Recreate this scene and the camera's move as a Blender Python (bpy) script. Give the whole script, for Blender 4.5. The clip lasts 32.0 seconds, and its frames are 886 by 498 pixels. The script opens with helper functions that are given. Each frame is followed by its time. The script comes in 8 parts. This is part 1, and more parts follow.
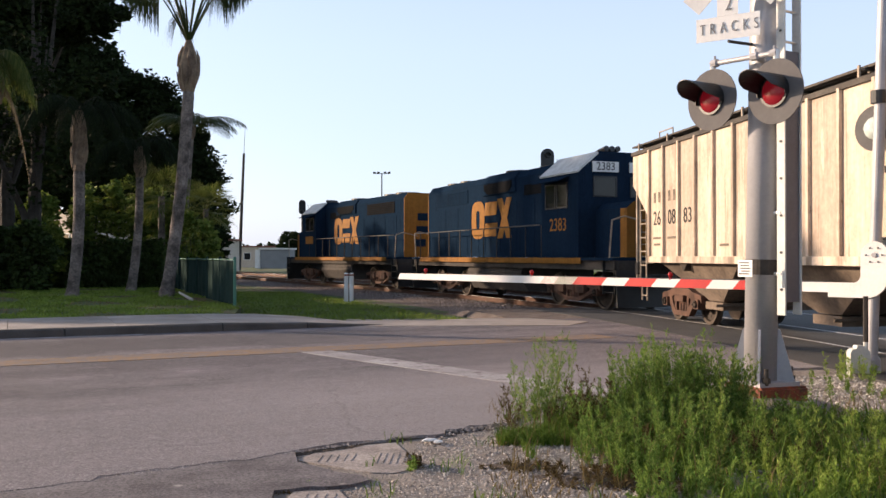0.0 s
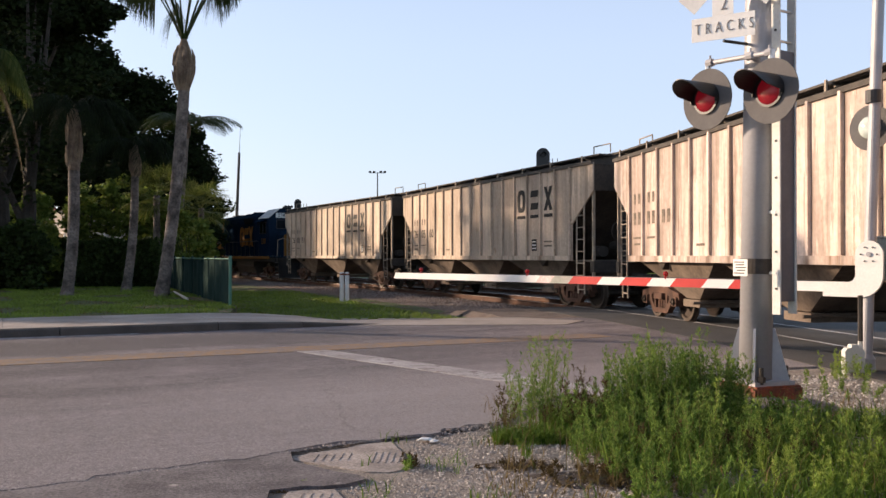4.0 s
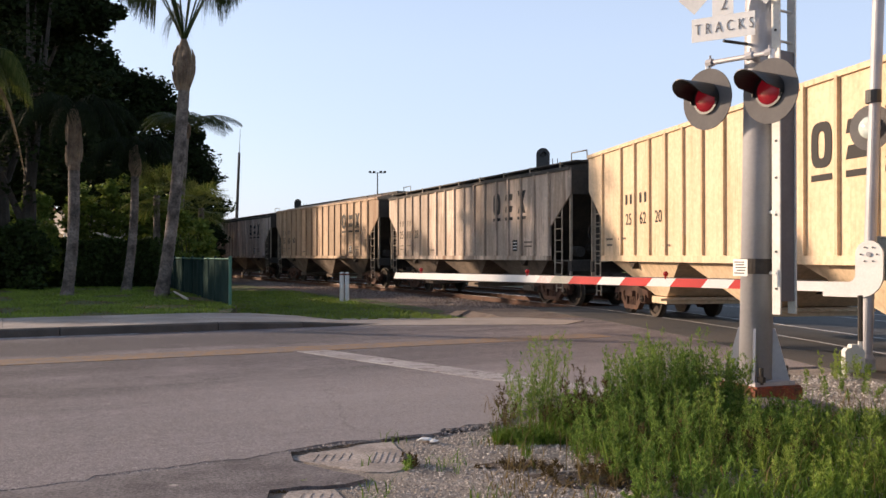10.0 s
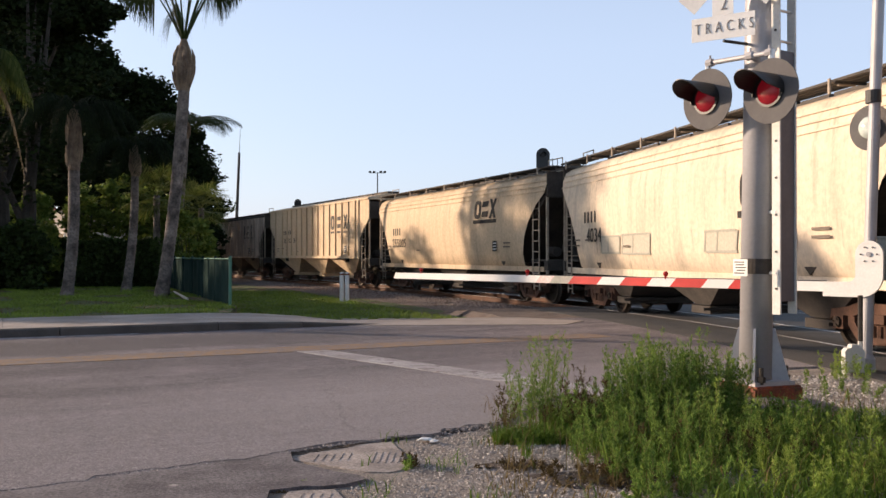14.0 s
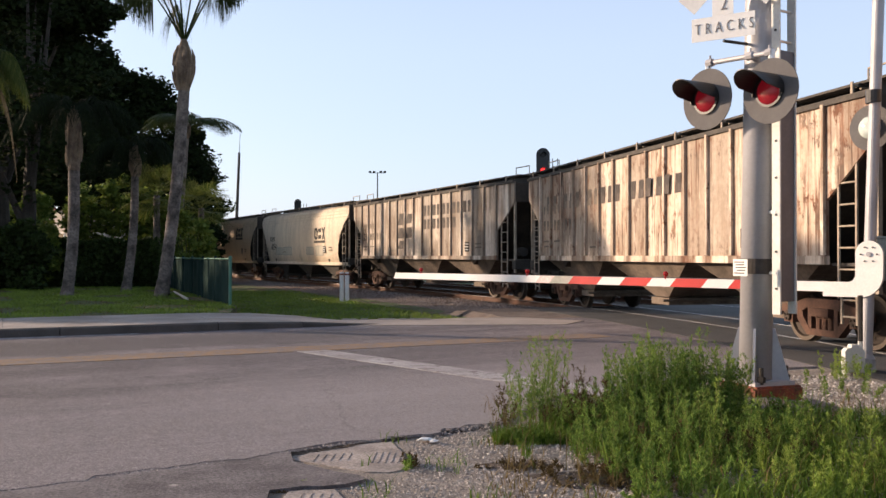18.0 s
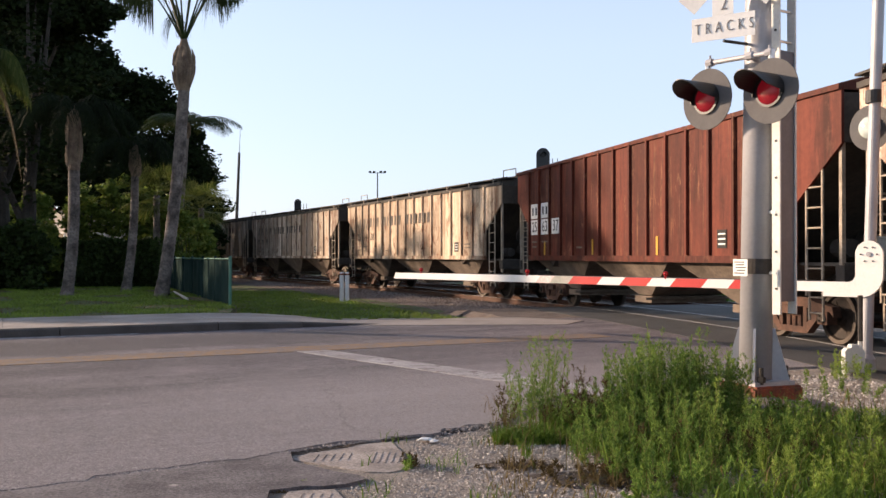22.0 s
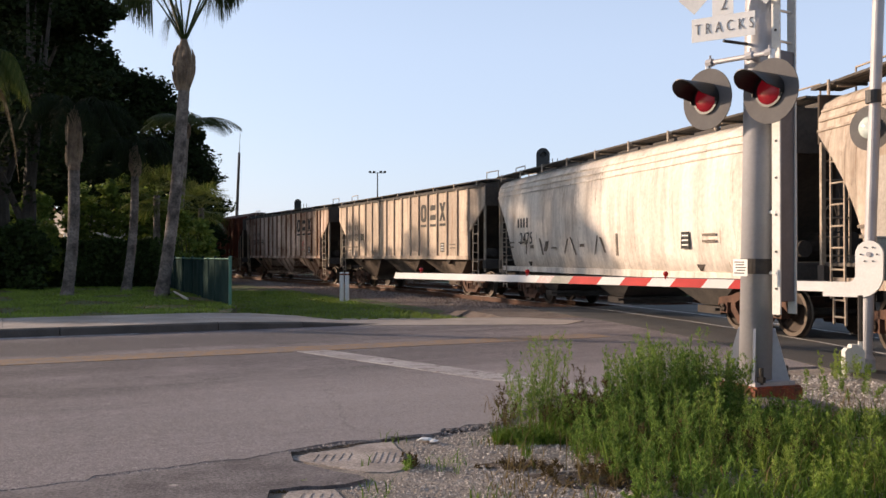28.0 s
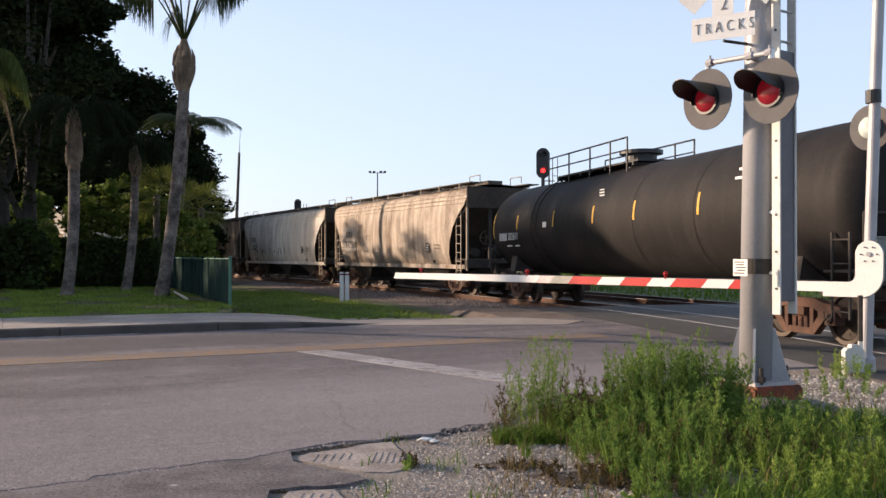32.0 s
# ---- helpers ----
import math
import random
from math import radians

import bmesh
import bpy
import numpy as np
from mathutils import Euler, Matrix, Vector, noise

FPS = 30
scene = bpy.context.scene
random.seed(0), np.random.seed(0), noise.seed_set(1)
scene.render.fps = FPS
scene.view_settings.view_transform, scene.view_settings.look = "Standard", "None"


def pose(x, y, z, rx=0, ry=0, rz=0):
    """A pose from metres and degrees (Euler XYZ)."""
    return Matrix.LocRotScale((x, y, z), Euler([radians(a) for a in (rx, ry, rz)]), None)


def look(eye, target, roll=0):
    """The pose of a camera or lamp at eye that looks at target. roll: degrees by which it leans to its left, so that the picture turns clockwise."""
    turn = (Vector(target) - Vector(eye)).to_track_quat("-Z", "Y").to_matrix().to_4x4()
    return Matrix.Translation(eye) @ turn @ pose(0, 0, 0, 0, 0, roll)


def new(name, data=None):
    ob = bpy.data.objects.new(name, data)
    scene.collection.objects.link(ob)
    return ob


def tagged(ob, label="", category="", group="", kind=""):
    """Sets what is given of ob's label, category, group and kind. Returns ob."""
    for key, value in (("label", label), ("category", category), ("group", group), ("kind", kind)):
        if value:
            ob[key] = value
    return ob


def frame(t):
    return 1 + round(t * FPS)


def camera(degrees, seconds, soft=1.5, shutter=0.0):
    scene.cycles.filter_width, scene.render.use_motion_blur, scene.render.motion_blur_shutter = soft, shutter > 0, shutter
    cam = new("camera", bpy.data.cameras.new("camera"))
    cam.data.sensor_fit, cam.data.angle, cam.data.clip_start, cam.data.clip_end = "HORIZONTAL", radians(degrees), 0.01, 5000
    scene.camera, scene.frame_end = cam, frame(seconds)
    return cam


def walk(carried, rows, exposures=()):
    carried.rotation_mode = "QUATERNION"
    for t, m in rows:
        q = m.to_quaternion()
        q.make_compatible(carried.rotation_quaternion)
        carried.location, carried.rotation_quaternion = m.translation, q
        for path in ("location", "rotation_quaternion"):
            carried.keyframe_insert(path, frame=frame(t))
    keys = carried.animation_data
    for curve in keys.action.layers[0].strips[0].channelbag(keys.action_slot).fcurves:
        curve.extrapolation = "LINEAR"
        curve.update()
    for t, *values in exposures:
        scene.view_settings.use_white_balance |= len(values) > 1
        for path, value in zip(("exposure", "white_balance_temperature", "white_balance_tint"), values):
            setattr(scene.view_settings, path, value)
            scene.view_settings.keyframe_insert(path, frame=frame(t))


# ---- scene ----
HOLD = pose(0, 0, 1.521, 90.426, 0, 0)
cam = camera(52.2, 32.0, soft=1.5)
walk(cam, [
    (0.0, pose(0, 0, 1.521, 90.472, 0, 0.276)),
    (0.5, pose(0, 0, 1.521, 90.466, 0, 0.186)),
    (1.0, pose(0, 0, 1.521, 90.455, 0, 0.150)),
    (1.5, pose(0, 0, 1.521, 90.430, 0, 0.060)),
    (2.0, HOLD), (2.5, HOLD), (32.0, HOLD)],
    exposures=[(0.0, 0.57), (1.0, 0.53), (2.0, 0.53), (3.0, 0.44), (6.0, 0.43), (8.0, 0.46), (12.0, 0.37), (14.0, 0.36), (18.0, 0.47), (23.0, 0.55), (26.0, 0.43), (28.0, 0.34), (30.0, 0.38), (32.0, 0.50)])

# ---- world and sun ----
SUN_DIR = Vector((-0.92, 0.33, 0.25)).normalized()     # towards the sun
sun_el = math.asin(SUN_DIR.z)
sun_az = math.atan2(SUN_DIR.x, SUN_DIR.y)
world = bpy.data.worlds.new("world")
scene.world = world
world.use_nodes = True
wn = world.node_tree
sky = wn.nodes.new("ShaderNodeTexSky")
sky.sky_type = "NISHITA"
sky.sun_disc = False
sky.sun_elevation = sun_el
sky.sun_rotation = sun_az
sky.air_density, sky.dust_density, sky.ozone_density = 1.0, 1.3, 1.6
haze = wn.nodes.new("ShaderNodeMix")                     # thin summer haze evens the clear sky out
haze.data_type = "RGBA"
height = wn.nodes.new("ShaderNodeTexCoord")
height_z = wn.nodes.new("ShaderNodeSeparateXYZ")
wn.links.new(height.outputs["Generated"], height_z.inputs[0])
thin = wn.nodes.new("ShaderNodeMapRange")                # the haze thins out with height
thin.inputs["From Min"].default_value, thin.inputs["From Max"].default_value = 0.22, 0.8
thin.inputs["To Min"].default_value, thin.inputs["To Max"].default_value = 0.62, 0.05
wn.links.new(height_z.outputs["Z"], thin.inputs["Value"])
wn.links.new(thin.outputs["Result"], haze.inputs[0])
haze.inputs[7].default_value = (3.58, 4.66, 6.75, 1)
wn.links.new(sky.outputs["Color"], haze.inputs[6])
wn.links.new(haze.outputs[2], wn.nodes["Background"].inputs["Color"])
wn.nodes["Background"].inputs["Strength"].default_value = 0.15
sun = new("sun", bpy.data.lights.new("sun", "SUN"))
sun.data.energy, sun.data.angle, sun.data.color = 5.0, radians(1.2), (1.0, 0.806, 0.635)
sun.matrix_world = look(SUN_DIR * 50, (0, 0, 0))
scene.view_settings.use_white_balance = True
scene.view_settings.white_balance_temperature = 7150
scene.view_settings.white_balance_tint = 14


# ---- materials ----
def nodes_of(name):
    m = bpy.data.materials.new(name)
    m.use_nodes = True
    nt = m.node_tree
    return m, nt, nt.nodes["Principled BSDF"]


def tex_noise(nt, vec, scale, detail=4.0, rough=0.6):
    n = nt.nodes.new("ShaderNodeTexNoise")
    n.inputs["Scale"].default_value = scale
    n.inputs["Detail"].default_value = detail
    n.inputs["Roughness"].default_value = rough
    nt.links.new(vec, n.inputs["Vector"])
    return n.outputs["Fac"]


def mapped(nt, scale=(1, 1, 1), loc=(0, 0, 0), out="Object"):
    tc = nt.nodes.new("ShaderNodeTexCoord")
    mp = nt.nodes.new("ShaderNodeMapping")
    mp.inputs["Scale"].default_value = scale
    mp.inputs["Location"].default_value = loc
    nt.links.new(tc.outputs[out], mp.inputs["Vector"])
    return mp.outputs["Vector"]


def ramp(nt, fac, lo, hi, a=(0, 0, 0, 1), b=(1, 1, 1, 1)):
    r = nt.nodes.new("ShaderNodeValToRGB")
    r.color_ramp.elements[0].position, r.color_ramp.elements[1].position = lo, hi
    r.color_ramp.elements[0].color, r.color_ramp.elements[1].color = a, b
    nt.links.new(fac, r.inputs["Fac"])
    return r.outputs["Color"]


def mix(nt, fac, a, b, kind="MIX"):
    m = nt.nodes.new("ShaderNodeMix")
    m.data_type, m.blend_type = "RGBA", kind
    for sock, val in ((m.inputs[0], fac), (m.inputs[6], a), (m.inputs[7], b)):
        if isinstance(val, (int, float)):
            sock.default_value = val
        elif isinstance(val, tuple):
            sock.default_value = (*val[:3], 1)
        else:
            nt.links.new(val, sock)
    return m.outputs[2]


def bump(nt, bsdf, height, strength=0.3, distance=0.02):
    b = nt.nodes.new("ShaderNodeBump")
    b.inputs["Strength"].default_value = strength
    b.inputs["Distance"].default_value = distance
    nt.links.new(height, b.inputs["Height"])
    nt.links.new(b.outputs["Normal"], bsdf.inputs["Normal"])


def surface(name, c1, c2, scale=3.0, fine=40.0, rough=0.7, metal=0.0, bstr=0.25, bdist=0.01, speck=None, vary=0.0, spec=0.5, amp=0.25):
    """Two tones in large patches, a fine grain, and relief."""
    m, nt, bs = nodes_of(name)
    v = mapped(nt)
    big = ramp(nt, tex_noise(nt, v, scale), 0.35, 0.65)
    col = mix(nt, big, c1, c2)
    grain = tex_noise(nt, v, fine, 3.0)
    col = mix(nt, 1.0, col, ramp(nt, grain, 0.25, 0.75, (1 - 1.2 * amp,) * 3 + (1,), (1 + 0.8 * amp,) * 3 + (1,)), "MULTIPLY")
    if speck:
        col = mix(nt, ramp(nt, tex_noise(nt, v, speck[1], 2.0), speck[2], speck[2] + 0.06), col, speck[0])
    if vary:
        oi = nt.nodes.new("ShaderNodeObjectInfo")
        col = mix(nt, 1.0, col, ramp(nt, oi.outputs["Random"], 0, 1, (1 - vary,) * 3 + (1,), (1 + vary,) * 3 + (1,)), "MULTIPLY")
    nt.links.new(col, bs.inputs["Base Color"])
    bs.inputs["Roughness"].default_value = rough
    bs.inputs["Metallic"].default_value = metal
    bs.inputs["Specular IOR Level"].default_value = spec
    if bstr:
        bump(nt, bs, grain, bstr, bdist)
    return m


def math_node(nt, op, a, b=None):
    n = nt.nodes.new("ShaderNodeMath")
    n.operation = op
    for sock, val in zip(n.inputs, (a, b)):
        if isinstance(val, (int, float)):
            sock.default_value = val
        elif val is not None:
            nt.links.new(val, sock)
    return n.outputs[0]


def car_paint(name, base, dirt, rust=(0.16, 0.055, 0.02), rusty=0.62, dirty=0.5, seed=0.0, rough=0.65, ribs=0.0, soot=None, spec=0.25, phase=0.0, peel=0.0):
    """Weathered freight-car paint: vertical dirt runs, rust blooms, soot that clings to single panels and rib edges."""
    m, nt, bs = nodes_of(name)
    soot = soot or tuple(0.28 * c for c in dirt)
    tc = nt.nodes.new("ShaderNodeTexCoord")
    oi = nt.nodes.new("ShaderNodeObjectInfo")
    off = math_node(nt, "MULTIPLY", oi.outputs["Random"], 61.0)
    add = nt.nodes.new("ShaderNodeVectorMath")
    add.operation = "ADD"
    nt.links.new(tc.outputs["Object"], add.inputs[0])
    nt.links.new(off, add.inputs[1])

    def moved(scale, loc):
        mp = nt.nodes.new("ShaderNodeMapping")
        mp.inputs["Scale"].default_value, mp.inputs["Location"].default_value = scale, loc
        nt.links.new(add.outputs[0], mp.inputs["Vector"])
        return mp.outputs["Vector"]
    v2 = moved((1, 1, 1), (seed * 3, 0, seed))
    runs = tex_noise(nt, moved((1.6, 1.6, 0.22), (seed, seed * 2, seed)), 1.5, 6.0, 0.65)
    patches = tex_noise(nt, v2, 0.45, 5.0, 0.6)
    fine = tex_noise(nt, v2, 9.0, 5.0, 0.7)
    col = mix(nt, ramp(nt, runs, dirty - 0.12, dirty + 0.22), base, dirt)
    col = mix(nt, ramp(nt, patches, 0.45, 0.75, (0, 0, 0, 1), (0.45, 0.45, 0.45, 1)), col, dirt)
    streak = tex_noise(nt, moved((3.6, 3.6, 0.24), (seed, 0, seed)), 1.0, 6.0, 0.72)
    col = mix(nt, math_node(nt, "MULTIPLY", ramp(nt, streak, 0.48, 0.78, (0, 0, 0, 1), (0.6, 0.6, 0.6, 1)), ramp(nt, patches, 0.38, 0.62)), col, tuple(0.55 * c for c in dirt))
    drip = tex_noise(nt, moved((10.0, 10.0, 0.42), (seed * 2, seed, 0)), 1.0, 5.0, 0.7)
    col = mix(nt, math_node(nt, "MULTIPLY", ramp(nt, drip, 0.54, 0.72, (0, 0, 0, 1), (0.62, 0.62, 0.62, 1)), ramp(nt, runs, 0.40, 0.60)), col, tuple(0.42 * c for c in dirt))
    spots = mix(nt, 0.45, mix(nt, 0.4, runs, streak), fine)
    spots = mix(nt, 0.42, spots, patches)
    if ribs:
        sep = nt.nodes.new("ShaderNodeSeparateXYZ")
        nt.links.new(tc.outputs["Object"], sep.inputs[0])
        u = math_node(nt, "DIVIDE", math_node(nt, "ADD", sep.outputs["X"], 6.89 + phase), 0.9187)
        edge = math_node(nt, "MULTIPLY", math_node(nt, "ABSOLUTE", math_node(nt, "SUBTRACT", math_node(nt, "FRACT", u), 0.5)), 2.0)
        wnz = nt.nodes.new("ShaderNodeTexWhiteNoise")
        wnz.noise_dimensions = "1D"
        nt.links.new(math_node(nt, "ADD", math_node(nt, "FLOOR", u), math_node(nt, "ADD", off, seed)), wnz.inputs["W"])
        run2 = tex_noise(nt, moved((3.2, 3.2, 0.30), (seed * 5, 0, seed)), 1.0, 6.0, 0.68)
        pan = math_node(nt, "ADD", math_node(nt, "MULTIPLY", wnz.outputs["Value"], 0.45), math_node(nt, "MULTIPLY", run2, 1.1))
        pan = math_node(nt, "ADD", pan, math_node(nt, "MULTIPLY", patches, 0.5))
        g = (0.85 * ribs,) * 3 + (1,)
        col = mix(nt, ramp(nt, pan, 1.02 - 0.12 * ribs, 1.30 - 0.1 * ribs, (0, 0, 0, 1), g), col, soot)
        cling = math_node(nt, "ADD", math_node(nt, "MULTIPLY", edge, 0.6), math_node(nt, "MULTIPLY", run2, 0.9))
        col = mix(nt, ramp(nt, cling, 0.93 - 0.06 * ribs, 1.12, (0, 0, 0, 1), (min(1.0, 1.1 * ribs),) * 3 + (1,)), col, soot)
        spots = mix(nt, 0.25, spots, ramp(nt, edge, 0.4, 1.0, (0.35, 0.35, 0.35, 1), (0.75, 0.75, 0.75, 1)))
    col = mix(nt, ramp(nt, spots, rusty - 0.05, rusty + 0.07), col, rust)
    if peel:
        # flaked paint: ragged blooms with long runs of orange and dark rust below them
        flake = tex_noise(nt, moved((2.6, 2.6, 1.5), (seed * 7, seed, seed * 2)), 1.0, 9.0, 0.78)
        trail = tex_noise(nt, moved((10.0, 10.0, 0.36), (seed, seed * 4, seed)), 1.0, 6.0, 0.7)
        tone = mix(nt, ramp(nt, tex_noise(nt, v2, 2.3, 4.0, 0.6), 0.4, 0.6), tuple(0.5 * c for c in rust), (min(1, rust[0] * 1.5), rust[1] * 1.5, rust[2] * 1.4))
        keep = ramp(nt, patches, 0.40, 0.58, (0.25, 0.25, 0.25, 1), (1, 1, 1, 1))
        col = mix(nt, math_node(nt, "MULTIPLY", math_node(nt, "MULTIPLY", ramp(nt, trail, 0.62 - 0.11 * peel, 0.69 - 0.1 * peel), keep), 0.85), col, tone)
        col = mix(nt, math_node(nt, "MULTIPLY", ramp(nt, flake, 0.66 - 0.14 * peel, 0.70 - 0.13 * peel), keep), col, tone)
    col = mix(nt, 1.0, col, ramp(nt, fine, 0.3, 0.7, (0.80, 0.80, 0.80, 1), (1.10, 1.10, 1.10, 1)), "MULTIPLY")
    nt.links.new(col, bs.inputs["Base Color"])
    bs.inputs["Roughness"].default_value = rough
    bs.inputs["Specular IOR Level"].default_value = spec
    bump(nt, bs, fine, 0.15, 0.01)
    return m


def plain(name, c, rough=0.6, metal=0.0, glow=0.0):
    m, nt, bs = nodes_of(name)
    v = mapped(nt)
    n = tex_noise(nt, v, 14.0, 4.0)
    nt.links.new(mix(nt, 1.0, c, ramp(nt, n, 0.3, 0.7, (0.82, 0.82, 0.82, 1), (1.1, 1.1, 1.1, 1)), "MULTIPLY"), bs.inputs["Base Color"])
    bs.inputs["Roughness"].default_value = rough
    bs.inputs["Metallic"].default_value = metal
    bs.inputs["Specular IOR Level"].default_value = 0.35
    if glow:
        bs.inputs["Emission Color"].default_value = (*c, 1)
        bs.inputs["Emission Strength"].default_value = glow
    return m


def leaf(name, c1, c2, rough=0.55, trans=0.25):
    """Foliage: each leaf its own shade, a little light passing through."""
    m, nt, bs = nodes_of(name)
    g = nt.nodes.new("ShaderNodeNewGeometry")
    col = mix(nt, g.outputs["Random Per Island"], c1, c2)
    v = mapped(nt)
    col = mix(nt, 1.0, col, ramp(nt, tex_noise(nt, v, 0.7, 3.0), 0.3, 0.7, (0.65, 0.65, 0.65, 1), (1.25, 1.25, 1.25, 1)), "MULTIPLY")
    nt.links.new(col, bs.inputs["Base Color"])
    bs.inputs["Roughness"].default_value = rough
    bs.inputs["Specular IOR Level"].default_value = 0.12
    tr = nt.nodes.new("ShaderNodeBsdfTranslucent")
    nt.links.new(col, tr.inputs["Color"])
    ms = nt.nodes.new("ShaderNodeMixShader")
    ms.inputs[0].default_value = trans
    nt.links.new(bs.outputs[0], ms.inputs[1])
    nt.links.new(tr.outputs[0], ms.inputs[2])
    nt.links.new(ms.outputs[0], nt.nodes["Material Output"].inputs["Surface"])
    return m


def road_asphalt():
    """Grey asphalt with tyre-worn bands along the road, stains and pale stone chips."""
    m, nt, bs = nodes_of("asphalt")
    tc = nt.nodes.new("ShaderNodeTexCoord")
    rot = nt.nodes.new("ShaderNodeMapping")
    rot.inputs["Rotation"].default_value = (0, 0, -0.4475)
    nt.links.new(tc.outputs["Object"], rot.inputs["Vector"])
    st = nt.nodes.new("ShaderNodeMapping")
    st.inputs["Scale"].default_value = (0.05, 0.5, 1)
    nt.links.new(rot.outputs["Vector"], st.inputs["Vector"])
    v = rot.outputs["Vector"]
    bands = tex_noise(nt, st.outputs["Vector"], 1.0, 2.0, 0.45)
    blot = tex_noise(nt, v, 0.5, 6.0, 0.65)
    grain = tex_noise(nt, v, 55.0, 4.0, 0.75)
    chips = tex_noise(nt, v, 120.0, 2.0, 0.6)
    col = mix(nt, ramp(nt, bands, 0.36, 0.64), (0.113, 0.096, 0.101), (0.178, 0.151, 0.158))
    col = mix(nt, ramp(nt, blot, 0.42, 0.66, (0, 0, 0, 1), (0.6, 0.6, 0.6, 1)), col, (0.150, 0.127, 0.132))
    mid = tex_noise(nt, v, 7.0, 6.0, 0.7)
    col = mix(nt, 1.0, col, ramp(nt, mid, 0.3, 0.7, (0.74, 0.74, 0.74, 1), (1.22, 1.22, 1.22, 1)), "MULTIPLY")
    coarse = tex_noise(nt, v, 34.0, 4.0, 0.8)
    col = mix(nt, 1.0, col, ramp(nt, coarse, 0.32, 0.68, (0.80, 0.80, 0.80, 1), (1.2, 1.2, 1.2, 1)), "MULTIPLY")
    st2 = nt.nodes.new("ShaderNodeMapping")
    st2.inputs["Scale"].default_value = (0.16, 1.5, 1)
    nt.links.new(rot.outputs["Vector"], st2.inputs["Vector"])
    smear = tex_noise(nt, st2.outputs["Vector"], 1.0, 5.0, 0.6)
    col = mix(nt, 1.0, col, ramp(nt, smear, 0.32, 0.68, (0.66, 0.66, 0.68, 1), (1.28, 1.28, 1.26, 1)), "MULTIPLY")
    cloud = tex_noise(nt, v, 1.15, 7.0, 0.68)
    col = mix(nt, 1.0, col, ramp(nt, cloud, 0.34, 0.66, (0.76, 0.755, 0.76, 1), (1.22, 1.22, 1.21, 1)), "MULTIPLY")
    col = mix(nt, 1.0, col, ramp(nt, grain, 0.34, 0.66, (0.28, 0.28, 0.28, 1), (1.62, 1.62, 1.62, 1)), "MULTIPLY")
    sep = nt.nodes.new("ShaderNodeSeparateXYZ")
    nt.links.new(v, sep.inputs[0])

    def rise(val, lo, hi):
        r = nt.nodes.new("ShaderNodeMapRange")
        r.interpolation_type = "SMOOTHSTEP"
        r.inputs["From Min"].default_value, r.inputs["From Max"].default_value = lo, hi
        nt.links.new(val, r.inputs["Value"])
        return r.outputs["Result"]
    wob = math_node(nt, "MULTIPLY", math_node(nt, "SUBTRACT", blot, 0.5), 2.2)
    across, along = math_node(nt, "ADD", sep.outputs["Y"], wob), math_node(nt, "ADD", sep.outputs["X"], wob)
    # both lanes darker away from the crossing; paler worn rim along the near edge
    lane = math_node(nt, "MULTIPLY", rise(across, 14.9, 15.7), rise(across, 18.3, 17.5))
    lane = math_node(nt, "MULTIPLY", lane, rise(along, 9.0, 4.0))
    col = mix(nt, math_node(nt, "MULTIPLY", lane, 0.72), col, (0.055, 0.046, 0.048))
    lane2 = math_node(nt, "MULTIPLY", rise(across, 12.2, 13.0), rise(across, 14.3, 13.8))
    lane2 = math_node(nt, "MULTIPLY", lane2, rise(along, 12.0, 4.0))
    col = mix(nt, math_node(nt, "MULTIPLY", lane2, 0.50), col, (0.06, 0.05, 0.052))
    rim = math_node(nt, "MULTIPLY", rise(across, 11.8, 8.2), 0.52)
    col = mix(nt, rim, col, mix(nt, ramp(nt, tex_noise(nt, v, 62.0, 3.0, 0.8), 0.36, 0.64), (0.10, 0.088, 0.092), (0.36, 0.318, 0.32)))
    # near side gets paler towards the crossing
    pale_zone = math_node(nt, "MULTIPLY", math_node(nt, "MULTIPLY", rise(along, -0.5, 4.5), rise(across, 12.6, 9.8)), 0.5)
    col = mix(nt, pale_zone, col, mix(nt, coarse, (0.20, 0.172, 0.172), (0.40, 0.36, 0.355)))
    col = mix(nt, ramp(nt, chips, 0.60, 0.68), col, (0.36, 0.33, 0.31))
    grit = tex_noise(nt, v, 44.0, 2.0, 0.5)
    col = mix(nt, ramp(nt, grit, 0.62, 0.70, (0, 0, 0, 1), (0.55, 0.55, 0.55, 1)), col, (0.40, 0.37, 0.36))
    col = mix(nt, ramp(nt, grit, 0.30, 0.38, (0.6, 0.6, 0.6, 1), (0, 0, 0, 1)), col, (0.055, 0.048, 0.05))
    vor = nt.nodes.new("ShaderNodeTexVoronoi")
    vor.feature = "DISTANCE_TO_EDGE"
    vor.inputs["Scale"].default_value = 0.22
    warp = nt.nodes.new("ShaderNodeVectorMath")
    warp.operation = "ADD"
    wn_ = nt.nodes.new("ShaderNodeTexNoise")
    wn_.inputs["Scale"].default_value = 0.8
    wn_.inputs["Detail"].default_value = 5
    nt.links.new(v, wn_.inputs["Vector"])
    nt.links.new(v, warp.inputs[0])
    nt.links.new(wn_.outputs["Color"], warp.inputs[1])
    nt.links.new(warp.outputs[0], vor.inputs["Vector"])
    col = mix(nt, ramp(nt, vor.outputs["Distance"], 0.0, 0.004, (0.28, 0.28, 0.28, 1), (0, 0, 0, 1)), col, (0.05, 0.047, 0.045))
    nt.links.new(col, bs.inputs["Base Color"])
    bs.inputs["Roughness"].default_value = 0.85
    bs.inputs["Specular IOR Level"].default_value = 0.3
    bump(nt, bs, grain, 0.6, 0.006)
    return m


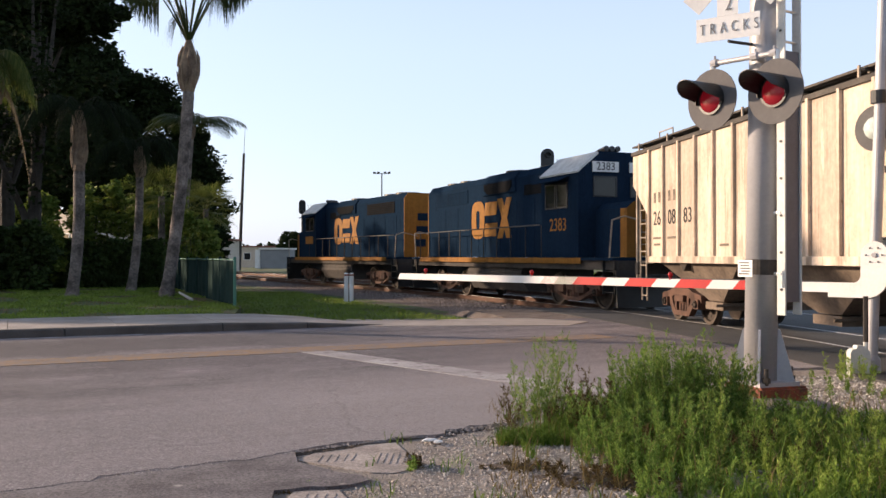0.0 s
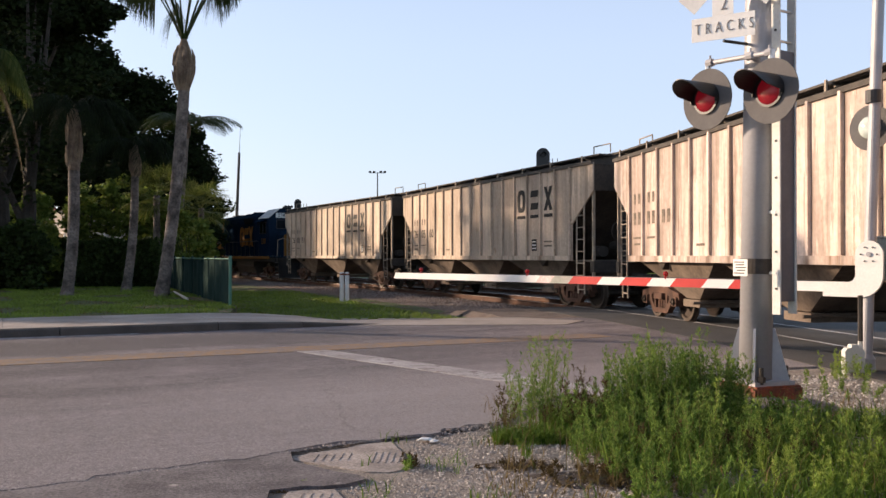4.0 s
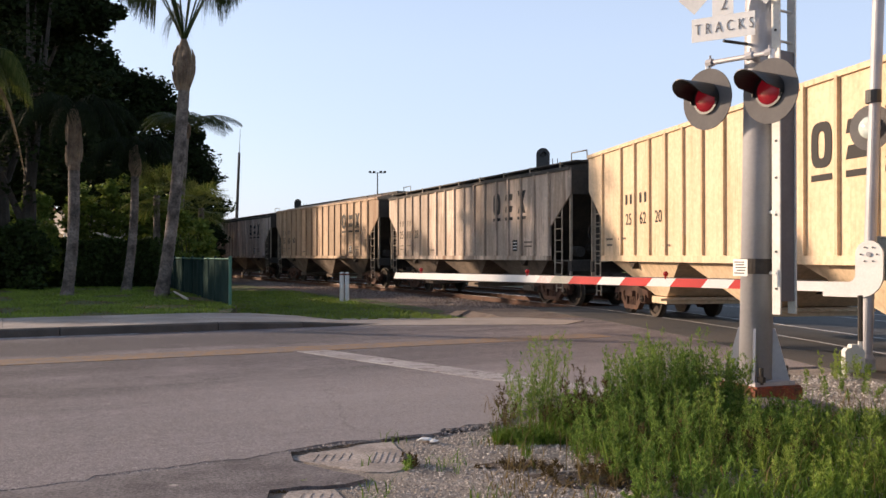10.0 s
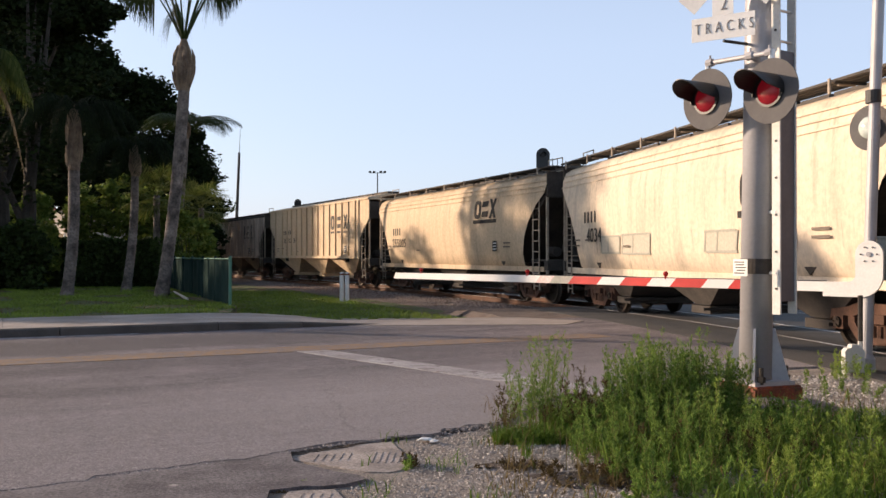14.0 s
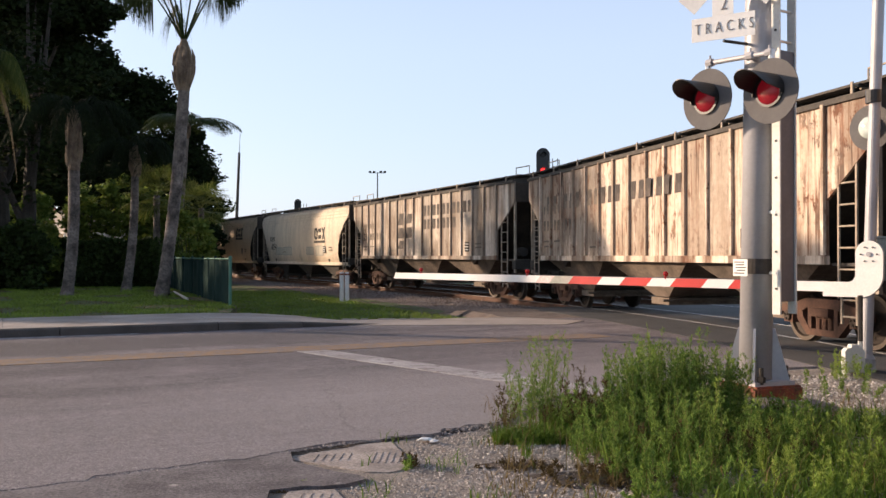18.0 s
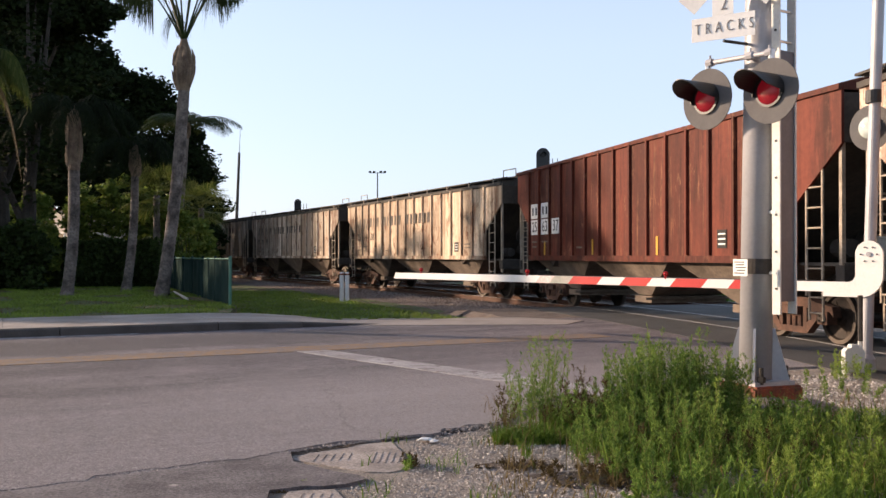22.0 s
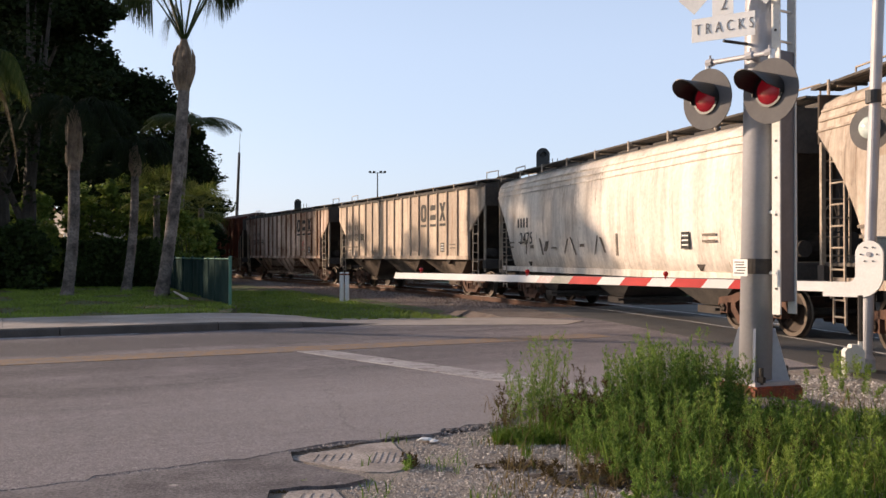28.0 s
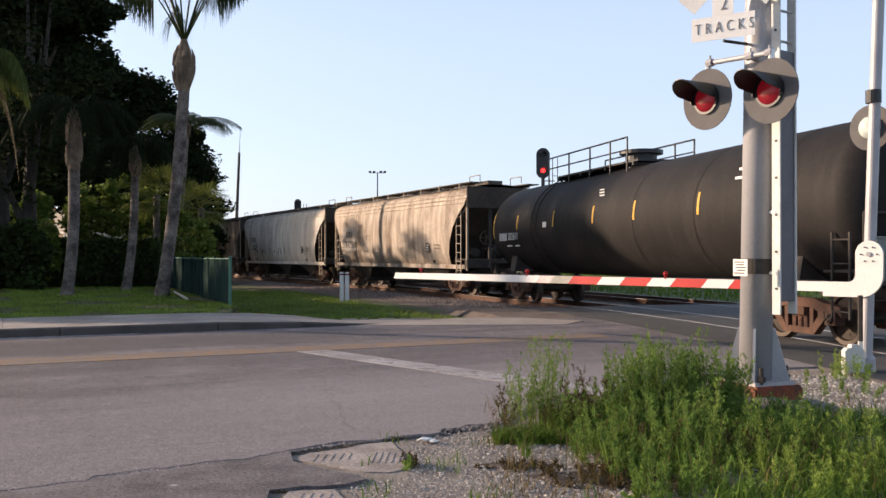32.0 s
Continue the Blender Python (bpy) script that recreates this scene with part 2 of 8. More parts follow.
def stone_tones(name, c1, c2):
    """Broken stone, each piece with a tone of its own."""
    m, nt, bs = nodes_of(name)
    g = nt.nodes.new("ShaderNodeNewGeometry")
    grain = tex_noise(nt, mapped(nt), 90.0, 3.0)
    col = mix(nt, g.outputs["Random Per Island"], c1, c2)
    col = mix(nt, 1.0, col, ramp(nt, grain, 0.25, 0.75, (0.75, 0.75, 0.75, 1), (1.2, 1.2, 1.2, 1)), "MULTIPLY")
    nt.links.new(col, bs.inputs["Base Color"])
    bs.inputs["Roughness"].default_value = 0.9
    bump(nt, bs, grain, 0.4, 0.01)
    return m


M_ASPHALT = road_asphalt()
M_OLD_ASPHALT = surface("old_asphalt", (0.09, 0.077, 0.081), (0.185, 0.162, 0.166), 2.4, 48, 0.9, bstr=0.7, bdist=0.01, speck=((0.33, 0.30, 0.28), 3.2, 0.66), amp=0.6)
M_CROSSING = surface("crossing_asphalt", (0.045, 0.043, 0.042), (0.075, 0.07, 0.066), 0.8, 60, 0.8, bstr=0.4)
M_CONCRETE = surface("concrete", (0.25, 0.235, 0.215), (0.34, 0.32, 0.295), 0.9, 45, 0.85, bstr=0.3, vary=0.06)
M_SLAB = surface("dirty_ramp_concrete", (0.26, 0.22, 0.197), (0.41, 0.352, 0.315), 3.5, 45, 0.9, bstr=0.4, amp=0.4)
M_PAVING = surface("stained_pavement", (0.25, 0.21, 0.183), (0.37, 0.318, 0.28), 1.1, 40, 0.9, bstr=0.35, vary=0.07)
M_KERB = surface("kerb_concrete", (0.055, 0.046, 0.04), (0.10, 0.086, 0.076), 1.4, 45, 0.85, bstr=0.3)
M_GRAVEL = surface("gravel_bed", (0.20, 0.17, 0.148), (0.33, 0.285, 0.25), 2.5, 55, 0.95, bstr=0.9, bdist=0.03, speck=((0.13, 0.12, 0.10), 38, 0.60))
M_STONE = stone_tones("crushed_stone", (0.16, 0.132, 0.114), (0.60, 0.53, 0.465))
M_BALLAST = surface("ballast", (0.105, 0.078, 0.064), (0.18, 0.138, 0.115), 1.5, 30, 0.95, bstr=1.0, bdist=0.05, speck=((0.22, 0.19, 0.165), 24, 0.62))
M_GRASS = surface("grass_ground", (0.055, 0.075, 0.018), (0.085, 0.115, 0.028), 0.6, 60, 0.95, bstr=0.8, bdist=0.04, speck=((0.105, 0.072, 0.045), 0.9, 0.56))
# brown soil, used too for the painted shadow line at the road edge
M_SOIL_SHADOW = surface("soil_and_edge_shadow", (0.050, 0.034, 0.025), (0.105, 0.078, 0.058), 5.0, 45, 0.95, bstr=0.8, bdist=0.03, speck=((0.24, 0.20, 0.17), 26, 0.62), amp=0.5)
M_BLADE = leaf("grass_blades", (0.065, 0.13, 0.016), (0.16, 0.24, 0.042), 0.6, 0.3)
M_WEED = leaf("weed_leaves", (0.070, 0.155, 0.030), (0.28, 0.40, 0.095), 0.6, 0.45)
M_LUSH = leaf("lush_weed_leaves", (0.17, 0.27, 0.044), (0.38, 0.48, 0.12), 0.6, 0.45)
M_LAWN = leaf("lawn_blades", (0.10, 0.18, 0.024), (0.27, 0.34, 0.062), 0.6, 0.3)
M_STALK = leaf("weed_stalks", (0.13, 0.15, 0.05), (0.24, 0.21, 0.09), 0.7, 0.2)
M_DRY = leaf("dry_stems", (0.16, 0.11, 0.045), (0.24, 0.18, 0.08), 0.7, 0.2)
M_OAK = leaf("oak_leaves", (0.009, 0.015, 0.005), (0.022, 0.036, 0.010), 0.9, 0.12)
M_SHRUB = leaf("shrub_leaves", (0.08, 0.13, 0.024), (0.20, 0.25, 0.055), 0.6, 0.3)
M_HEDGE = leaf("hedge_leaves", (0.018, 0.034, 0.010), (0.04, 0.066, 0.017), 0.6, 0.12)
M_FROND = leaf("palm_leaflets", (0.018, 0.030, 0.009), (0.042, 0.062, 0.018), 0.5, 0.2)
# darker copy of the palm leaflets; shade on two crowns put into the colour
M_SHADEFROND = leaf("shaded_palm_leaflets", (0.006, 0.010, 0.004), (0.013, 0.021, 0.007), 0.9, 0.08)
M_DEADFROND = leaf("dead_fronds", (0.16, 0.11, 0.06), (0.28, 0.21, 0.12), 0.8, 0.15)
M_BARK = surface("oak_bark", (0.03, 0.025, 0.02), (0.06, 0.05, 0.041), 2, 18, 0.95, bstr=0.8, bdist=0.03)
M_PALMBARK = surface("palm_bark", (0.055, 0.043, 0.036), (0.225, 0.183, 0.158), 2.6, 16, 0.9, bstr=0.6, bdist=0.02, amp=0.45)
M_BOOT = surface("palm_boots", (0.10, 0.065, 0.045), (0.23, 0.165, 0.11), 2.6, 20, 0.9, bstr=0.5, bdist=0.02)
M_YELLOWLINE = surface("worn_yellow_paint", (0.29, 0.165, 0.075), (0.195, 0.138, 0.10), 1.4, 60, 0.85, amp=0.5, speck=((0.16, 0.134, 0.132), 7.0, 0.52))
M_WHITELINE = surface("worn_white_paint", (0.42, 0.395, 0.39), (0.27, 0.242, 0.24), 0.9, 60, 0.8, amp=0.5, speck=((0.17, 0.14, 0.14), 6.0, 0.57))
M_GALV = surface("painted_steel_pole", (0.34, 0.335, 0.35), (0.41, 0.405, 0.42), 1.5, 30, 0.45, 0.1, 0.05, amp=0.06)
M_ALU = surface("aluminium", (0.52, 0.52, 0.51), (0.66, 0.66, 0.65), 2, 30, 0.35, 0.7, 0.05, amp=0.06)
M_WHITE = surface("white_enamel", (0.78, 0.77, 0.74), (0.70, 0.69, 0.66), 2, 30, 0.45, 0, 0.05, amp=0.06)
M_RED = surface("red_reflective", (0.62, 0.035, 0.03), (0.50, 0.03, 0.028), 3, 40, 0.4, 0, 0.05, amp=0.06)
M_FADED = surface("faded_reflective", (0.36, 0.36, 0.30), (0.46, 0.42, 0.36), 3, 40, 0.5, 0, 0.05)
M_BLACK = surface("black_enamel", (0.012, 0.012, 0.013), (0.022, 0.022, 0.022), 3, 30, 0.45, 0, 0.1, amp=0.06)
# guard steel, darkened in colour for its face turned from the sun
M_GUARD_SHADE = surface("shade_dark_guard_steel", (0.095, 0.09, 0.10), (0.13, 0.125, 0.138), 2, 30, 0.5, 0.1, 0.05, amp=0.1)
M_SIGNWHITE = surface("white_sign_sheeting", (0.86, 0.85, 0.81), (0.82, 0.81, 0.77), 2, 30, 0.5, 0, 0.03, amp=0.04)
M_SIGNINK = plain("faded_sign_ink", (0.22, 0.21, 0.205), 0.8)
M_RAILPAINT = surface("chalky_ladder_paint", (0.56, 0.56, 0.53), (0.64, 0.64, 0.60), 2, 30, 0.55, 0, 0.05, amp=0.1)
M_DISC = surface("grey_disc", (0.125, 0.12, 0.12), (0.155, 0.148, 0.145), 2, 30, 0.85, 0, 0.05, amp=0.06, spec=0.05)
M_RUSTBASE = surface("rusty_foundation", (0.30, 0.062, 0.022), (0.10, 0.042, 0.028), 7, 30, 0.85, 0, 0.5, amp=0.4)
M_LENS = plain("red_lens_dim", (0.34, 0.015, 0.02), 0.15, 0, 0.10)
M_LENS_ON = plain("red_lens_lit", (0.17, 0.006, 0.012), 0.25, 0, 0.35)
M_BULB = plain("red_marker_lamp", (0.32, 0.012, 0.012), 0.2, 0, 0.08)
M_SIGNAL_RED = plain("red_signal_light", (1.0, 0.03, 0.03), 0.2, 0, 2.5)
M_CLEAR = plain("clear_lens", (0.55, 0.62, 0.58), 0.12)
M_LETTER = plain("dark_lettering", (0.020, 0.018, 0.017), 0.7)
M_WITHERED = leaf("withered_leaves", (0.055, 0.036, 0.016), (0.16, 0.115, 0.05), 0.8, 0.2)
M_SABAL = leaf("cabbage_palm_leaves", (0.055, 0.085, 0.018), (0.125, 0.14, 0.036), 0.55, 0.4)
M_CRUMB = stone_tones("asphalt_crumbs", (0.15, 0.13, 0.125), (0.42, 0.37, 0.35))
M_RAIL_TOP = plain("polished_rail_head", (0.36, 0.35, 0.345), 0.42, 0.8)
M_RAIL = surface("rusty_rail", (0.075, 0.034, 0.02), (0.13, 0.058, 0.031), 3, 25, 0.85, 0.0, 0.3)
M_TIE = surface("weathered_tie", (0.075, 0.06, 0.05), (0.13, 0.11, 0.09), 2, 18, 0.95, bstr=0.6, vary=0.25)
M_TRUCK = surface("truck_steel", (0.055, 0.025, 0.015), (0.125, 0.060, 0.037), 3, 22, 0.85, 0.1, 0.4)
M_WHEEL = surface("wheel_steel", (0.030, 0.022, 0.017), (0.06, 0.041, 0.03), 2, 20, 0.7, 0.4, 0.3)
M_TREAD = plain("worn_wheel_rim", (0.10, 0.08, 0.065), 0.5, 0.6)
M_UNDER = surface("grimy_underframe", (0.035, 0.03, 0.026), (0.06, 0.05, 0.042), 3, 22, 0.9, 0, 0.3)
M_ROOFDARK = surface("grimy_running_board", (0.055, 0.048, 0.042), (0.10, 0.085, 0.07), 3, 22, 0.9, 0, 0.3)
M_GRAB = surface("grab_iron_paint", (0.42, 0.345, 0.265), (0.25, 0.195, 0.145), 3, 22, 0.7, 0, 0.1)
M_BLUE = car_paint("locomotive_blue", (0.0115, 0.0255, 0.048), (0.013, 0.022, 0.037), rusty=0.9, dirty=0.62, rough=0.7, spec=0.0)
M_YELLOW = car_paint("locomotive_yellow", (0.30, 0.128, 0.024), (0.17, 0.078, 0.022), rusty=0.86, dirty=0.60, seed=3, rough=0.6, spec=0.1)
M_CABTOP = car_paint("pale_cab_roof", (0.62, 0.62, 0.60), (0.45, 0.44, 0.42), rusty=0.9, seed=2)
M_GRILLE = surface("matt_black_grille", (0.007, 0.008, 0.009), (0.013, 0.013, 0.014), 3, 30, 0.9, 0, 0.1, amp=0.06, spec=0.03)
M_GLASS = plain("dark_window_glass", (0.012, 0.014, 0.017), 0.06)
M_TANKBLACK = car_paint("tank_black", (0.021, 0.019, 0.0185), (0.036, 0.032, 0.030), rusty=0.95, dirty=0.55, seed=5, rough=0.65, spec=0.12)
M_REFLECT = plain("yellow_reflective_strip", (0.58, 0.32, 0.035), 0.5)
M_FENCE = surface("green_windscreen", (0.011, 0.027, 0.024), (0.022, 0.044, 0.040), 2, 60, 0.95, 0, 0.2, spec=0.05)
# car ends coloured dark for the shade in the gaps between cars
M_ENDSHADE = surface("shade_dark_car_end", (0.035, 0.027, 0.021), (0.075, 0.056, 0.042), 1.2, 14, 0.9, 0, 0.3)
M_CHUTE = surface("dusty_chute_steel", (0.085, 0.062, 0.045), (0.19, 0.142, 0.105), 1.2, 14, 0.9, 0, 0.3)
M_DRYWOOD = surface("dry_pale_wood", (0.42, 0.37, 0.30), (0.52, 0.47, 0.40), 4, 30, 0.9, 0, 0.3)
M_WHITESTONE = stone_tones("white_crushed_stone", (0.15, 0.13, 0.115), (0.58, 0.54, 0.49))
M_BALLASTSTONE = stone_tones("ballast_stone", (0.08, 0.052, 0.04), (0.34, 0.27, 0.235))
M_FENCEPOST_GREY = surface("grey_green_case", (0.30, 0.33, 0.31), (0.38, 0.40, 0.38), 2, 30, 0.5, 0.2, 0.05)
M_PINK = surface("worn_pink_reflective", (0.70, 0.42, 0.40), (0.72, 0.62, 0.58), 3, 40, 0.5, 0, 0.05)
M_FENCEPOST = surface("green_coated_post", (0.05, 0.17, 0.12), (0.06, 0.20, 0.145), 2, 30, 0.5, 0, 0.05)


# ---- mesh helpers ----
def box(bm, c, s, m=None):
    """A box with centre c and size s; m turns it in place."""
    t = Matrix.Translation(c) @ (m if m else Matrix()) @ Matrix.Diagonal((*s, 1))
    return bmesh.ops.create_cube(bm, size=1, matrix=t)["verts"]


def rod(bm, a, b, r, r2=None, seg=8):
    a, b = Vector(a), Vector(b)
    d = b - a
    q = d.to_track_quat("Z", "Y").to_matrix().to_4x4()
    return bmesh.ops.create_cone(bm, cap_ends=True, segments=seg, radius1=r, radius2=r if r2 is None else r2,
                                 depth=d.length, matrix=Matrix.Translation((a + b) / 2) @ q)["verts"]


def tube_path(bm, pts, r, seg=6):
    for a, b in zip(pts, pts[1:]):
        rod(bm, a, b, r, seg=seg)


def prism(bm, poly, axis, lo, hi):
    """Extrudes a polygon of (u, v) along x, y or z between lo and hi."""
    def at(u, v, w):
        return {"x": (w, u, v), "y": (u, w, v), "z": (u, v, w)}[axis]
    a = [bm.verts.new(at(u, v, lo)) for u, v in poly]
    b = [bm.verts.new(at(u, v, hi)) for u, v in poly]
    n = len(poly)
    fs = [bm.faces.new(a[::-1]), bm.faces.new(b)]
    for i in range(n):
        fs.append(bm.faces.new((a[i], a[(i + 1) % n], b[(i + 1) % n], b[i])))
    bmesh.ops.recalc_face_normals(bm, faces=fs)
    return a + b


def mesh_of(bm, name, mat, smooth=False):
    me = bpy.data.meshes.new(name)
    bm.to_mesh(me)
    bm.free()
    for x in (mat if isinstance(mat, (list, tuple)) else [mat]):
        me.materials.append(x)
    if smooth:
        me.shade_smooth()
    return me


def part(name, bm, mat, parent, label="", m=None, smooth=False):
    ob = new(name, mesh_of(bm, name, mat, smooth) if isinstance(bm, bmesh.types.BMesh) else bm)
    ob.parent = parent
    if m is not None:
        ob.matrix_basis = m
    if label:
        ob["label"] = label
    return ob


def thing(name, label, category, m=None, group="", kind=""):
    ob = new(name)
    ob.empty_display_size = 0.3
    if m is not None:
        ob.matrix_basis = m
    return tagged(ob, label, category, group, kind)


def solid(name, bm, mat, label, category="", m=None, group="", kind="", smooth=False):
    ob = new(name, mesh_of(bm, name, mat, smooth))
    if m is not None:
        ob.matrix_basis = m
    return tagged(ob, label, category, group, kind)


def bm_new():
    return bmesh.new()


def words(body, size, depth=0.004, spacing=1.0, weight=0.0):
    """A mesh of the built-in font, centred."""
    cu = bpy.data.curves.new("words", "FONT")
    cu.body, cu.size, cu.extrude, cu.space_character = body, size, depth, spacing
    cu.align_x, cu.align_y = "CENTER", "CENTER"
    cu.offset = weight
    tmp = bpy.data.objects.new("words", cu)
    me = bpy.data.meshes.new_from_object(tmp)
    bpy.data.objects.remove(tmp)
    return me


def letter(name, body, size, mat, parent, m, spacing=1.0, label="", weight=0.0):
    me = words(body, size, 0.003, spacing, weight)
    me.materials.clear()
    me.materials.append(mat)
    return part(name, me, mat, parent, label, m)


# ---- the line of the track ----
X0, Y0, TH0, K0, K1 = 7.569, 14.711, 0.1073, 0.01892, -0.00048
S_END = -K0 / K1
_line = [(0.0, X0, Y0, TH0)]
while _line[-1][0] < S_END:
    s_, x_, y_, th_ = _line[-1]
    th_mid = TH0 + K0 * (s_ + 0.1) + K1 * (s_ + 0.1) ** 2 / 2
    _line.append((s_ + 0.2, x_ - 0.2 * math.sin(th_mid), y_ + 0.2 * math.cos(th_mid), TH0 + K0 * (s_ + 0.2) + K1 * (s_ + 0.2) ** 2 / 2))


def track(s, side=0.0):
    """Place and heading on the track at s metres; side: metres towards the road user's side."""
    if s <= 0:
        x, y, th = X0 - s * math.sin(TH0), Y0 + s * math.cos(TH0), TH0
    elif s >= _line[-1][0]:
        s0, x0, y0, th = _line[-1]
        x, y = x0 - (s - s0) * math.sin(th), y0 + (s - s0) * math.cos(th)
    else:
        i = int(s / 0.2)
        f = (s - _line[i][0]) / 0.2
        a, b = _line[i], _line[min(i + 1, len(_line) - 1)]
        x, y, th = (a[k] + f * (b[k] - a[k]) for k in (1, 2, 3))
    return x - side * math.cos(th), y - side * math.sin(th), th


def advance(t):
    """How far the train has run by t."""
    u = (t - 16) / 10
    return 9.0404 * t + 0.06785 * u * u - 0.25646 * u ** 3 - 0.06785 * 2.56 - 0.25646 * 4.096


def car_pose(s_mid, half):
    """The pose of a vehicle with its trucks half metres before and behind its middle."""
    xa, ya, _ = track(s_mid + half)
    xb, yb, _ = track(s_mid - half)
    return Matrix.Translation(((xa + xb) / 2, (ya + yb) / 2, 0)) @ Matrix.Rotation(math.atan2(ya - yb, xa - xb), 4, "Z")


# ---- road frame: a along the road, b across it, from the centre line ----
RO, RE, RN = Vector((-6.37, 13.01)), Vector((0.9015, 0.4325)), Vector((-0.4325, 0.9015))


def rd(a, b):
    p = RO + RE * a + RN * b
    return p.x, p.y


def slab(name, pts, top, thick, mat, label, category="", kind="structure"):
    bm = bm_new()
    prism(bm, pts, "z", top - thick, top)
    return solid(name, bm, mat, label, category, kind=kind)


# ---- ground, road, pavement ----
GZ = -0.22
bm = bm_new()
N = 24
for i in range(N):
    for j in range(N):
        x0, x1 = (-1 + 2 * i / N), (-1 + 2 * (i + 1) / N)
        y0, y1 = (-1 + 2 * j / N), (-1 + 2 * (j + 1) / N)
        f = lambda u: 2200 * u * abs(u)
        bm.faces.new([bm.verts.new((f(u), f(v) + 40, GZ)) for u, v in ((x0, y0), (x1, y0), (x1, y1), (x0, y1))])
bmesh.ops.remove_doubles(bm, verts=bm.verts, dist=0.001)
solid("ground", bm, M_GRASS, "rough green grass ground reaching to the horizon", "ground", kind="structure")

near = [(-40, -19), (-10, 1.2), (-4.2, 5.11)]
x = -4.0
while x < 0.5:
    y = 8.33 + (x - 0.5) * 0.705
    j = random.uniform(-0.05, 0.05) + 0.05 * math.sin(x * 5.1) + 0.03 * math.sin(x * 13.0)
    near.append((x - 0.56 * j, y + 0.83 * j))
    x += random.uniform(0.03, 0.11)
near += [(0.6, 8.45), (0.72, 8.9), (1.0, 9.3), (1.1, 9.7), (1.5, 10.1), (1.9, 10.6), (3.0, 11.3), (4.4, 12.35), (5.8, 12.7), rd(22, -7.0), rd(90, -7.0)]
slab("road", near + [rd(90, 4.3), rd(-120, 4.3), (-120, -60)], -0.012, 0.3, M_ASPHALT, "worn grey asphalt road crossing the railway", "road")
pe = [(-7, 3.2), (-1.06, 3.2), (-1.10, 5.6), (-1.14, 5.95), (-1.02, 6.0), (-0.92, 6.06), (-0.80, 6.05), (-0.66, 6.10), (-0.52, 6.25), (-0.60, 6.36), (-0.78, 6.46), (-0.95, 6.62), (-1.12, 6.78), (-1.22, 7.2), (-4.5, 5.3)]
slab("road_patch", pe, -0.0155, 0.1, M_OLD_ASPHALT, "broken dark asphalt shoulder with crumbling edge", "road")


def ribbon(name, s0, s1, offs, mat, label, step=1.0, category="", kind="structure", parent=None, smooth=False):
    """A strip along the track; offs: (side, z) points of its section."""
    bm = bm_new()
    n = max(2, int((s1 - s0) / step))
    prev = None
    for k in range(n + 1):
        s = s0 + (s1 - s0) * k / n
        row = [bm.verts.new((*track(s, o)[:2], z)) for o, z in offs]
        if prev:
            for i in range(len(row) - 1):
                bm.faces.new((prev[i], prev[i + 1], row[i + 1], row[i]))
        prev = row
    bmesh.ops.recalc_face_normals(bm, faces=bm.faces)
    if parent is not None:
        return part(name, bm, mat, parent, label, smooth=smooth)
    return solid(name, bm, mat, label, category, kind=kind, smooth=smooth)


ribbon("crossing", -6.5, 13.0, [(2.6, -0.3), (2.6, -0.004), (-7.5, -0.004), (-7.5, -0.3)], M_CROSSING,
       "dark asphalt crossing surface between the rails", 0.5, "crossing")
ribbon("crossing_shoulder", 7.0, 12.95, [(4.6, -0.3), (4.3, -0.05), (2.6, -0.014), (2.6, -0.3)], M_BALLAST, "stony shoulder beside the crossing", 0.5, "shoulder")
bm = bm_new()
rows_ = []
for s_, dz in ((12.95, 0.0), (13.5, -0.03), (14.3, -0.10), (15.4, -0.18), (16.2, -0.23)):
    rows_.append([bm.verts.new((*track(s_, o_)[:2], max(-0.24, z_ + dz))) for o_, z_ in ((4.6, -0.24), (4.3, -0.05), (2.6, -0.014), (1.6, -0.010), (0.84, -0.010))])
for a_, b_ in zip(rows_, rows_[1:]):
    for k in range(4):
        bm.faces.new((a_[k], a_[k + 1], b_[k + 1], b_[k]))
bmesh.ops.recalc_face_normals(bm, faces=bm.faces)
solid("crossing_ramp", bm, M_BALLAST, "dirt and stone ramp at the end of the crossing", "ramp", kind="structure")
slab("pavement_apron", [(-2.6, 19.75), (2.7, 20.05), (3.3, 21.2), (1.9, 22.4), (0.9, 22.25), (-0.4, 21.72), (-1.6, 21.66), (-2.7, 21.42)], 0.0, 0.25, M_PAVING,
     "pale concrete apron beside the crossing", "pavement")

# centre line, stop line, edge line
def paint(name, pts, mat, label):
    bm = bm_new()
    prism(bm, pts, "z", -0.012, -0.006)
    return solid(name, bm, mat, label, "marking", kind="structure")


for b0 in (-0.46, -0.07):
    paint("centre_line", [rd(-60, b0), rd(10.4, b0), rd(10.4, b0 + 0.385), rd(-60, b0 + 0.385)], M_YELLOWLINE, "worn yellow double centre line")
paint("stop_line", [rd(4.25, -0.45), rd(4.78, -0.45), rd(6.5, -6.4), rd(5.95, -6.4)], M_WHITELINE, "worn white stop line across the lane")
paint("edge_line", [rd(-60, 4.02), rd(2.4, 4.02), rd(2.4, 4.18), rd(-60, 4.18)], M_WHITELINE, "pale concrete gutter line")

# kerb in lengths, pavement in slabs
kerb = thing("kerb", "dark stained concrete kerb along the road", "kerb", kind="structure")
a = -35.0
bmk = bm_new()
prism(bmk, [(4.22, -0.25), (4.25, 0.12), (4.29, 0.15), (4.42, 0.15), (4.42, -0.25)], "x", 0, 2.98)
kerb_me = mesh_of(bmk, "kerb_stone", M_KERB)
RM = Matrix(((RE.x, RN.x, 0, RO.x), (RE.y, RN.y, 0, RO.y), (0, 0, 1, 0), (0, 0, 0, 1)))
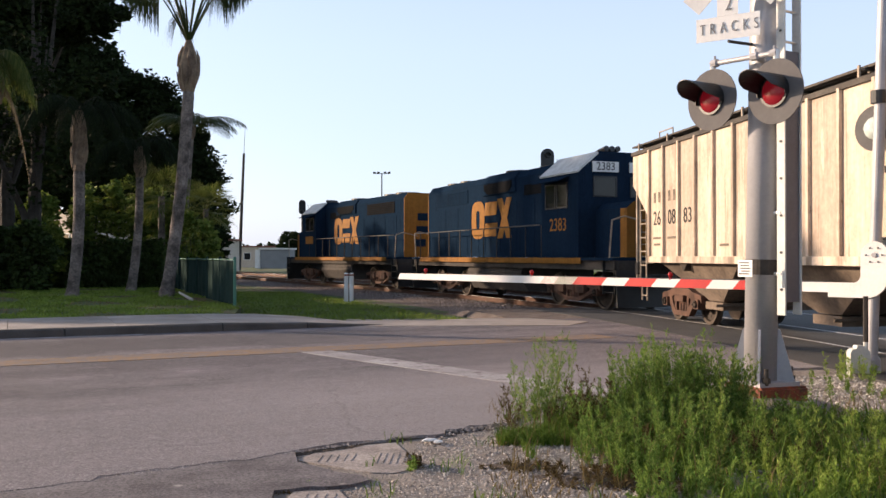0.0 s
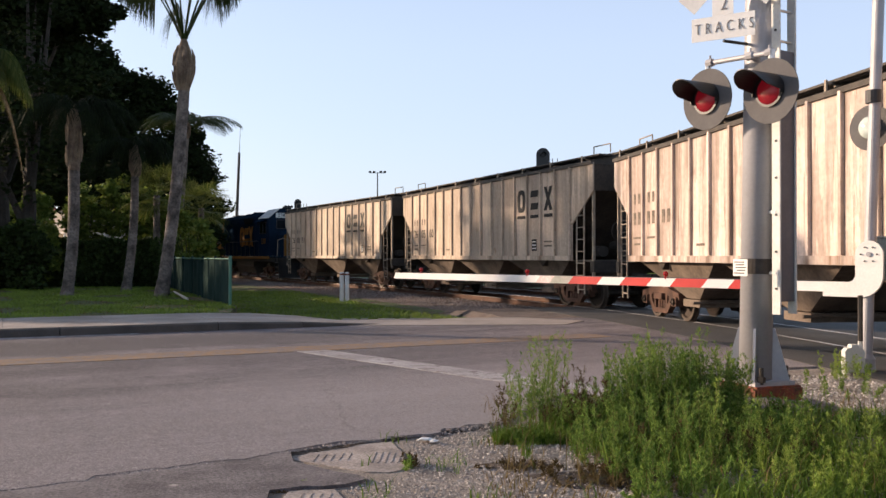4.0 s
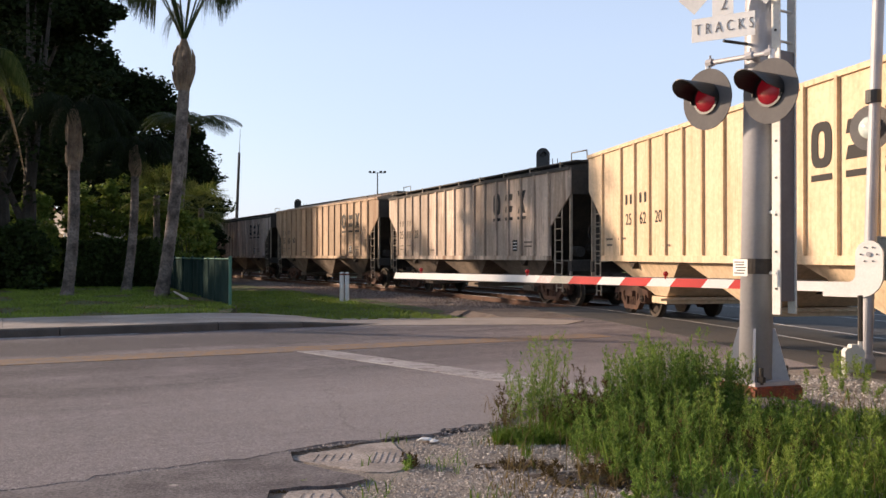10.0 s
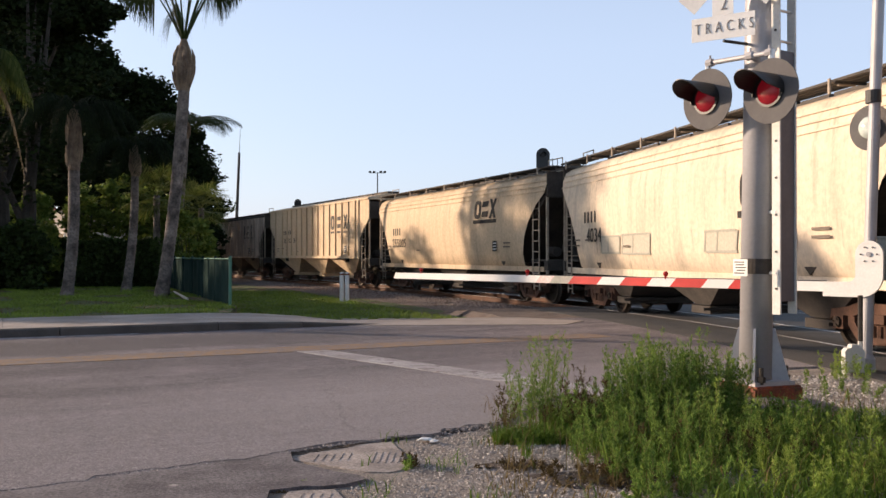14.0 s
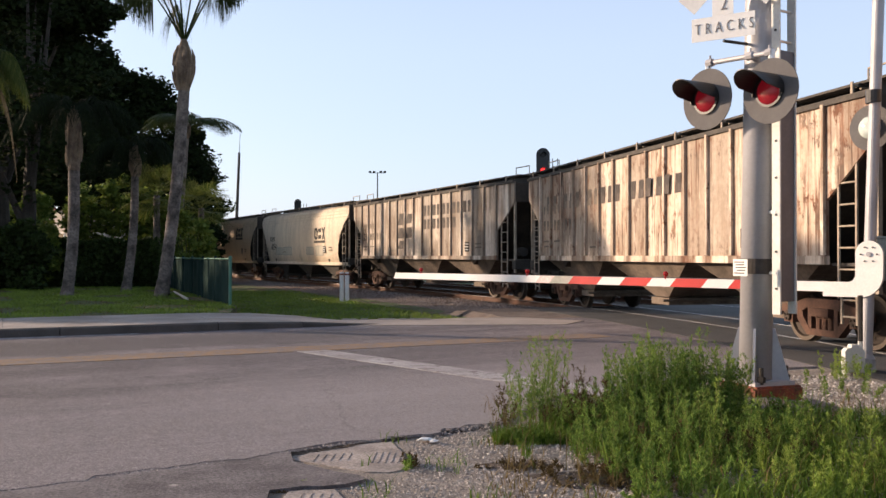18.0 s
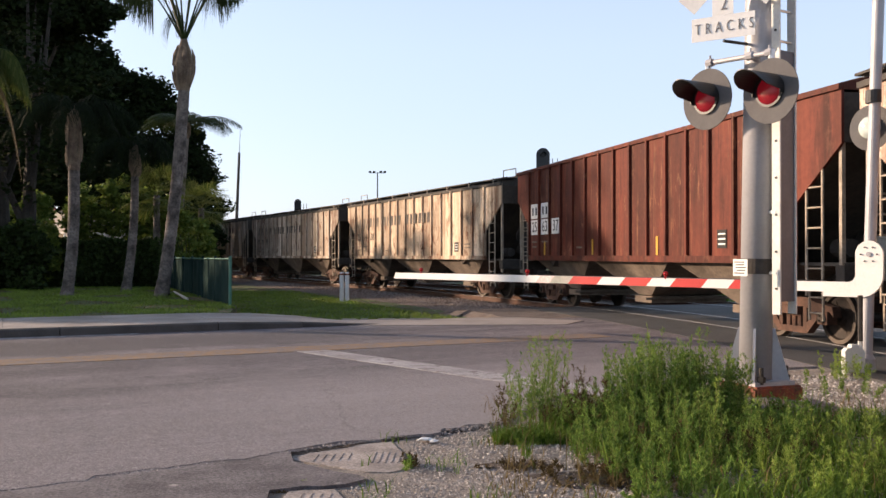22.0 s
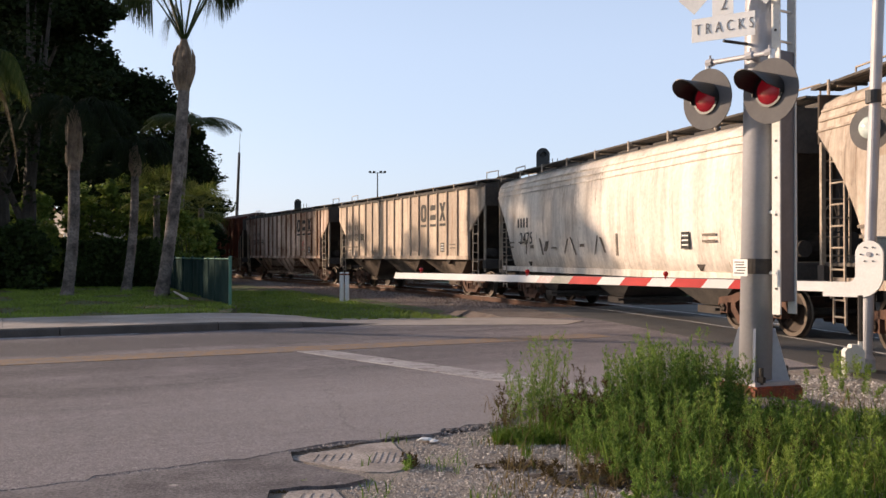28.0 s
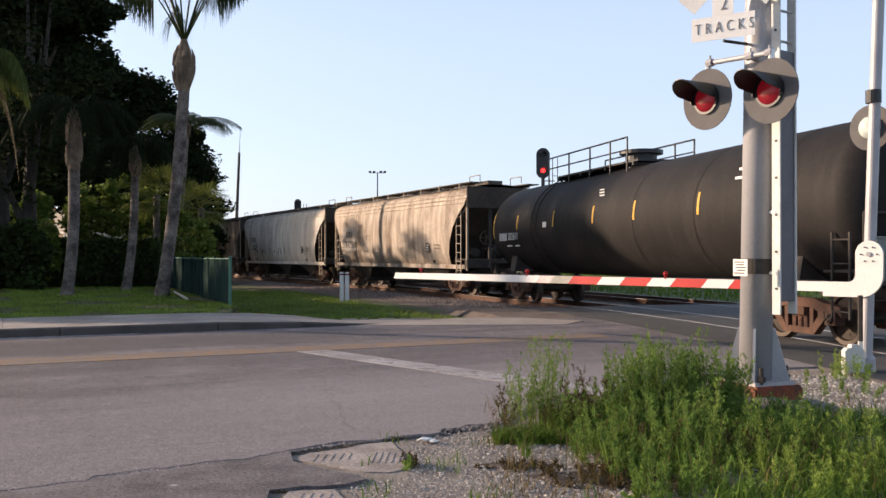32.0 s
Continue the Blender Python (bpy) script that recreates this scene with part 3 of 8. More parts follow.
while a < 3.9:
    k = part("kerb_stone", kerb_me, M_KERB, kerb, m=RM @ Matrix.Translation((a, 0, 0)))
    a += 3.0
# the kerb dips to the road at the crossing
for a0, a1, h0, h1 in ((4.0, 5.78, 0.15, 0.10), (5.8, 7.7, 0.10, -0.008)):
    bmk = bm_new()
    vs = prism(bmk, [(4.22, -0.25), (4.25, -0.03), (4.29, 0.0), (4.42, 0.0), (4.42, -0.25)], "x", a0, a1)
    for v in vs:
        if v.co.z > -0.2:
            v.co.z += h0 + (h1 - h0) * (v.co.x - a0) / (a1 - a0)
    part("kerb_stone", bmk, M_KERB, kerb, m=RM)
pave = thing("pavement", "pale concrete pavement slabs", "pavement", kind="structure")
bmk = bm_new()
prism(bmk, [(0, 4.425), (1.99, 4.425), (1.99, 7.7), (0, 7.7)], "z", -0.2, 0.146)
slab_me = mesh_of(bmk, "paving_slab", M_PAVING)
a = -40.0
while a < 4.0:
    part("paving_slab", slab_me, M_PAVING, pave, m=RM @ Matrix.Translation((a, 0, 0)))
    a += 2.0

bm = bm_new()
near_edge = [(*rd(a_, 4.425), z) for a_, z in ((4.0, 0.146), (5.2, 0.112), (6.2, 0.072), (7.0, 0.028), (7.7, -0.006))]
back_edge = [(*rd(4.0, 7.7), 0.146), (-4.7, 21.95, 0.13), (-3.5, 21.65, 0.09), (-2.95, 21.5, 0.04), (-2.5, 21.35, -0.004)]
ra, rb = [bm.verts.new(q) for q in near_edge], [bm.verts.new(q) for q in back_edge]
rc, rf = [bm.verts.new((x, y, -0.25)) for x, y, z in near_edge], [bm.verts.new((x, y, -0.25)) for x, y, z in back_edge]
for u0, u1 in ((rb, ra), (ra, rc), (rf, rb)):
    for i in range(4):
        bm.faces.new((u0[i], u1[i], u1[i + 1], u0[i + 1]))
bm.faces.new((ra[0], rb[0], rf[0], rc[0]))
bm.faces.new((ra[4], rc[4], rf[4], rb[4]))
bmesh.ops.recalc_face_normals(bm, faces=bm.faces)
part("ramp_slab", bm, M_PAVING, pave)
# broken pale edging along the grass
for x0, x1, y in ((-2.4, -2.05, 21.5), (-1.95, -1.8, 21.56), (-1.55, -1.15, 21.6), (-1.05, -0.85, 21.62), (-0.8, -0.3, 21.66)):
    bm = bm_new()
    box(bm, ((x0 + x1) / 2, y, 0.006), (x1 - x0, 0.12, 0.03), Matrix.Rotation(0.07, 4, "Z"))
    part("edging_piece", bm, M_CONCRETE, pave)
lawn_edge = [rd(-60, 7.72), rd(5.0, 7.72), (-5.75, 25.2), (-11.75, 39.2), (-15, 60), (-60, 90), (-120, 60)]
slab("lawn", lawn_edge, 0.13, 0.4, M_GRASS, "shaded green lawn behind the pavement", "lawn")
VZ = -0.040
slab("verge", [(-45, -22), (-10, 1.5), (-4.2, 5.4), (-1.2, 7.4), (0.4, 8.6), (0.6, 9.2), (1.4, 10.4), (4.2, 12.6), (5.9, 12.9), (6.2, 6), (7.4, -60), (-45, -60)], VZ, 0.3, M_GRAVEL,
     "crushed stone verge with weeds beside the road", "verge")
def mound(name, label, cx, cy, rx, ry, h, mat, n=40):
    """A low uneven heap that runs out on the verge."""
    bm = bm_new()
    rings = []
    for k in range(6):
        f = 1 - k / 6
        z = h * (1 - f * f) if k else -0.01
        rings.append([bm.verts.new((cx + rx * f * (1 + 0.16 * math.sin(3 * a_) + 0.09 * math.sin(7 * a_ + 1)) * math.cos(a_), cy + ry * f * (1 + 0.14 * math.sin(2 * a_ + 2) + 0.08 * math.sin(9 * a_)) * math.sin(a_),
                                    VZ + z + random.uniform(-0.006, 0.006) * (k > 0))) for a_ in (2 * math.pi * i / n for i in range(n))])
    for r0, r1 in zip(rings, rings[1:]):
        for i in range(n):
            bm.faces.new((r0[i], r0[(i + 1) % n], r1[(i + 1) % n], r1[i]))
    bm.faces.new(rings[-1])
    return solid(name, bm, mat, label, "ground", kind="structure", smooth=True)


mound("soil_heap", "low heap of dirty gravel round the mast foundation", 2.98, 8.95, 1.0, 0.9, 0.215, M_GRAVEL)
mound("soil_patch", "dark brown patch of bare soil and litter", 1.02, 6.30, 0.42, 0.34, 0.012, M_SOIL_SHADOW)
mound("soil_patch", "dark brown patch of bare soil and litter", 0.55, 6.72, 0.28, 0.14, 0.012, M_SOIL_SHADOW)
mound("soil_patch", "dark brown soil between the weeds", 2.0, 6.9, 0.9, 0.55, 0.012, M_SOIL_SHADOW)
# dark strip: soil plus the shadow below the road edge, put in as colour
bm = bm_new()
rim_pts = [(-1.25 + 0.1 * k, 8.33 + (-0.75 + 0.1 * k - 1.0) * 0.705) for k in range(20)]
prism(bm, [(x, y + 0.06) for x, y in rim_pts] + [(x, y - 0.07 - 0.03 * math.sin(x * 9) - 0.02 * math.sin(x * 23)) for x, y in reversed(rim_pts)], "z", VZ - 0.03, VZ + 0.004)
solid("edge_soil", bm, M_SOIL_SHADOW, "dark soil strip with painted shadow along the broken road edge", "ground", kind="structure")
# ribbed concrete slabs let into the verge
for pts, ribs, lab in (
        ([(-1.15, 6.91), (-1.0, 6.80), (-0.77, 6.65), (-0.55, 6.51), (-0.38, 6.50), (-0.30, 6.58), (-0.28, 6.70), (-0.32, 7.15), (-0.43, 7.56), (-0.67, 7.46), (-0.83, 7.25), (-1.05, 7.14)],
         [(-0.98 + 0.063 * k, 6.95 + 0.012 * k) for k in range(5)] + [(-0.535 + 0.05 * k, 6.97) for k in range(5)], "cracked concrete slab with ribbed ramp grooves"),
        ([(-1.02, 5.98), (-0.72, 6.02), (-0.60, 5.70), (-0.66, 5.30), (-1.04, 5.3)], [(-0.92 + 0.062 * k, 5.80) for k in range(4)], "broken ribbed concrete slab")):
    rib_slab = thing("ribbed_slab", lab, "slab")
    bm = bm_new()
    prism(bm, pts, "z", -0.14, -0.031)
    part("slab_body", bm, M_SLAB, rib_slab)
    for x, y in ribs:
        bm = bm_new()
        box(bm, (x, y, -0.0297), (0.012, 0.36 if x > -0.6 else 0.24, 0.005), Matrix.Rotation(-0.03, 4, "Z"))
        part("rib", bm, M_SLAB, rib_slab)

# ---- railway line ----
def railway(name, off, s0, s1, label, tie_s):
    line = thing(name, label, "railway track", kind="structure")
    for side in (0.7525 + off, -0.7525 + off):
        h = 0.036
        ribbon("rail_foot", s0, s1, [(side + 0.07, -0.17), (side + 0.07, -0.155), (side + 0.012, -0.135), (side + 0.012, -0.04), (side + h, -0.034),
               (side + h, -0.004), (side - h, -0.004), (side - h, -0.034), (side - 0.012, -0.04), (side - 0.012, -0.135), (side - 0.07, -0.155),
               (side - 0.07, -0.17)], M_RAIL, "rust-brown rail", 1.5, parent=line)
        ribbon("rail_head", s0, s1, [(side + 0.03, -0.006), (side + 0.028, 0.0), (side - 0.028, 0.0), (side - 0.03, -0.006)], M_RAIL_TOP,
               "polished running surface", 1.5, parent=line)
    bm = bm_new()
    box(bm, (0, 0, -0.255), (0.22, 2.6, 0.17))
    me = mesh_of(bm, "tie", M_TIE)
    s = tie_s[0]
    while s < tie_s[1]:
        x, y, th = track(s, off)
        part("tie", me, M_TIE, line, m=pose(x, y, 0, 0, 0, 90 + math.degrees(th) + random.uniform(-1, 1)))
        s += 0.56
    return line


for off, nm in ((0.0, "railway_track"), (-4.4, "railway_track")):
    ribbon("ballast_bed", 12.6, 150, [(off + (4.4 if off == 0 else 2.7), GZ - 0.004), (off + 3.4 if off == 0 else off + 2.2, -0.21), (off + 1.75, -0.19), (off - 1.75, -0.19), (off - 2.2, -0.21), (off - 2.7, GZ - 0.02)], M_BALLAST,
           "grey-brown stone ballast under the track", 1.0, "ballast")
    ribbon("ballast_bed", -120, -6.6, [(off + 2.7, GZ - 0.02), (off + 1.75, -0.19), (off - 1.75, -0.19), (off - 2.7, GZ - 0.02)], M_BALLAST,
           "grey-brown stone ballast under the track", 2.0, "ballast")
    railway(nm, off, -300, 360, "steel rails on weathered wooden ties", (13.2, 75) if off == 0 else (14, 45))


# ---- train ----
CACHE = {}


def cached(key, make):
    if key not in CACHE:
        CACHE[key] = make()
    return CACHE[key]


def dress(name, me, mat, parent, label="", m=None):
    """A part on a shared mesh with a material of its own."""
    ob = part(name, me, None, parent, label, m)
    if not me.materials:
        me.materials.append(mat)
    ob.material_slots[0].link = "OBJECT"
    ob.material_slots[0].material = mat
    return ob


WHEELSETS = []


def wheelset_mesh(r):
    def make():
        bm = bm_new()
        for sgn in (1, -1):
            prof = [(0.66, 0.06), (0.69, 0.17), (0.70, r - 0.09), (0.675, r + 0.028), (0.70, r + 0.03), (0.715, r), (0.80, r - 0.004), (0.80, r - 0.075),
                    (0.755, r - 0.10), (0.745, 0.16), (0.80, 0.13), (0.80, 0.09)]
            seg = 28
            rings = [[bm.verts.new((q * math.cos(2 * math.pi * k / seg), sgn * y, q * math.sin(2 * math.pi * k / seg))) for k in range(seg)] for y, q in prof]
            for n, (a, b) in enumerate(zip(rings, rings[1:])):
                for k in range(seg):
                    fc = bm.faces.new((a[k], a[(k + 1) % seg], b[(k + 1) % seg], b[k]))
                    fc.material_index = 1 if 3 <= n <= 6 else 0
            rod(bm, (0, sgn * 0.78, 0), (0, sgn * 1.16, 0), 0.085, seg=14)
            for k in range(3):
                an = 2 * math.pi * k / 3
                rod(bm, (0.05 * math.cos(an), sgn * 1.16, 0.05 * math.sin(an)), (0.05 * math.cos(an), sgn * 1.185, 0.05 * math.sin(an)), 0.018, seg=6)
            for k in range(4):
                an = 2 * math.pi * k / 4
                box(bm, (0.27 * math.cos(an), sgn * 0.752, 0.27 * math.sin(an)), (0.06, 0.012, 0.06))
        rod(bm, (0, -0.7, 0), (0, 0.7, 0), 0.08, seg=12)
        bmesh.ops.recalc_face_normals(bm, faces=bm.faces)
        return mesh_of(bm, "wheelset", [M_WHEEL, M_TREAD])
    return cached(("wheelset", r), make)


def sideframe_mesh(wb, r):
    def make():
        bm = bm_new()
        h, z = wb / 2, r
        top = [(-h - 0.26, z + 0.02), (-h - 0.22, z + 0.20), (-h + 0.22, z + 0.26), (-0.45, z + 0.33), (0.45, z + 0.33), (h - 0.22, z + 0.26), (h + 0.22, z + 0.20),
               (h + 0.26, z + 0.02), (h + 0.15, z + 0.11), (h - 0.2, z + 0.11), (h - 0.34, z + 0.10), (0.40, z + 0.17), (-0.40, z + 0.17), (-h + 0.34, z + 0.10),
               (-h + 0.2, z + 0.11), (-h - 0.15, z + 0.11)]
        prism(bm, top, "y", 0.93, 1.09)
        low = [(-h + 0.36, z + 0.12), (-h + 0.20, z + 0.10), (-h + 0.2, z - 0.04), (-0.42, z - 0.30), (0.42, z - 0.30), (h - 0.2, z - 0.04), (h - 0.20, z + 0.10),
               (h - 0.36, z + 0.12), (h - 0.36, z + 0.02), (0.34, z - 0.19), (-0.34, z - 0.19), (-h + 0.36, z + 0.02)]
        prism(bm, low, "y", 0.94, 1.08)
        for sx in (-1, 1):
            prism(bm, [(sx * 0.30, z - 0.2), (sx * 0.40, z - 0.2), (sx * 0.40, z + 0.2), (sx * 0.30, z + 0.2)], "y", 0.95, 1.07)
            box(bm, (sx * h, 1.02, z), (0.26, 0.20, 0.22))
        for sx in (-0.16, 0, 0.16):
            rod(bm, (sx, 1.0, z - 0.2), (sx, 1.0, z + 0.04), 0.065, seg=8)
        box(bm, (0, 1.0, z + 0.1), (0.5, 0.3, 0.14))
        return mesh_of(bm, "side_frame", M_TRUCK)
    return cached(("sideframe", wb, r), make)


def make_truck(parent, x, r=0.457, wb=1.78, big=False):
    tr = part("truck", cached(("bolster", r, big), lambda: bolster_mesh(r, big)), None, parent, "grimy brown steel truck", m=Matrix.Translation((x, 0, 0)))
    sf = sideframe_mesh(wb, r)
    part("side_frame", sf, None, tr)
    part("side_frame", sf, None, tr, m=Matrix.Rotation(math.pi, 4, "Z"))
    for sx in (-1, 1):
        ws = part("wheelset", wheelset_mesh(r), None, tr, m=Matrix.Translation((sx * wb / 2, 0, r)))
        WHEELSETS.append((ws, sx * wb / 2, r))
    return tr


def bolster_mesh(r, big):
    bm = bm_new()
    box(bm, (0, 0, r + 0.12), (0.42, 2.1, 0.26))
    for sx in (-0.55, 0.55):
        box(bm, (sx, 0, r - 0.08), (0.09, 1.7, 0.14))
    if big:
        for sx in (-0.62, 0.62):
            for sy in (-1, 1):
                box(bm, (sx, sy * 1.14, r + 0.1), (0.5, 0.10, 0.30))
    return mesh_of(bm, "truck", M_TRUCK)


def ladder_mesh(w, z0, z1, n):
    def make():
        bm = bm_new()
        for sx in (-w / 2, w / 2):
            box(bm, (sx, 0, (z0 + z1) / 2), (0.038, 0.03, z1 - z0))
        for k in range(n):
            rod(bm, (-w / 2, 0, z0 + 0.12 + (z1 - z0 - 0.24) * k / (n - 1)), (w / 2, 0, z0 + 0.12 + (z1 - z0 - 0.24) * k / (n - 1)), 0.016, seg=6)
        return mesh_of(bm, "ladder", M_GRAB)
    return cached(("ladder", w, z0, z1, n), make)


def boxed(key, c, s, name="piece", m=None):
    def make():
        bm = bm_new()
        box(bm, c, s, m)
        me = bpy.data.meshes.new(name)
        bm.to_mesh(me)
        bm.free()
        return me
    return cached((name, key, tuple(c), tuple(s)), make)


def raw(bm, name):
    me = bpy.data.meshes.new(name)
    bm.to_mesh(me)
    bm.free()
    return me


HALF, CUT = 8.13, 6.93


def panel_shell(eave):
    bm = bm_new()
    prism(bm, [(-HALF, eave), (HALF, eave), (HALF, 3.3), (CUT, 2.4), (CUT, 1.42), (-CUT, 1.42), (-CUT, 2.4), (-HALF, 3.3)], "y", 1.50, 1.55)
    return raw(bm, "side_sheet")


def roof_mesh(eave):
    bm = bm_new()
    e = eave
    prism(bm, [(-1.60, e - 0.06), (-1.60, e + 0.03), (-1.5, e + 0.06), (-0.7, e + 0.24), (0.7, e + 0.24), (1.5, e + 0.06), (1.60, e + 0.03), (1.60, e - 0.06),
               (1.5, e - 0.06), (-1.5, e - 0.06)], "x", -HALF, HALF)
    return raw(bm, "roof")


def flow_shell(eave):
    """The rounded side of a centre-flow hopper, cut back at the ends."""
    bm = bm_new()
    prof = [(1.30, 1.10), (1.46, 1.22), (1.555, 1.6), (1.60, 2.1), (1.615, 2.6), (1.60, 3.1), (1.555, 3.45), (1.50, 3.75), (1.42, eave - 0.06), (1.25, eave + 0.05), (0.9, eave + 0.16), (0, eave + 0.22)]

    def reach(z):
        u = min(1, max(0, (z - 1.25) / 2.25))
        return 6.55 + 1.5 * u ** 2.2 if z < 3.5 else HALF - 0.05
    rows = []
    for y, z in prof:
        xm = reach(z)
        rows.append([bm.verts.new((xm * (2 * k / 26 - 1), y, z)) for k in range(27)])
    for a, b in zip(rows, rows[1:]):
        for k in range(26):
            bm.faces.new((a[k + 1], a[k], b[k], b[k + 1]))
    geom = bmesh.ops.duplicate(bm, geom=bm.verts[:] + bm.edges[:] + bm.faces[:])["geom"]
    vs = [g for g in geom if isinstance(g, bmesh.types.BMVert)]
    fs = [g for g in geom if isinstance(g, bmesh.types.BMFace)]
    for v in vs:
        v.co.y = -v.co.y
    bmesh.ops.reverse_faces(bm, faces=fs)
    me = raw(bm, "tank_shell")
    me.shade_smooth()
    return me


def chute_mesh(l):
    bm = bm_new()
    a = [bm.verts.new(v) for v in ((-l, -1.42, 1.45), (l, -1.42, 1.45), (l, 1.42, 1.45), (-l, 1.42, 1.45))]
    b = [bm.verts.new(v) for v in ((-0.35, -0.95, 0.62), (0.35, -0.95, 0.62), (0.35, 0.95, 0.62), (-0.35, 0.95, 0.62))]
    bm.faces.new(a)
    bm.faces.new(b[::-1])
    for i in range(4):
        bm.faces.new((a[(i + 1) % 4], a[i], b[i], b[(i + 1) % 4]))
    bmesh.ops.recalc_face_normals(bm, faces=bm.faces)
    box(bm, (0, 0, 0.52), (0.9, 2.0, 0.16))
    rod(bm, (-0.55, -1.2, 0.55), (-0.55, 1.2, 0.55), 0.03)
    return raw(bm, "hopper_chute")


def common_under(car, body):
    """Sills, end gear, couplers and trucks of a hopper."""
    dress("centre_sill", boxed("cs", (0, 0, 1.0), (16.2, 0.5, 0.36), "centre_sill"), M_UNDER, car)
    for sx in (-1, 1):
        def sheet():
            bm = bm_new()
            prism(bm, [(8.05, 3.45), (8.0, 3.30), (5.0, 1.20), (4.8, 1.36), (7.5, 3.45)], "y", -1.49, 1.49)
            return raw(bm, "slope_sheet")
        dress("slope_sheet", cached("slope", sheet), M_ENDSHADE, car, m=Matrix.Rotation(0 if sx > 0 else math.pi, 4, "Z"))
        dress("end_wall", boxed("ew", (0, 0, 3.72), (0.06, 3.0, 0.8), "end_wall"), M_ENDSHADE, car, m=Matrix.Translation((sx * 8.08, 0, 0)))
        dress("end_sill", boxed("es", (0, 0, 1.22), (0.22, 3.0, 0.30), "end_sill"), M_UNDER, car, m=Matrix.Translation((sx * 8.02, 0, 0)))
        dress("end_platform", boxed("ep", (0, 0, 1.38), (1.15, 2.9, 0.05), "end_platform"), M_ROOFDARK, car, m=Matrix.Translation((sx * 7.5, 0, 0)))

        def coup():
            bm = bm_new()
            box(bm, (0.3, 0, 0.88), (0.62, 0.22, 0.2))
            box(bm, (0.58, 0.05, 0.88), (0.26, 0.34, 0.28))
            rod(bm, (0.05, 0.5, 0.95), (0.35, 0.42, 0.45), 0.03)
            rod(bm, (0.35, 0.42, 0.45), (0.62, 0.3, 0.7), 0.03)
            return raw(bm, "coupler")
        dress("coupler", cached("coupler", coup), M_UNDER, car, m=pose(sx * 8.1, 0, 0, 0, 0, 0 if sx > 0 else 180))
        for sy in (-1, 1):
            dress("ladder", ladder_mesh(0.42, 0.85, 3.45, 8), M_GRAB, car, m=Matrix.Translation((sx * 7.42, sy * 1.53, 0)))
            dress("corner_post", boxed("cp", (0, 0, 2.15), (0.07, 0.07, 2.4), "corner_post"), M_GRAB, car, m=Matrix.Translation((sx * 8.03, sy * 1.46, 0)))
            dress("sill_step", ladder_mesh(0.36, 0.45, 0.95, 2), M_GRAB, car, m=Matrix.Translation((sx * 7.42, sy * 1.5, 0)))
        dress("end_ladder", ladder_mesh(0.45, 1.4, 4.1, 9), M_GRAB, car, m=pose(sx * 8.16, 1.15 * sx, 0, 0, 0, 90))
        dress("end_brace", boxed("eb", (0, 0, 2.3), (0.1, 0.12, 2.0), "end_brace"), M_UNDER, car, m=Matrix.Translation((sx * 7.95, 0.45, 0)))
        dress("end_brace", boxed("eb", (0, 0, 2.3), (0.1, 0.12, 2.0), "end_brace"), M_UNDER, car, m=Matrix.Translation((sx * 7.95, -0.45, 0)))
        make_truck(car, sx * 6.15)

    def reservoir():
        bm = bm_new()
        rod(bm, (6.6, 0.1, 1.75), (7.6, 0.1, 1.75), 0.22, seg=14)
        rod(bm, (6.9, -0.7, 1.65), (7.3, -0.7, 1.65), 0.16, seg=12)
        return raw(bm, "air_reservoir")
    dress("air_reservoir", cached("reservoir", reservoir), M_UNDER, car, m=Matrix.Rotation(math.pi, 4, "Z"))

    def wheel():
        bm = bm_new()
        for k in range(16):
            a, b = 2 * math.pi * k / 16, 2 * math.pi * (k + 1) / 16
            rod(bm, (0, 0.27 * math.cos(a), 0.27 * math.sin(a)), (0, 0.27 * math.cos(b), 0.27 * math.sin(b)), 0.016, seg=5)
        for k in range(5):
            a = 2 * math.pi * k / 5
            rod(bm, (0, 0, 0), (0, 0.27 * math.cos(a), 0.27 * math.sin(a)), 0.012, seg=5)
        return raw(bm, "brake_wheel")
    dress("brake_wheel", cached("bwheel", wheel), M_UNDER, car, m=Matrix.Translation((-8.25, 0.75, 2.2)))


TEXT_SIDE = Matrix(((-1, 0, 0, 0), (0, 0, 1, 0), (0, 1, 0, 0), (0, 0, 0, 1)))


def on_side(from_front, z, y=1.556):
    """A pose on the road user's side of a car for lettering."""
    return Matrix.Translation((HALF - from_front, y, z)) @ TEXT_SIDE


def block(name, car, mat, from_front, z, w, h, y=1.556, slant=0.0, label=""):
    bm = bm_new()
    prism(bm, [(-w / 2 - slant, -h / 2), (w / 2 - slant, -h / 2), (w / 2 + slant, h / 2), (-w / 2 + slant, h / 2)], "z", 0, 0.004)
    return part(name, bm, mat, car, label, m=on_side(from_front, z, y))


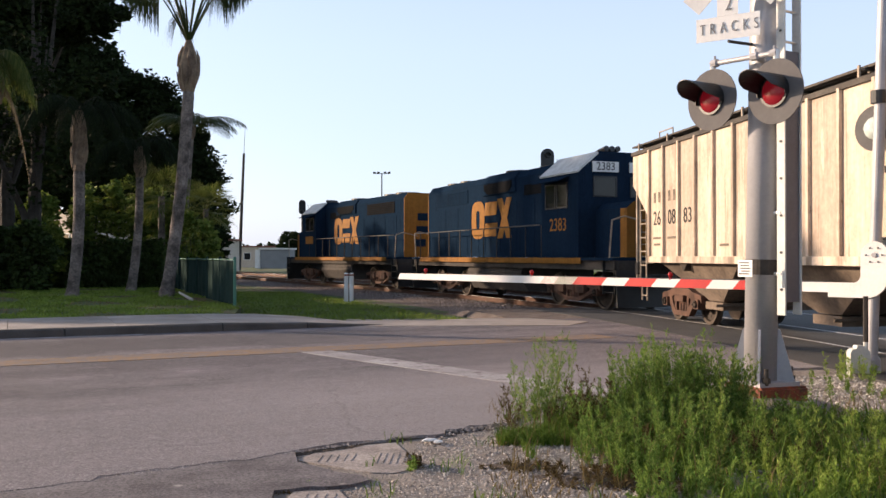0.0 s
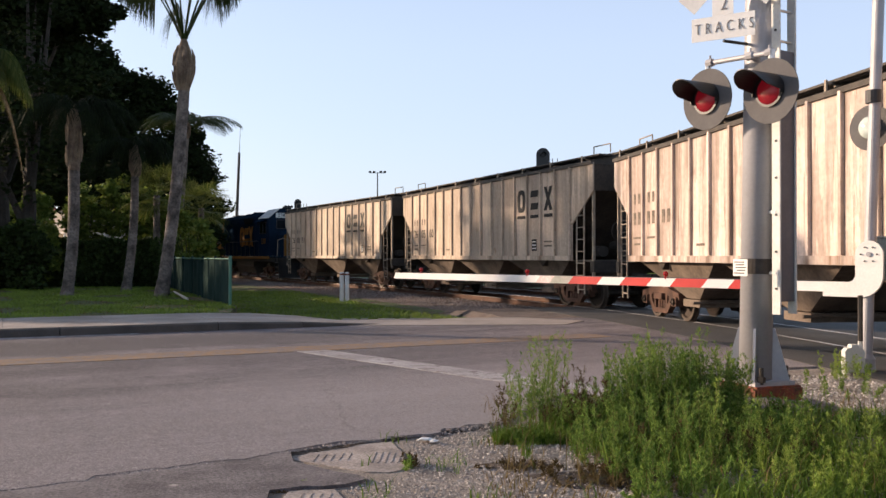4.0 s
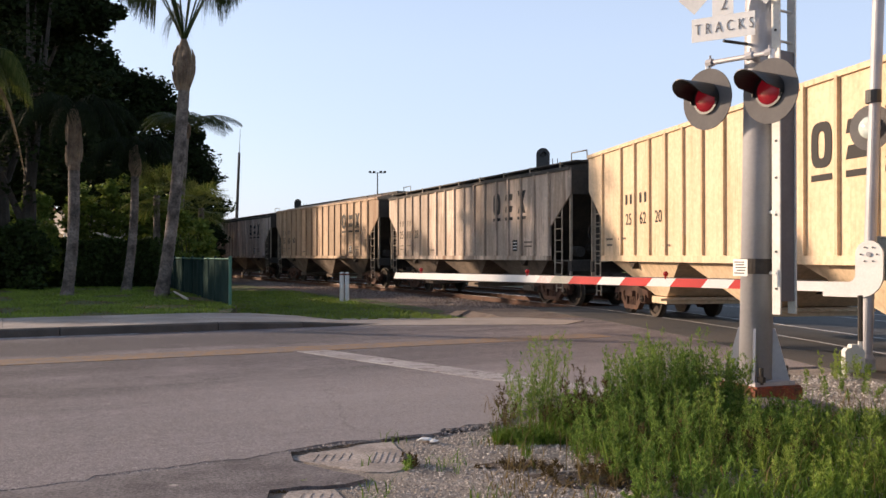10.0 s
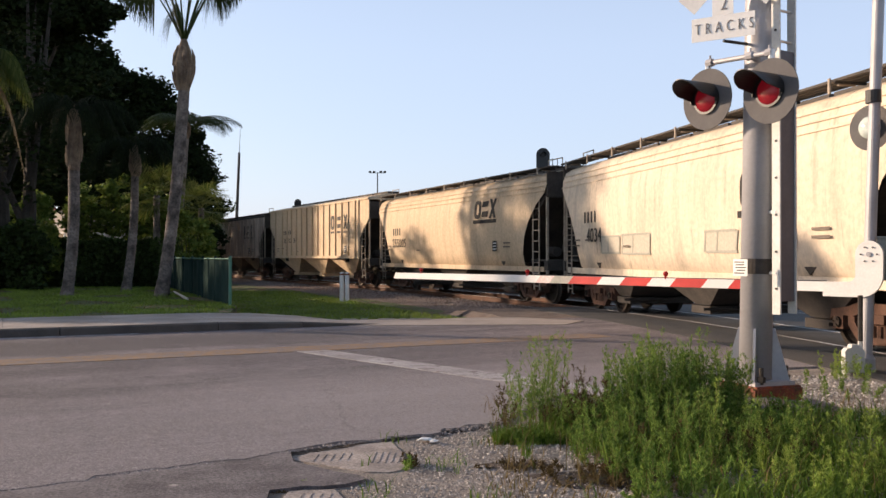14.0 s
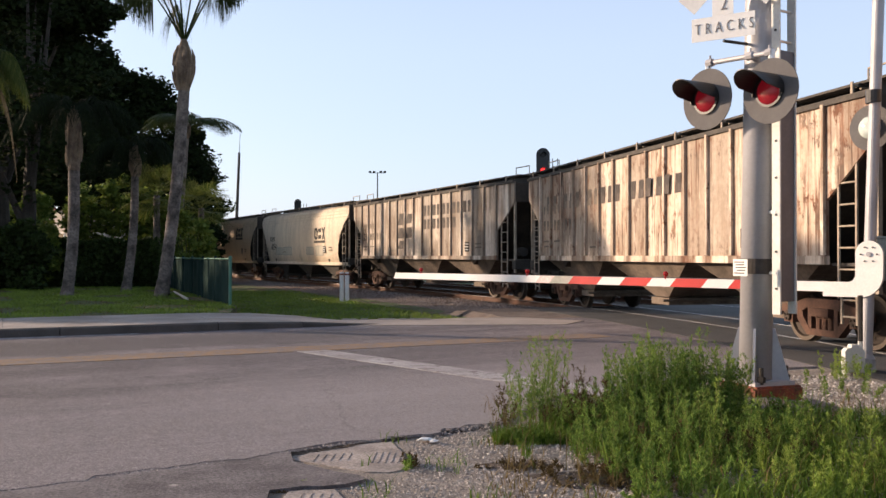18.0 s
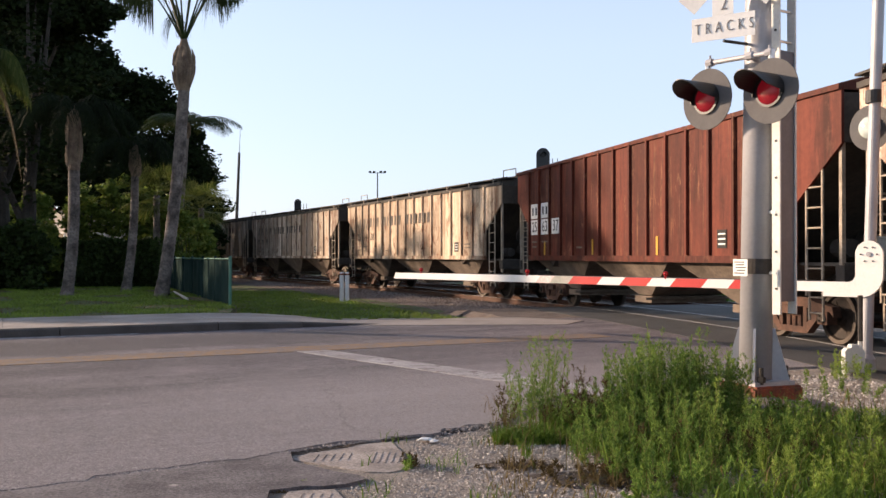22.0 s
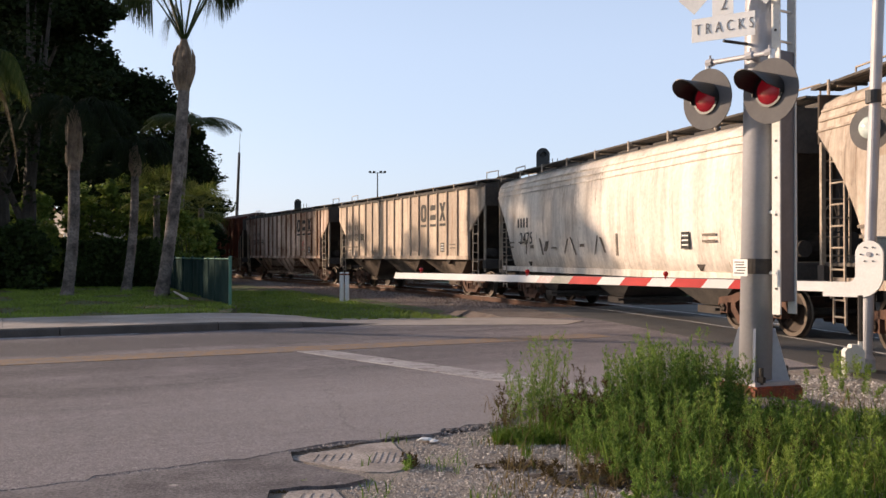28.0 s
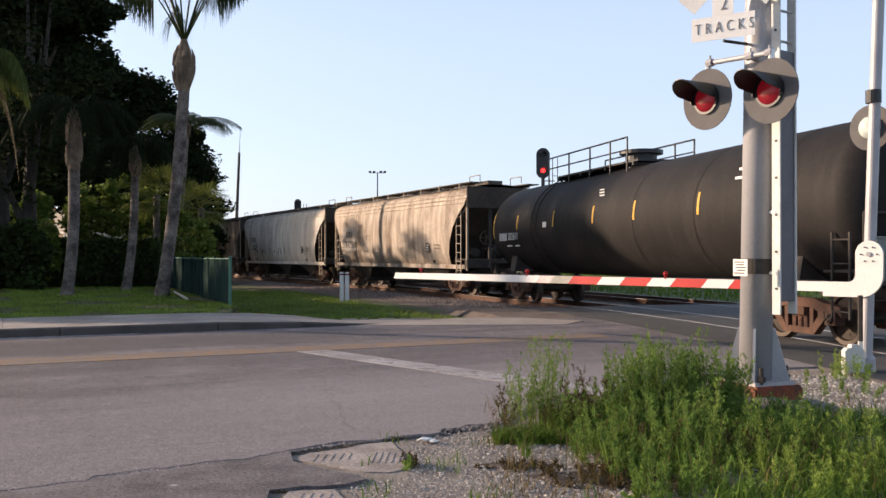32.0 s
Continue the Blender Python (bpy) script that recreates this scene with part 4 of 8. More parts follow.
def emblem_shapes(kind, w, h, t):
    """Plain emblem shapes: a ring, two bars or a cross."""
    bm = bm_new()
    if kind == 0:
        n = 20
        ang = [2 * math.pi * k / n for k in range(n + 1)]
        out = [(w / 2 * math.copysign(abs(math.cos(a)) ** 0.6, math.cos(a)), h / 2 * math.copysign(abs(math.sin(a)) ** 0.6, math.sin(a))) for a in ang]
        k = ((w / 2 - t) / (w / 2), (h / 2 - t * 0.8) / (h / 2))
        for (x0, y0), (x1, y1) in zip(out, out[1:]):
            prism(bm, [(x0, y0), (x1, y1), (x1 * k[0], y1 * k[1]), (x0 * k[0], y0 * k[1])], "z", 0, 0.005)
        bmesh.ops.remove_doubles(bm, verts=bm.verts, dist=0.0005)
        return [bm]
    if kind == 1:
        two = []
        for y in (-h * 0.27, h * 0.27):
            b2 = bm_new()
            prism(b2, [(-w / 2, y - t * 0.55), (w / 2 - 0.1 * w, y - t * 0.55), (w / 2, y + t * 0.55), (-w / 2 + 0.1 * w, y + t * 0.55)], "z", 0, 0.005)
            two.append(b2)
        bm.free()
        return two
    f = (w / 2 - t) / (w - t)
    n, m = h / 2 - f * h, t / 2
    prism(bm, [(-w / 2, -h / 2), (-w / 2 + t, -h / 2), (0, -n), (w / 2 - t, -h / 2), (w / 2, -h / 2), (m, 0), (w / 2, h / 2), (w / 2 - t, h / 2), (0, n),
               (-w / 2 + t, h / 2), (-w / 2, h / 2), (-m, 0)], "z", 0, 0.005)
    return [bm]


def logo_block(car, mat, i, u, z, w, h, y, tilt=0.0):
    for bm in emblem_shapes(i, w, h, w * 0.33):
        part("emblem_patch", bm, mat, car, "plain dark emblem shape", m=on_side(u, z, y) @ Matrix.Rotation(tilt, 4, "X"))


def hopper(spec):
    """A covered hopper: panel sides with posts, or smooth rounded sides."""
    kind, front, eave, body, number, style, label, stretch = spec
    car = thing("covered_hopper", label, "freight car", group="cars of the freight train")
    flow = kind == "flow"
    phase = 0.45 if "late" in style else 0.0
    low = "tag" in style
    if flow:
        dress("tank_shell", cached(("flow", eave), lambda: flow_shell(eave)), body, car)
        for sy in (-1, 1):
            dress("side_sill", boxed("fs", (0, 0, 1.10), (15.6, 0.10, 0.16), "side_sill"), body, car, m=Matrix.Translation((0, sy * 1.42, 0)))
            for z, y in ((3.52, 1.545), (3.68, 1.52), (3.84, 1.475)):
                dress("stiffener", boxed("st%s" % z, (0, 0, z), (16.0, 0.05, 0.035), "stiffener"), body, car, m=Matrix.Translation((0, sy * y, 0)))
    else:
        for sy in (1, -1):
            dress("side_sheet", cached(("shell", eave), lambda: panel_shell(eave)), body, car, m=Matrix.Rotation(0 if sy > 0 else math.pi, 4, "Z"))
            dress("side_sill", boxed("ss", (0, 0, 1.45), (13.9, 0.10, 0.14), "side_sill"), body, car, m=Matrix.Translation((0, sy * 1.555, 0)))
            post = boxed(("post", eave), (0, 0, (1.5 + eave) / 2), (0.075, 0.075, eave - 1.5 - 0.06), "side_post")
            for k in range(16):
                xp = -CUT + 0.04 + k * 2 * (CUT - 0.04) / 15 - phase
                if k in (0, 15) or xp > -CUT + 0.2:
                    dress("side_post", post, body, car, m=Matrix.Translation((xp + (phase if k in (0, 15) else 0), sy * 1.575, 0)))
        dress("roof", cached(("roof", eave), lambda: roof_mesh(eave)), M_ROOFDARK if "walk" in style else body, car)
    for x in (-4.5, 0, 4.5):
        dress("hopper_chute", cached("chute", lambda: chute_mesh(2.1)), M_UNDER if flow else body if "late" in style else M_CHUTE, car, m=Matrix.Translation((x, 0, -0.06 if not flow else -0.15)))
    for k in range(8):
        dress("hatch_cover", boxed(("hatch", eave), (0, 0, eave + 0.33), (1.75, 0.62, 0.14), "hatch_cover"), M_ROOFDARK, car, m=Matrix.Translation((-6.65 + k * 1.9, 0, 0)))
    if "walk" in style:
        zb = eave + (0.19 if not flow else 0.24)
        for sy in (1, -1):
            def board():
                bm = bm_new()
                for i in range(4):
                    box(bm, (0, -0.21 + i * 0.14, 0), (16.75, 0.11, 0.04))
                for i in range(9):
                    box(bm, (-7.6 + i * 1.9, 0, -0.04), (0.06, 0.56, 0.04))
                return raw(bm, "running_board")
            dress("running_board", cached("board", board), M_ROOFDARK, car, m=Matrix.Translation((0, sy * 1.22, zb)))

            def brack():
                bm = bm_new()
                box(bm, (0, 0.30, -0.10), (0.05, 0.03, 0.24))
                box(bm, (0, 0.15, -0.03), (0.05, 0.3, 0.03))
                box(bm, (0, 0.0, -0.06), (0.05, 0.3, 0.05))
                return raw(bm, "bracket")
            for i in range(9):
                dress("bracket", cached("bracket", brack), M_GRAB, car, m=Matrix.Translation((-7.6 + i * 1.9, sy * 1.28, zb)))

        def hoop():
            bm = bm_new()
            tube_path(bm, [(8.0, 0.9, eave + 0.1), (8.0, 0.9, eave + 0.55), (7.1, 0.9, eave + 0.55), (7.1, 0.9, eave + 0.3)], 0.018)
            return raw(bm, "grab_rail")
        for fl in ((1, 1), (-1, 1), (1, -1), (-1, -1)):
            dress("grab_rail", cached(("hoop", eave), hoop), M_GRAB, car, m=Matrix.Translation((0 if fl[0] > 0 else -15.1, 0 if fl[1] > 0 else -1.8, 0)))
    common_under(car, body)
    ink = M_LETTER if "white" not in style else M_WHITE
    y = 1.557 if not flow else 1.618
    if "white" in style:
        for u, z, w in ((1.70, 2.90, 0.66), (2.62, 2.90, 0.66), (1.70, 2.40, 0.66), (2.62, 2.40, 0.66), (3.54, 2.40, 0.66)):
            block("number_panel", car, M_WHITE, u, z, w, 0.46, y)
        ink = M_LETTER
        y += 0.005
    # reporting mark as bars, the number in figures
    if "patch" in style:
        block("number_panel", car, M_PATCH, 2.75, 2.33, 2.0, 1.2, y - 0.001, 0, "grey repainted number panel")
        y += 0.006
    if flow:
        for du in (-0.40, -0.13, 0.13, 0.40):
            block("reporting_mark", car, ink, 2.75 + du, 2.56, 0.11, 0.30, y + 0.004)
        for i, figure in enumerate(number):
            letter("car_number", figure, 0.53, ink, car, on_side(3.05 + 0.295 * (i - (len(number) - 1) / 2), 2.05, y))
    else:
        fine_print = "small" in style.split()
        shift = phase + (0.92 if fine_print else 0.0)
        for u in (1.70, 2.62):
            for du in (-0.15, 0.15):
                block("reporting_mark", car, ink if "white" in style or fine_print else M_FADEDINK, u + shift + du, 2.90, 0.12, 0.24, y)
        for i in range(0, max(6, len(number)), 2):
            if not number[i:i + 2].strip():
                for du in (-0.15, 0.15):
                    block("number_bar", car, M_FADEDINK, 1.70 + shift + 0.9187 * i / 2 + du, 2.42, 0.16, 0.30, y)
                continue
            letter("car_number", number[i:i + 2], 0.46 if "white" in style else 0.40 if fine_print else 0.47, ink, car, on_side(1.70 + shift + 0.9187 * i / 2, 2.40, y), 1.05)
    if "logo" in style:
        if flow:
            for i in range(3):
                logo_block(car, ink, i, 11.3 + i * 0.62, 2.72 if low else 3.15, 0.56, 0.66, 1.612 if low else 1.598, 0.0 if low else -0.09)
            block("emblem_underline", car, ink, 11.9, 2.28 if low else 2.72, 1.9, 0.13, 1.622)
        else:
            start = 10.89 + phase + sum(int(w[3:]) / 100 for w in style.split() if w.startswith("set"))
            for i in range(3):
                logo_block(car, ink, i, start + i * 0.9187, 3.25, 0.56, 0.72, y)
                block("emblem_underline", car, ink, start + i * 0.9187, 2.74, 0.56, 0.10, y)
    if "name" in style.split():
        for i in range(19):
            if i not in (6, 12):
                block("faded_name", car, M_FADEDINK if i < 9 else M_DARKINK, 2.0 + 0.45 * i, 3.08, 0.26, 0.42, y + (0.0412 if abs((2.0 + 0.45 * i - 1.24) % 0.9187 - 0.46) > 0.29 else 0), 0.02)
    if "twoname" in style:
        for i in range(10):
            block("faded_name", car, M_DARKINK, 9.05 + (i // 2) * 0.9187 + (0.2 if i % 2 else -0.2), 3.35, 0.26, 0.42, y)
        for i in range(7):
            block("faded_name", car, M_DARKINK, 9.05 + (i // 2) * 0.9187 + (0.2 if i % 2 else -0.2), 2.80, 0.26, 0.40, y)
        for u, z, w, h in ((6.30, 3.1, 0.6, 0.5), (7.21, 3.1, 0.6, 0.4), (6.30, 2.5, 0.7, 0.45), (7.21, 2.5, 0.7, 0.45), (6.30, 2.0, 0.6, 0.35)):
            block("faded_emblem", car, M_DARKINK, u, z, w, h, y, 0.1)
    if "tag" in style:
        tilt = Matrix.Rotation(0.09, 4, "X")

        def spray(mat, u, z, w, h, lift, slant=0.0):
            ob = block("paint_scrawl", car, mat, u, z, w, h, 1.578 + (z - 1.85) * 0.09 + lift, slant, "faded grey-green sprayed shape")
            ob.matrix_basis = ob.matrix_basis @ tilt
        for u, w, h in ((4.2, 1.3, 0.42), (5.9, 1.7, 0.46), (10.2, 1.3, 0.40), (11.8, 1.2, 0.50)):
            spray(M_SCRAWL, u, 1.80, w, h, 0.010, 0.06)
            for dz in (-h / 2, h / 2):
                spray(M_SCRAWL_EDGE, u, 1.80 + dz, w, 0.05, 0.016)
            for du in (-w / 2, -w * 0.1, w / 2):
                spray(M_SCRAWL_EDGE, u + du, 1.80, 0.06, h, 0.017, 0.06)
    if "doodle" in style:
        for u, w, h, sl in ((3.0, 0.10, 0.45, 0.05), (3.5, 0.3, 0.10, 0.0), (4.3, 0.12, 0.5, -0.1), (4.7, 0.25, 0.3, 0.1), (6.2, 0.06, 0.4, 0.15), (6.7, 0.06, 0.5, -0.15),
                            (7.3, 0.3, 0.08, 0.0), (8.2, 0.06, 0.5, 0.12), (8.6, 0.10, 0.4, -0.12), (9.4, 0.10, 0.55, 0.03)):
            ob = block("paint_scrawl", car, M_FADEDINK, u, 1.80, w, h, 1.588, sl, "dark brown scribbled stroke")
            ob.matrix_basis = ob.matrix_basis @ Matrix.Rotation(0.09, 4, "X")
    if "squiggle" in style:
        for u, z, w, h, sl in ((12.05, 2.25, 0.05, 0.30, 0.10), (12.15, 2.02, 0.05, 0.34, -0.08), (12.0, 1.85, 0.22, 0.05, 0.0), (12.22, 2.30, 0.16, 0.05, 0.05)):
            block("paint_scrawl", car, M_RED, u, z, w, h, y, sl, "small red sprayed squiggle")
    if "strip" in style:
        for u in (2.62, 6.29, 9.97, 13.64):
            block("reflective_strip", car, M_REFLECT, u, 1.75, 0.10, 0.42, y, 0, "yellow reflective strip")
    # small stencils low on the side
    zs = 1.85
    block("stencil_panel", car, M_LETTER, 12.72 + phase, zs, 0.34, 0.36, y)
    for i in range(3):
        block("stencil_bar", car, M_WHITE, 12.72 + phase, zs + 0.1 - i * 0.1, 0.26, 0.03, y + 0.004)
    for u, z, w in ((1.70, 1.95, 0.5), (2.62, 1.95, 0.5), (1.70, 1.8, 0.4), (13.64, 1.95, 0.5), (13.64, 1.82, 0.5), (5.37, 1.75, 0.4)):
        block("stencil_bar", car, M_FADEDINK, u, z, w, 0.05, y)
    # cars differ in length: the body follows, trucks and couplers only move along
    for ob in list(car.children):
        if ob.name.startswith(("truck", "coupler")):
            ob.matrix_basis.translation.x *= stretch
        else:
            ob.matrix_basis = Matrix.Diagonal((stretch, 1, 1, 1)) @ ob.matrix_basis
    return car, front - HALF * stretch, 6.15 * stretch


M_FADEDINK = surface("faded_ink", (0.10, 0.08, 0.062), (0.24, 0.19, 0.145), 2.5, 14, 0.8, bstr=0, amp=0.4)
M_DARKINK = surface("worn_dark_ink", (0.035, 0.028, 0.026), (0.11, 0.085, 0.07), 2.5, 14, 0.8, bstr=0, amp=0.4)
M_PATCH = surface("grey_repaint", (0.30, 0.27, 0.235), (0.37, 0.33, 0.29), 1.5, 20, 0.8, bstr=0, amp=0.2)
M_SCRAWL = plain("scrawl_paint", (0.51, 0.465, 0.375), 0.7)
M_SCRAWL_EDGE = plain("scrawl_outline", (0.38, 0.37, 0.31), 0.7)
P = {
    "cream": car_paint("cream_grey_paint", (0.73, 0.60, 0.47), (0.44, 0.34, 0.265), (0.20, 0.115, 0.065), 0.60, 0.53, 1, ribs=0.38, peel=0.2),
    "cream2": car_paint("warm_cream_paint", (0.70, 0.56, 0.43), (0.45, 0.34, 0.265), (0.22, 0.11, 0.06), 0.60, 0.52, 7, ribs=0.34, peel=0.25),
    "tan_cream": car_paint("sooty_cream_paint", (0.732, 0.586, 0.470), (0.42, 0.315, 0.24), (0.18, 0.09, 0.05), 0.57, 0.50, 9, ribs=0.42, peel=0.3),
    "pale": car_paint("pale_grey_paint", (0.804, 0.666, 0.576), (0.47, 0.35, 0.285), (0.17, 0.10, 0.06), 0.575, 0.48, 12, ribs=0.42, peel=0.3),
    "orange_tan": car_paint("orange_tan_paint", (0.63, 0.455, 0.31), (0.40, 0.26, 0.165), (0.25, 0.12, 0.055), 0.59, 0.50, 18, ribs=0.4, peel=0.2),
    "beige": car_paint("yellow_beige_paint", (0.69, 0.525, 0.355), (0.52, 0.37, 0.22), (0.36, 0.20, 0.08), 0.78, 0.62, 23, ribs=0.12, phase=0.45),
    "flow_beige": car_paint("flow_beige_paint", (0.660, 0.501, 0.336), (0.49, 0.37, 0.25), (0.36, 0.19, 0.08), 0.76, 0.60, 29),
    "flow_cream": car_paint("flow_cream_paint", (0.726, 0.605, 0.462), (0.52, 0.43, 0.33), (0.36, 0.2, 0.1), 0.76, 0.6, 31),
    "sooty": car_paint("sooty_white_paint", (0.80, 0.695, 0.58), (0.34, 0.25, 0.185), (0.12, 0.06, 0.035), 0.535, 0.46, 37, ribs=0.6, peel=0.45),
    "rusty": car_paint("rusty_white_paint", (0.80, 0.68, 0.55), (0.46, 0.32, 0.22), (0.13, 0.05, 0.025), 0.545, 0.49, 41, ribs=0.55, peel=0.85),
    "very_rusty": car_paint("very_rusty_paint", (0.826, 0.661, 0.484), (0.47, 0.31, 0.20), (0.17, 0.056, 0.024), 0.555, 0.52, 47, ribs=0.5, peel=0.85),
    "oxide": car_paint("oxide_brown_paint", (0.185, 0.044, 0.026), (0.085, 0.024, 0.017), (0.20, 0.085, 0.05), 0.59, 0.49, 53, rough=0.6, spec=0.14, ribs=0.4, peel=0.5),
    "peeling": car_paint("peeling_tan_paint", (0.827, 0.647, 0.519), (0.55, 0.385, 0.285), (0.16, 0.062, 0.03), 0.515, 0.56, 59, ribs=0.4, phase=0.45, soot=(0.12, 0.055, 0.03), peel=0.85),
    "flow_white": car_paint("flow_white_paint", (0.80, 0.725, 0.64), (0.48, 0.41, 0.345), (0.20, 0.14, 0.085), 0.61, 0.52, 61, peel=0.2),
    "flow_grey": car_paint("flow_grey_paint", (0.58, 0.49, 0.40), (0.22, 0.165, 0.125), (0.14, 0.085, 0.05), 0.58, 0.46, 67, peel=0.35),
}
HOPPERS = [
    ("panel", 8.45, 4.10, P["cream"], "260883", "walk logo", "weathered cream covered hopper with ribbed steel sides", 0.969),
    ("panel", -8.68, 4.10, P["cream2"], "260560", "walk logo set92", "cream covered hopper with ribbed sides and grimy streaks", 0.98),
    ("panel", -26.17, 4.02, P["pale"], "", "walk logo set92", "dirty pale grey covered hopper with ribbed sides", 0.982),
    ("panel", -43.53, 4.22, P["orange_tan"], "256060", "logo set92", "orange-tan covered hopper with smooth roof edge", 0.985),
    ("panel", -60.83, 4.08, P["tan_cream"], "25  28", "walk logo set46", "sooty cream covered hopper with ribbed sides", 0.99),
    ("panel", -78.33, 4.28, P["beige"], "256220", "logo strip late small", "clean yellow-beige covered hopper with ribbed sides", 0.993),
    ("flow", -95.61, 4.02, P["flow_beige"], "255005", "walk logo", "beige covered hopper with smooth rounded sides", 0.97),
    ("flow", -112.6, 4.02, P["flow_cream"], "4034", "walk logo tag", "cream rounded covered hopper with faded scrawl", 0.945),
    ("panel", -128.6, 4.00, P["sooty"], "25", "walk twoname", "soot-streaked white covered hopper with faded lettering", 1.015),
    ("panel", -146.35, 3.97, P["rusty"], "", "walk name", "rust-streaked white covered hopper with faded lettering", 1.0),
    ("panel", -163.93, 4.0, P["very_rusty"], "251438", "walk name", "heavily rusted cream covered hopper", 1.0),
    ("panel", -181.63, 4.22, P["oxide"], "256337", "white strip", "oxide-brown covered hopper with white number panels", 0.99),
    ("panel", -198.84, 4.05, P["peeling"], "258546", "walk logo late squiggle", "peeling tan covered hopper with rust patches", 1.0),
    ("panel", -216.62, 4.05, P["cream2"], "  0388", "walk logo", "grimy tan covered hopper with ribbed sides", 0.988),
    ("flow", -233.87, 4.02, P["flow_white"], "2475", "walk doodle", "chalky white covered hopper with smooth rounded sides", 1.0),
    ("flow", -251.46, 4.02, P["flow_grey"], "247280", "walk patch", "grey stained covered hopper with smooth rounded sides", 0.94),
]
VEHICLES = [hopper(h) for h in HOPPERS]


def locomotive(mid, ahead, number, label, logo_x, cab0):
    """A four-axle road switcher; ahead is +1 when its cab leads."""
    lo = thing("locomotive", label, "locomotive", group="locomotives of the freight train")
    F = Matrix.Rotation(0 if ahead > 0 else math.pi, 4, "Z")
    cab1, nose1 = cab0 + 2.3, 7.9

    def add(name, fill, mat, lab="", smooth=False):
        bm = bm_new()
        fill(bm)
        return part(name, bm, mat, lo, lab, m=F, smooth=smooth)

    def hood(bm):
        prism(bm, [(-0.92, 1.5), (0.92, 1.5), (0.92, 4.22), (0.74, 4.46), (-0.74, 4.46), (-0.92, 4.22)], "x", -7.75, cab0)
    add("long_hood", hood, M_BLUE)
    add("hood_end", lambda bm: prism(bm, [(-0.93, 1.5), (0.93, 1.5), (0.93, 4.2), (0.72, 4.44), (-0.72, 4.44), (-0.93, 4.2)], "x", -7.80, -7.752), M_YELLOW, "yellow hood end")

    def cabf(bm):
        prism(bm, [(-1.50, 1.5), (1.50, 1.5), (1.50, 3.95), (0.85, 4.50), (-0.85, 4.50), (-1.50, 3.95)], "x", cab0, cab1)
    add("cab", cabf, M_BLUE)
    add("cab_roof", lambda bm: [prism(bm, [(s * 1.53, 3.93), (s * 1.55, 3.98), (s * 0.86, 4.56), (s * 0.84, 4.50)], "x", cab0 - 0.05, cab1 + 0.02) for s in (-1, 1)], M_CABTOP, "pale cab roof slope")
    add("roof_cap", lambda bm: box(bm, ((cab0 + cab1) / 2, 0, 4.53), (2.3, 1.66, 0.07)), M_BLUE)
    for s in (-1, 1):
        for x, w in ((cab0 + 0.62, 0.62), (cab0 + 1.36, 0.62)):
            wf = add("side_window", lambda bm: box(bm, (x, s * 1.505, 3.33), (w, 0.02, 0.72)), M_GLASS, "dark cab window")
            part("window_frame", frame_bm((x, s * 1.515, 3.33), w, 0.72, 0.05, "y"), M_BLACK, wf)
        add("sunshade", lambda bm: box(bm, (cab0 + 1.0, s * 1.72, 3.80), (1.6, 0.45, 0.03), Matrix.Rotation(-s * 0.35, 4, "X")), M_BLUE, "blue sunshade over the cab window")
        wf = add("front_window", lambda bm: box(bm, (cab1 + 0.005, s * 0.62, 3.55), (0.02, 0.75, 0.55)), M_GLASS, "dark windscreen")
        part("window_frame", frame_bm((cab1 + 0.012, s * 0.62, 3.55), 0.75, 0.55, 0.05, "x"), M_BLACK, wf)
        add("number_board", lambda bm: box(bm, (cab1 + 0.03, s * 0.62, 4.12), (0.05, 0.86, 0.30)), M_WHITE, "white illuminated number board")
        if number:
            letter("board_number", number, 0.32, M_LETTER, lo, F @ Matrix.Translation((cab1 + 0.058, s * 0.62, 4.12)) @ Matrix(((0, 0, 1, 0), (1, 0, 0, 0), (0, 1, 0, 0), (0, 0, 0, 1))))
    add("short_hood", lambda bm: prism(bm, [(-0.92, 1.5), (0.92, 1.5), (0.92, 2.85), (0.7, 3.05), (-0.7, 3.05), (-0.92, 2.85)], "x", cab1, nose1), M_BLUE)
    add("nose_end", lambda bm: prism(bm, [(-0.93, 1.5), (0.93, 1.5), (0.93, 2.84), (0.68, 3.03), (-0.68, 3.03), (-0.93, 2.84)], "x", nose1 - 0.28, nose1 + 0.03), M_YELLOW, "yellow nose end")
    add("frame", lambda bm: box(bm, (0, 0, 1.28), (16.6, 2.9, 0.26)), M_UNDER)
    add("walkway", lambda bm: box(bm, (0, 0, 1.45), (16.4, 3.08, 0.08)), M_BLUE)
    for s in (-1, 1):
        add("sill_stripe", lambda bm: box(bm, (-0.3, s * 1.545, 1.40), (13.6, 0.03, 0.17)), M_YELLOW, "yellow sill stripe")
        for k in range(11):
            add("stanchion", lambda bm: rod(bm, (-7.2 + k * 1.12, s * 1.50, 1.49), (-7.2 + k * 1.12, s * 1.50, 2.5), 0.022, seg=6), M_BLACK)
        add("handrail", lambda bm: rod(bm, (-7.9, s * 1.50, 2.5), (cab0 - 0.1, s * 1.50, 2.5), 0.020, seg=6), M_BLACK)
        for k in range(7):
            add("hood_door", lambda bm: box(bm, (-6.3 + k * 1.35, s * 0.925, 2.55), (1.22, 0.02, 1.75)), M_BLUE)
        add("radiator_grille", lambda bm: [box(bm, (-5.0, s * 0.93, 3.62 + i * 0.09), (3.4, 0.025, 0.075)) for i in range(6)], M_BLUE if number else M_GRILLE, "radiator shutters")
        add("air_filter", lambda bm: box(bm, (cab0 - 1.6, s * 0.93, 3.75), (1.5, 0.03, 0.34)), M_GRILLE)
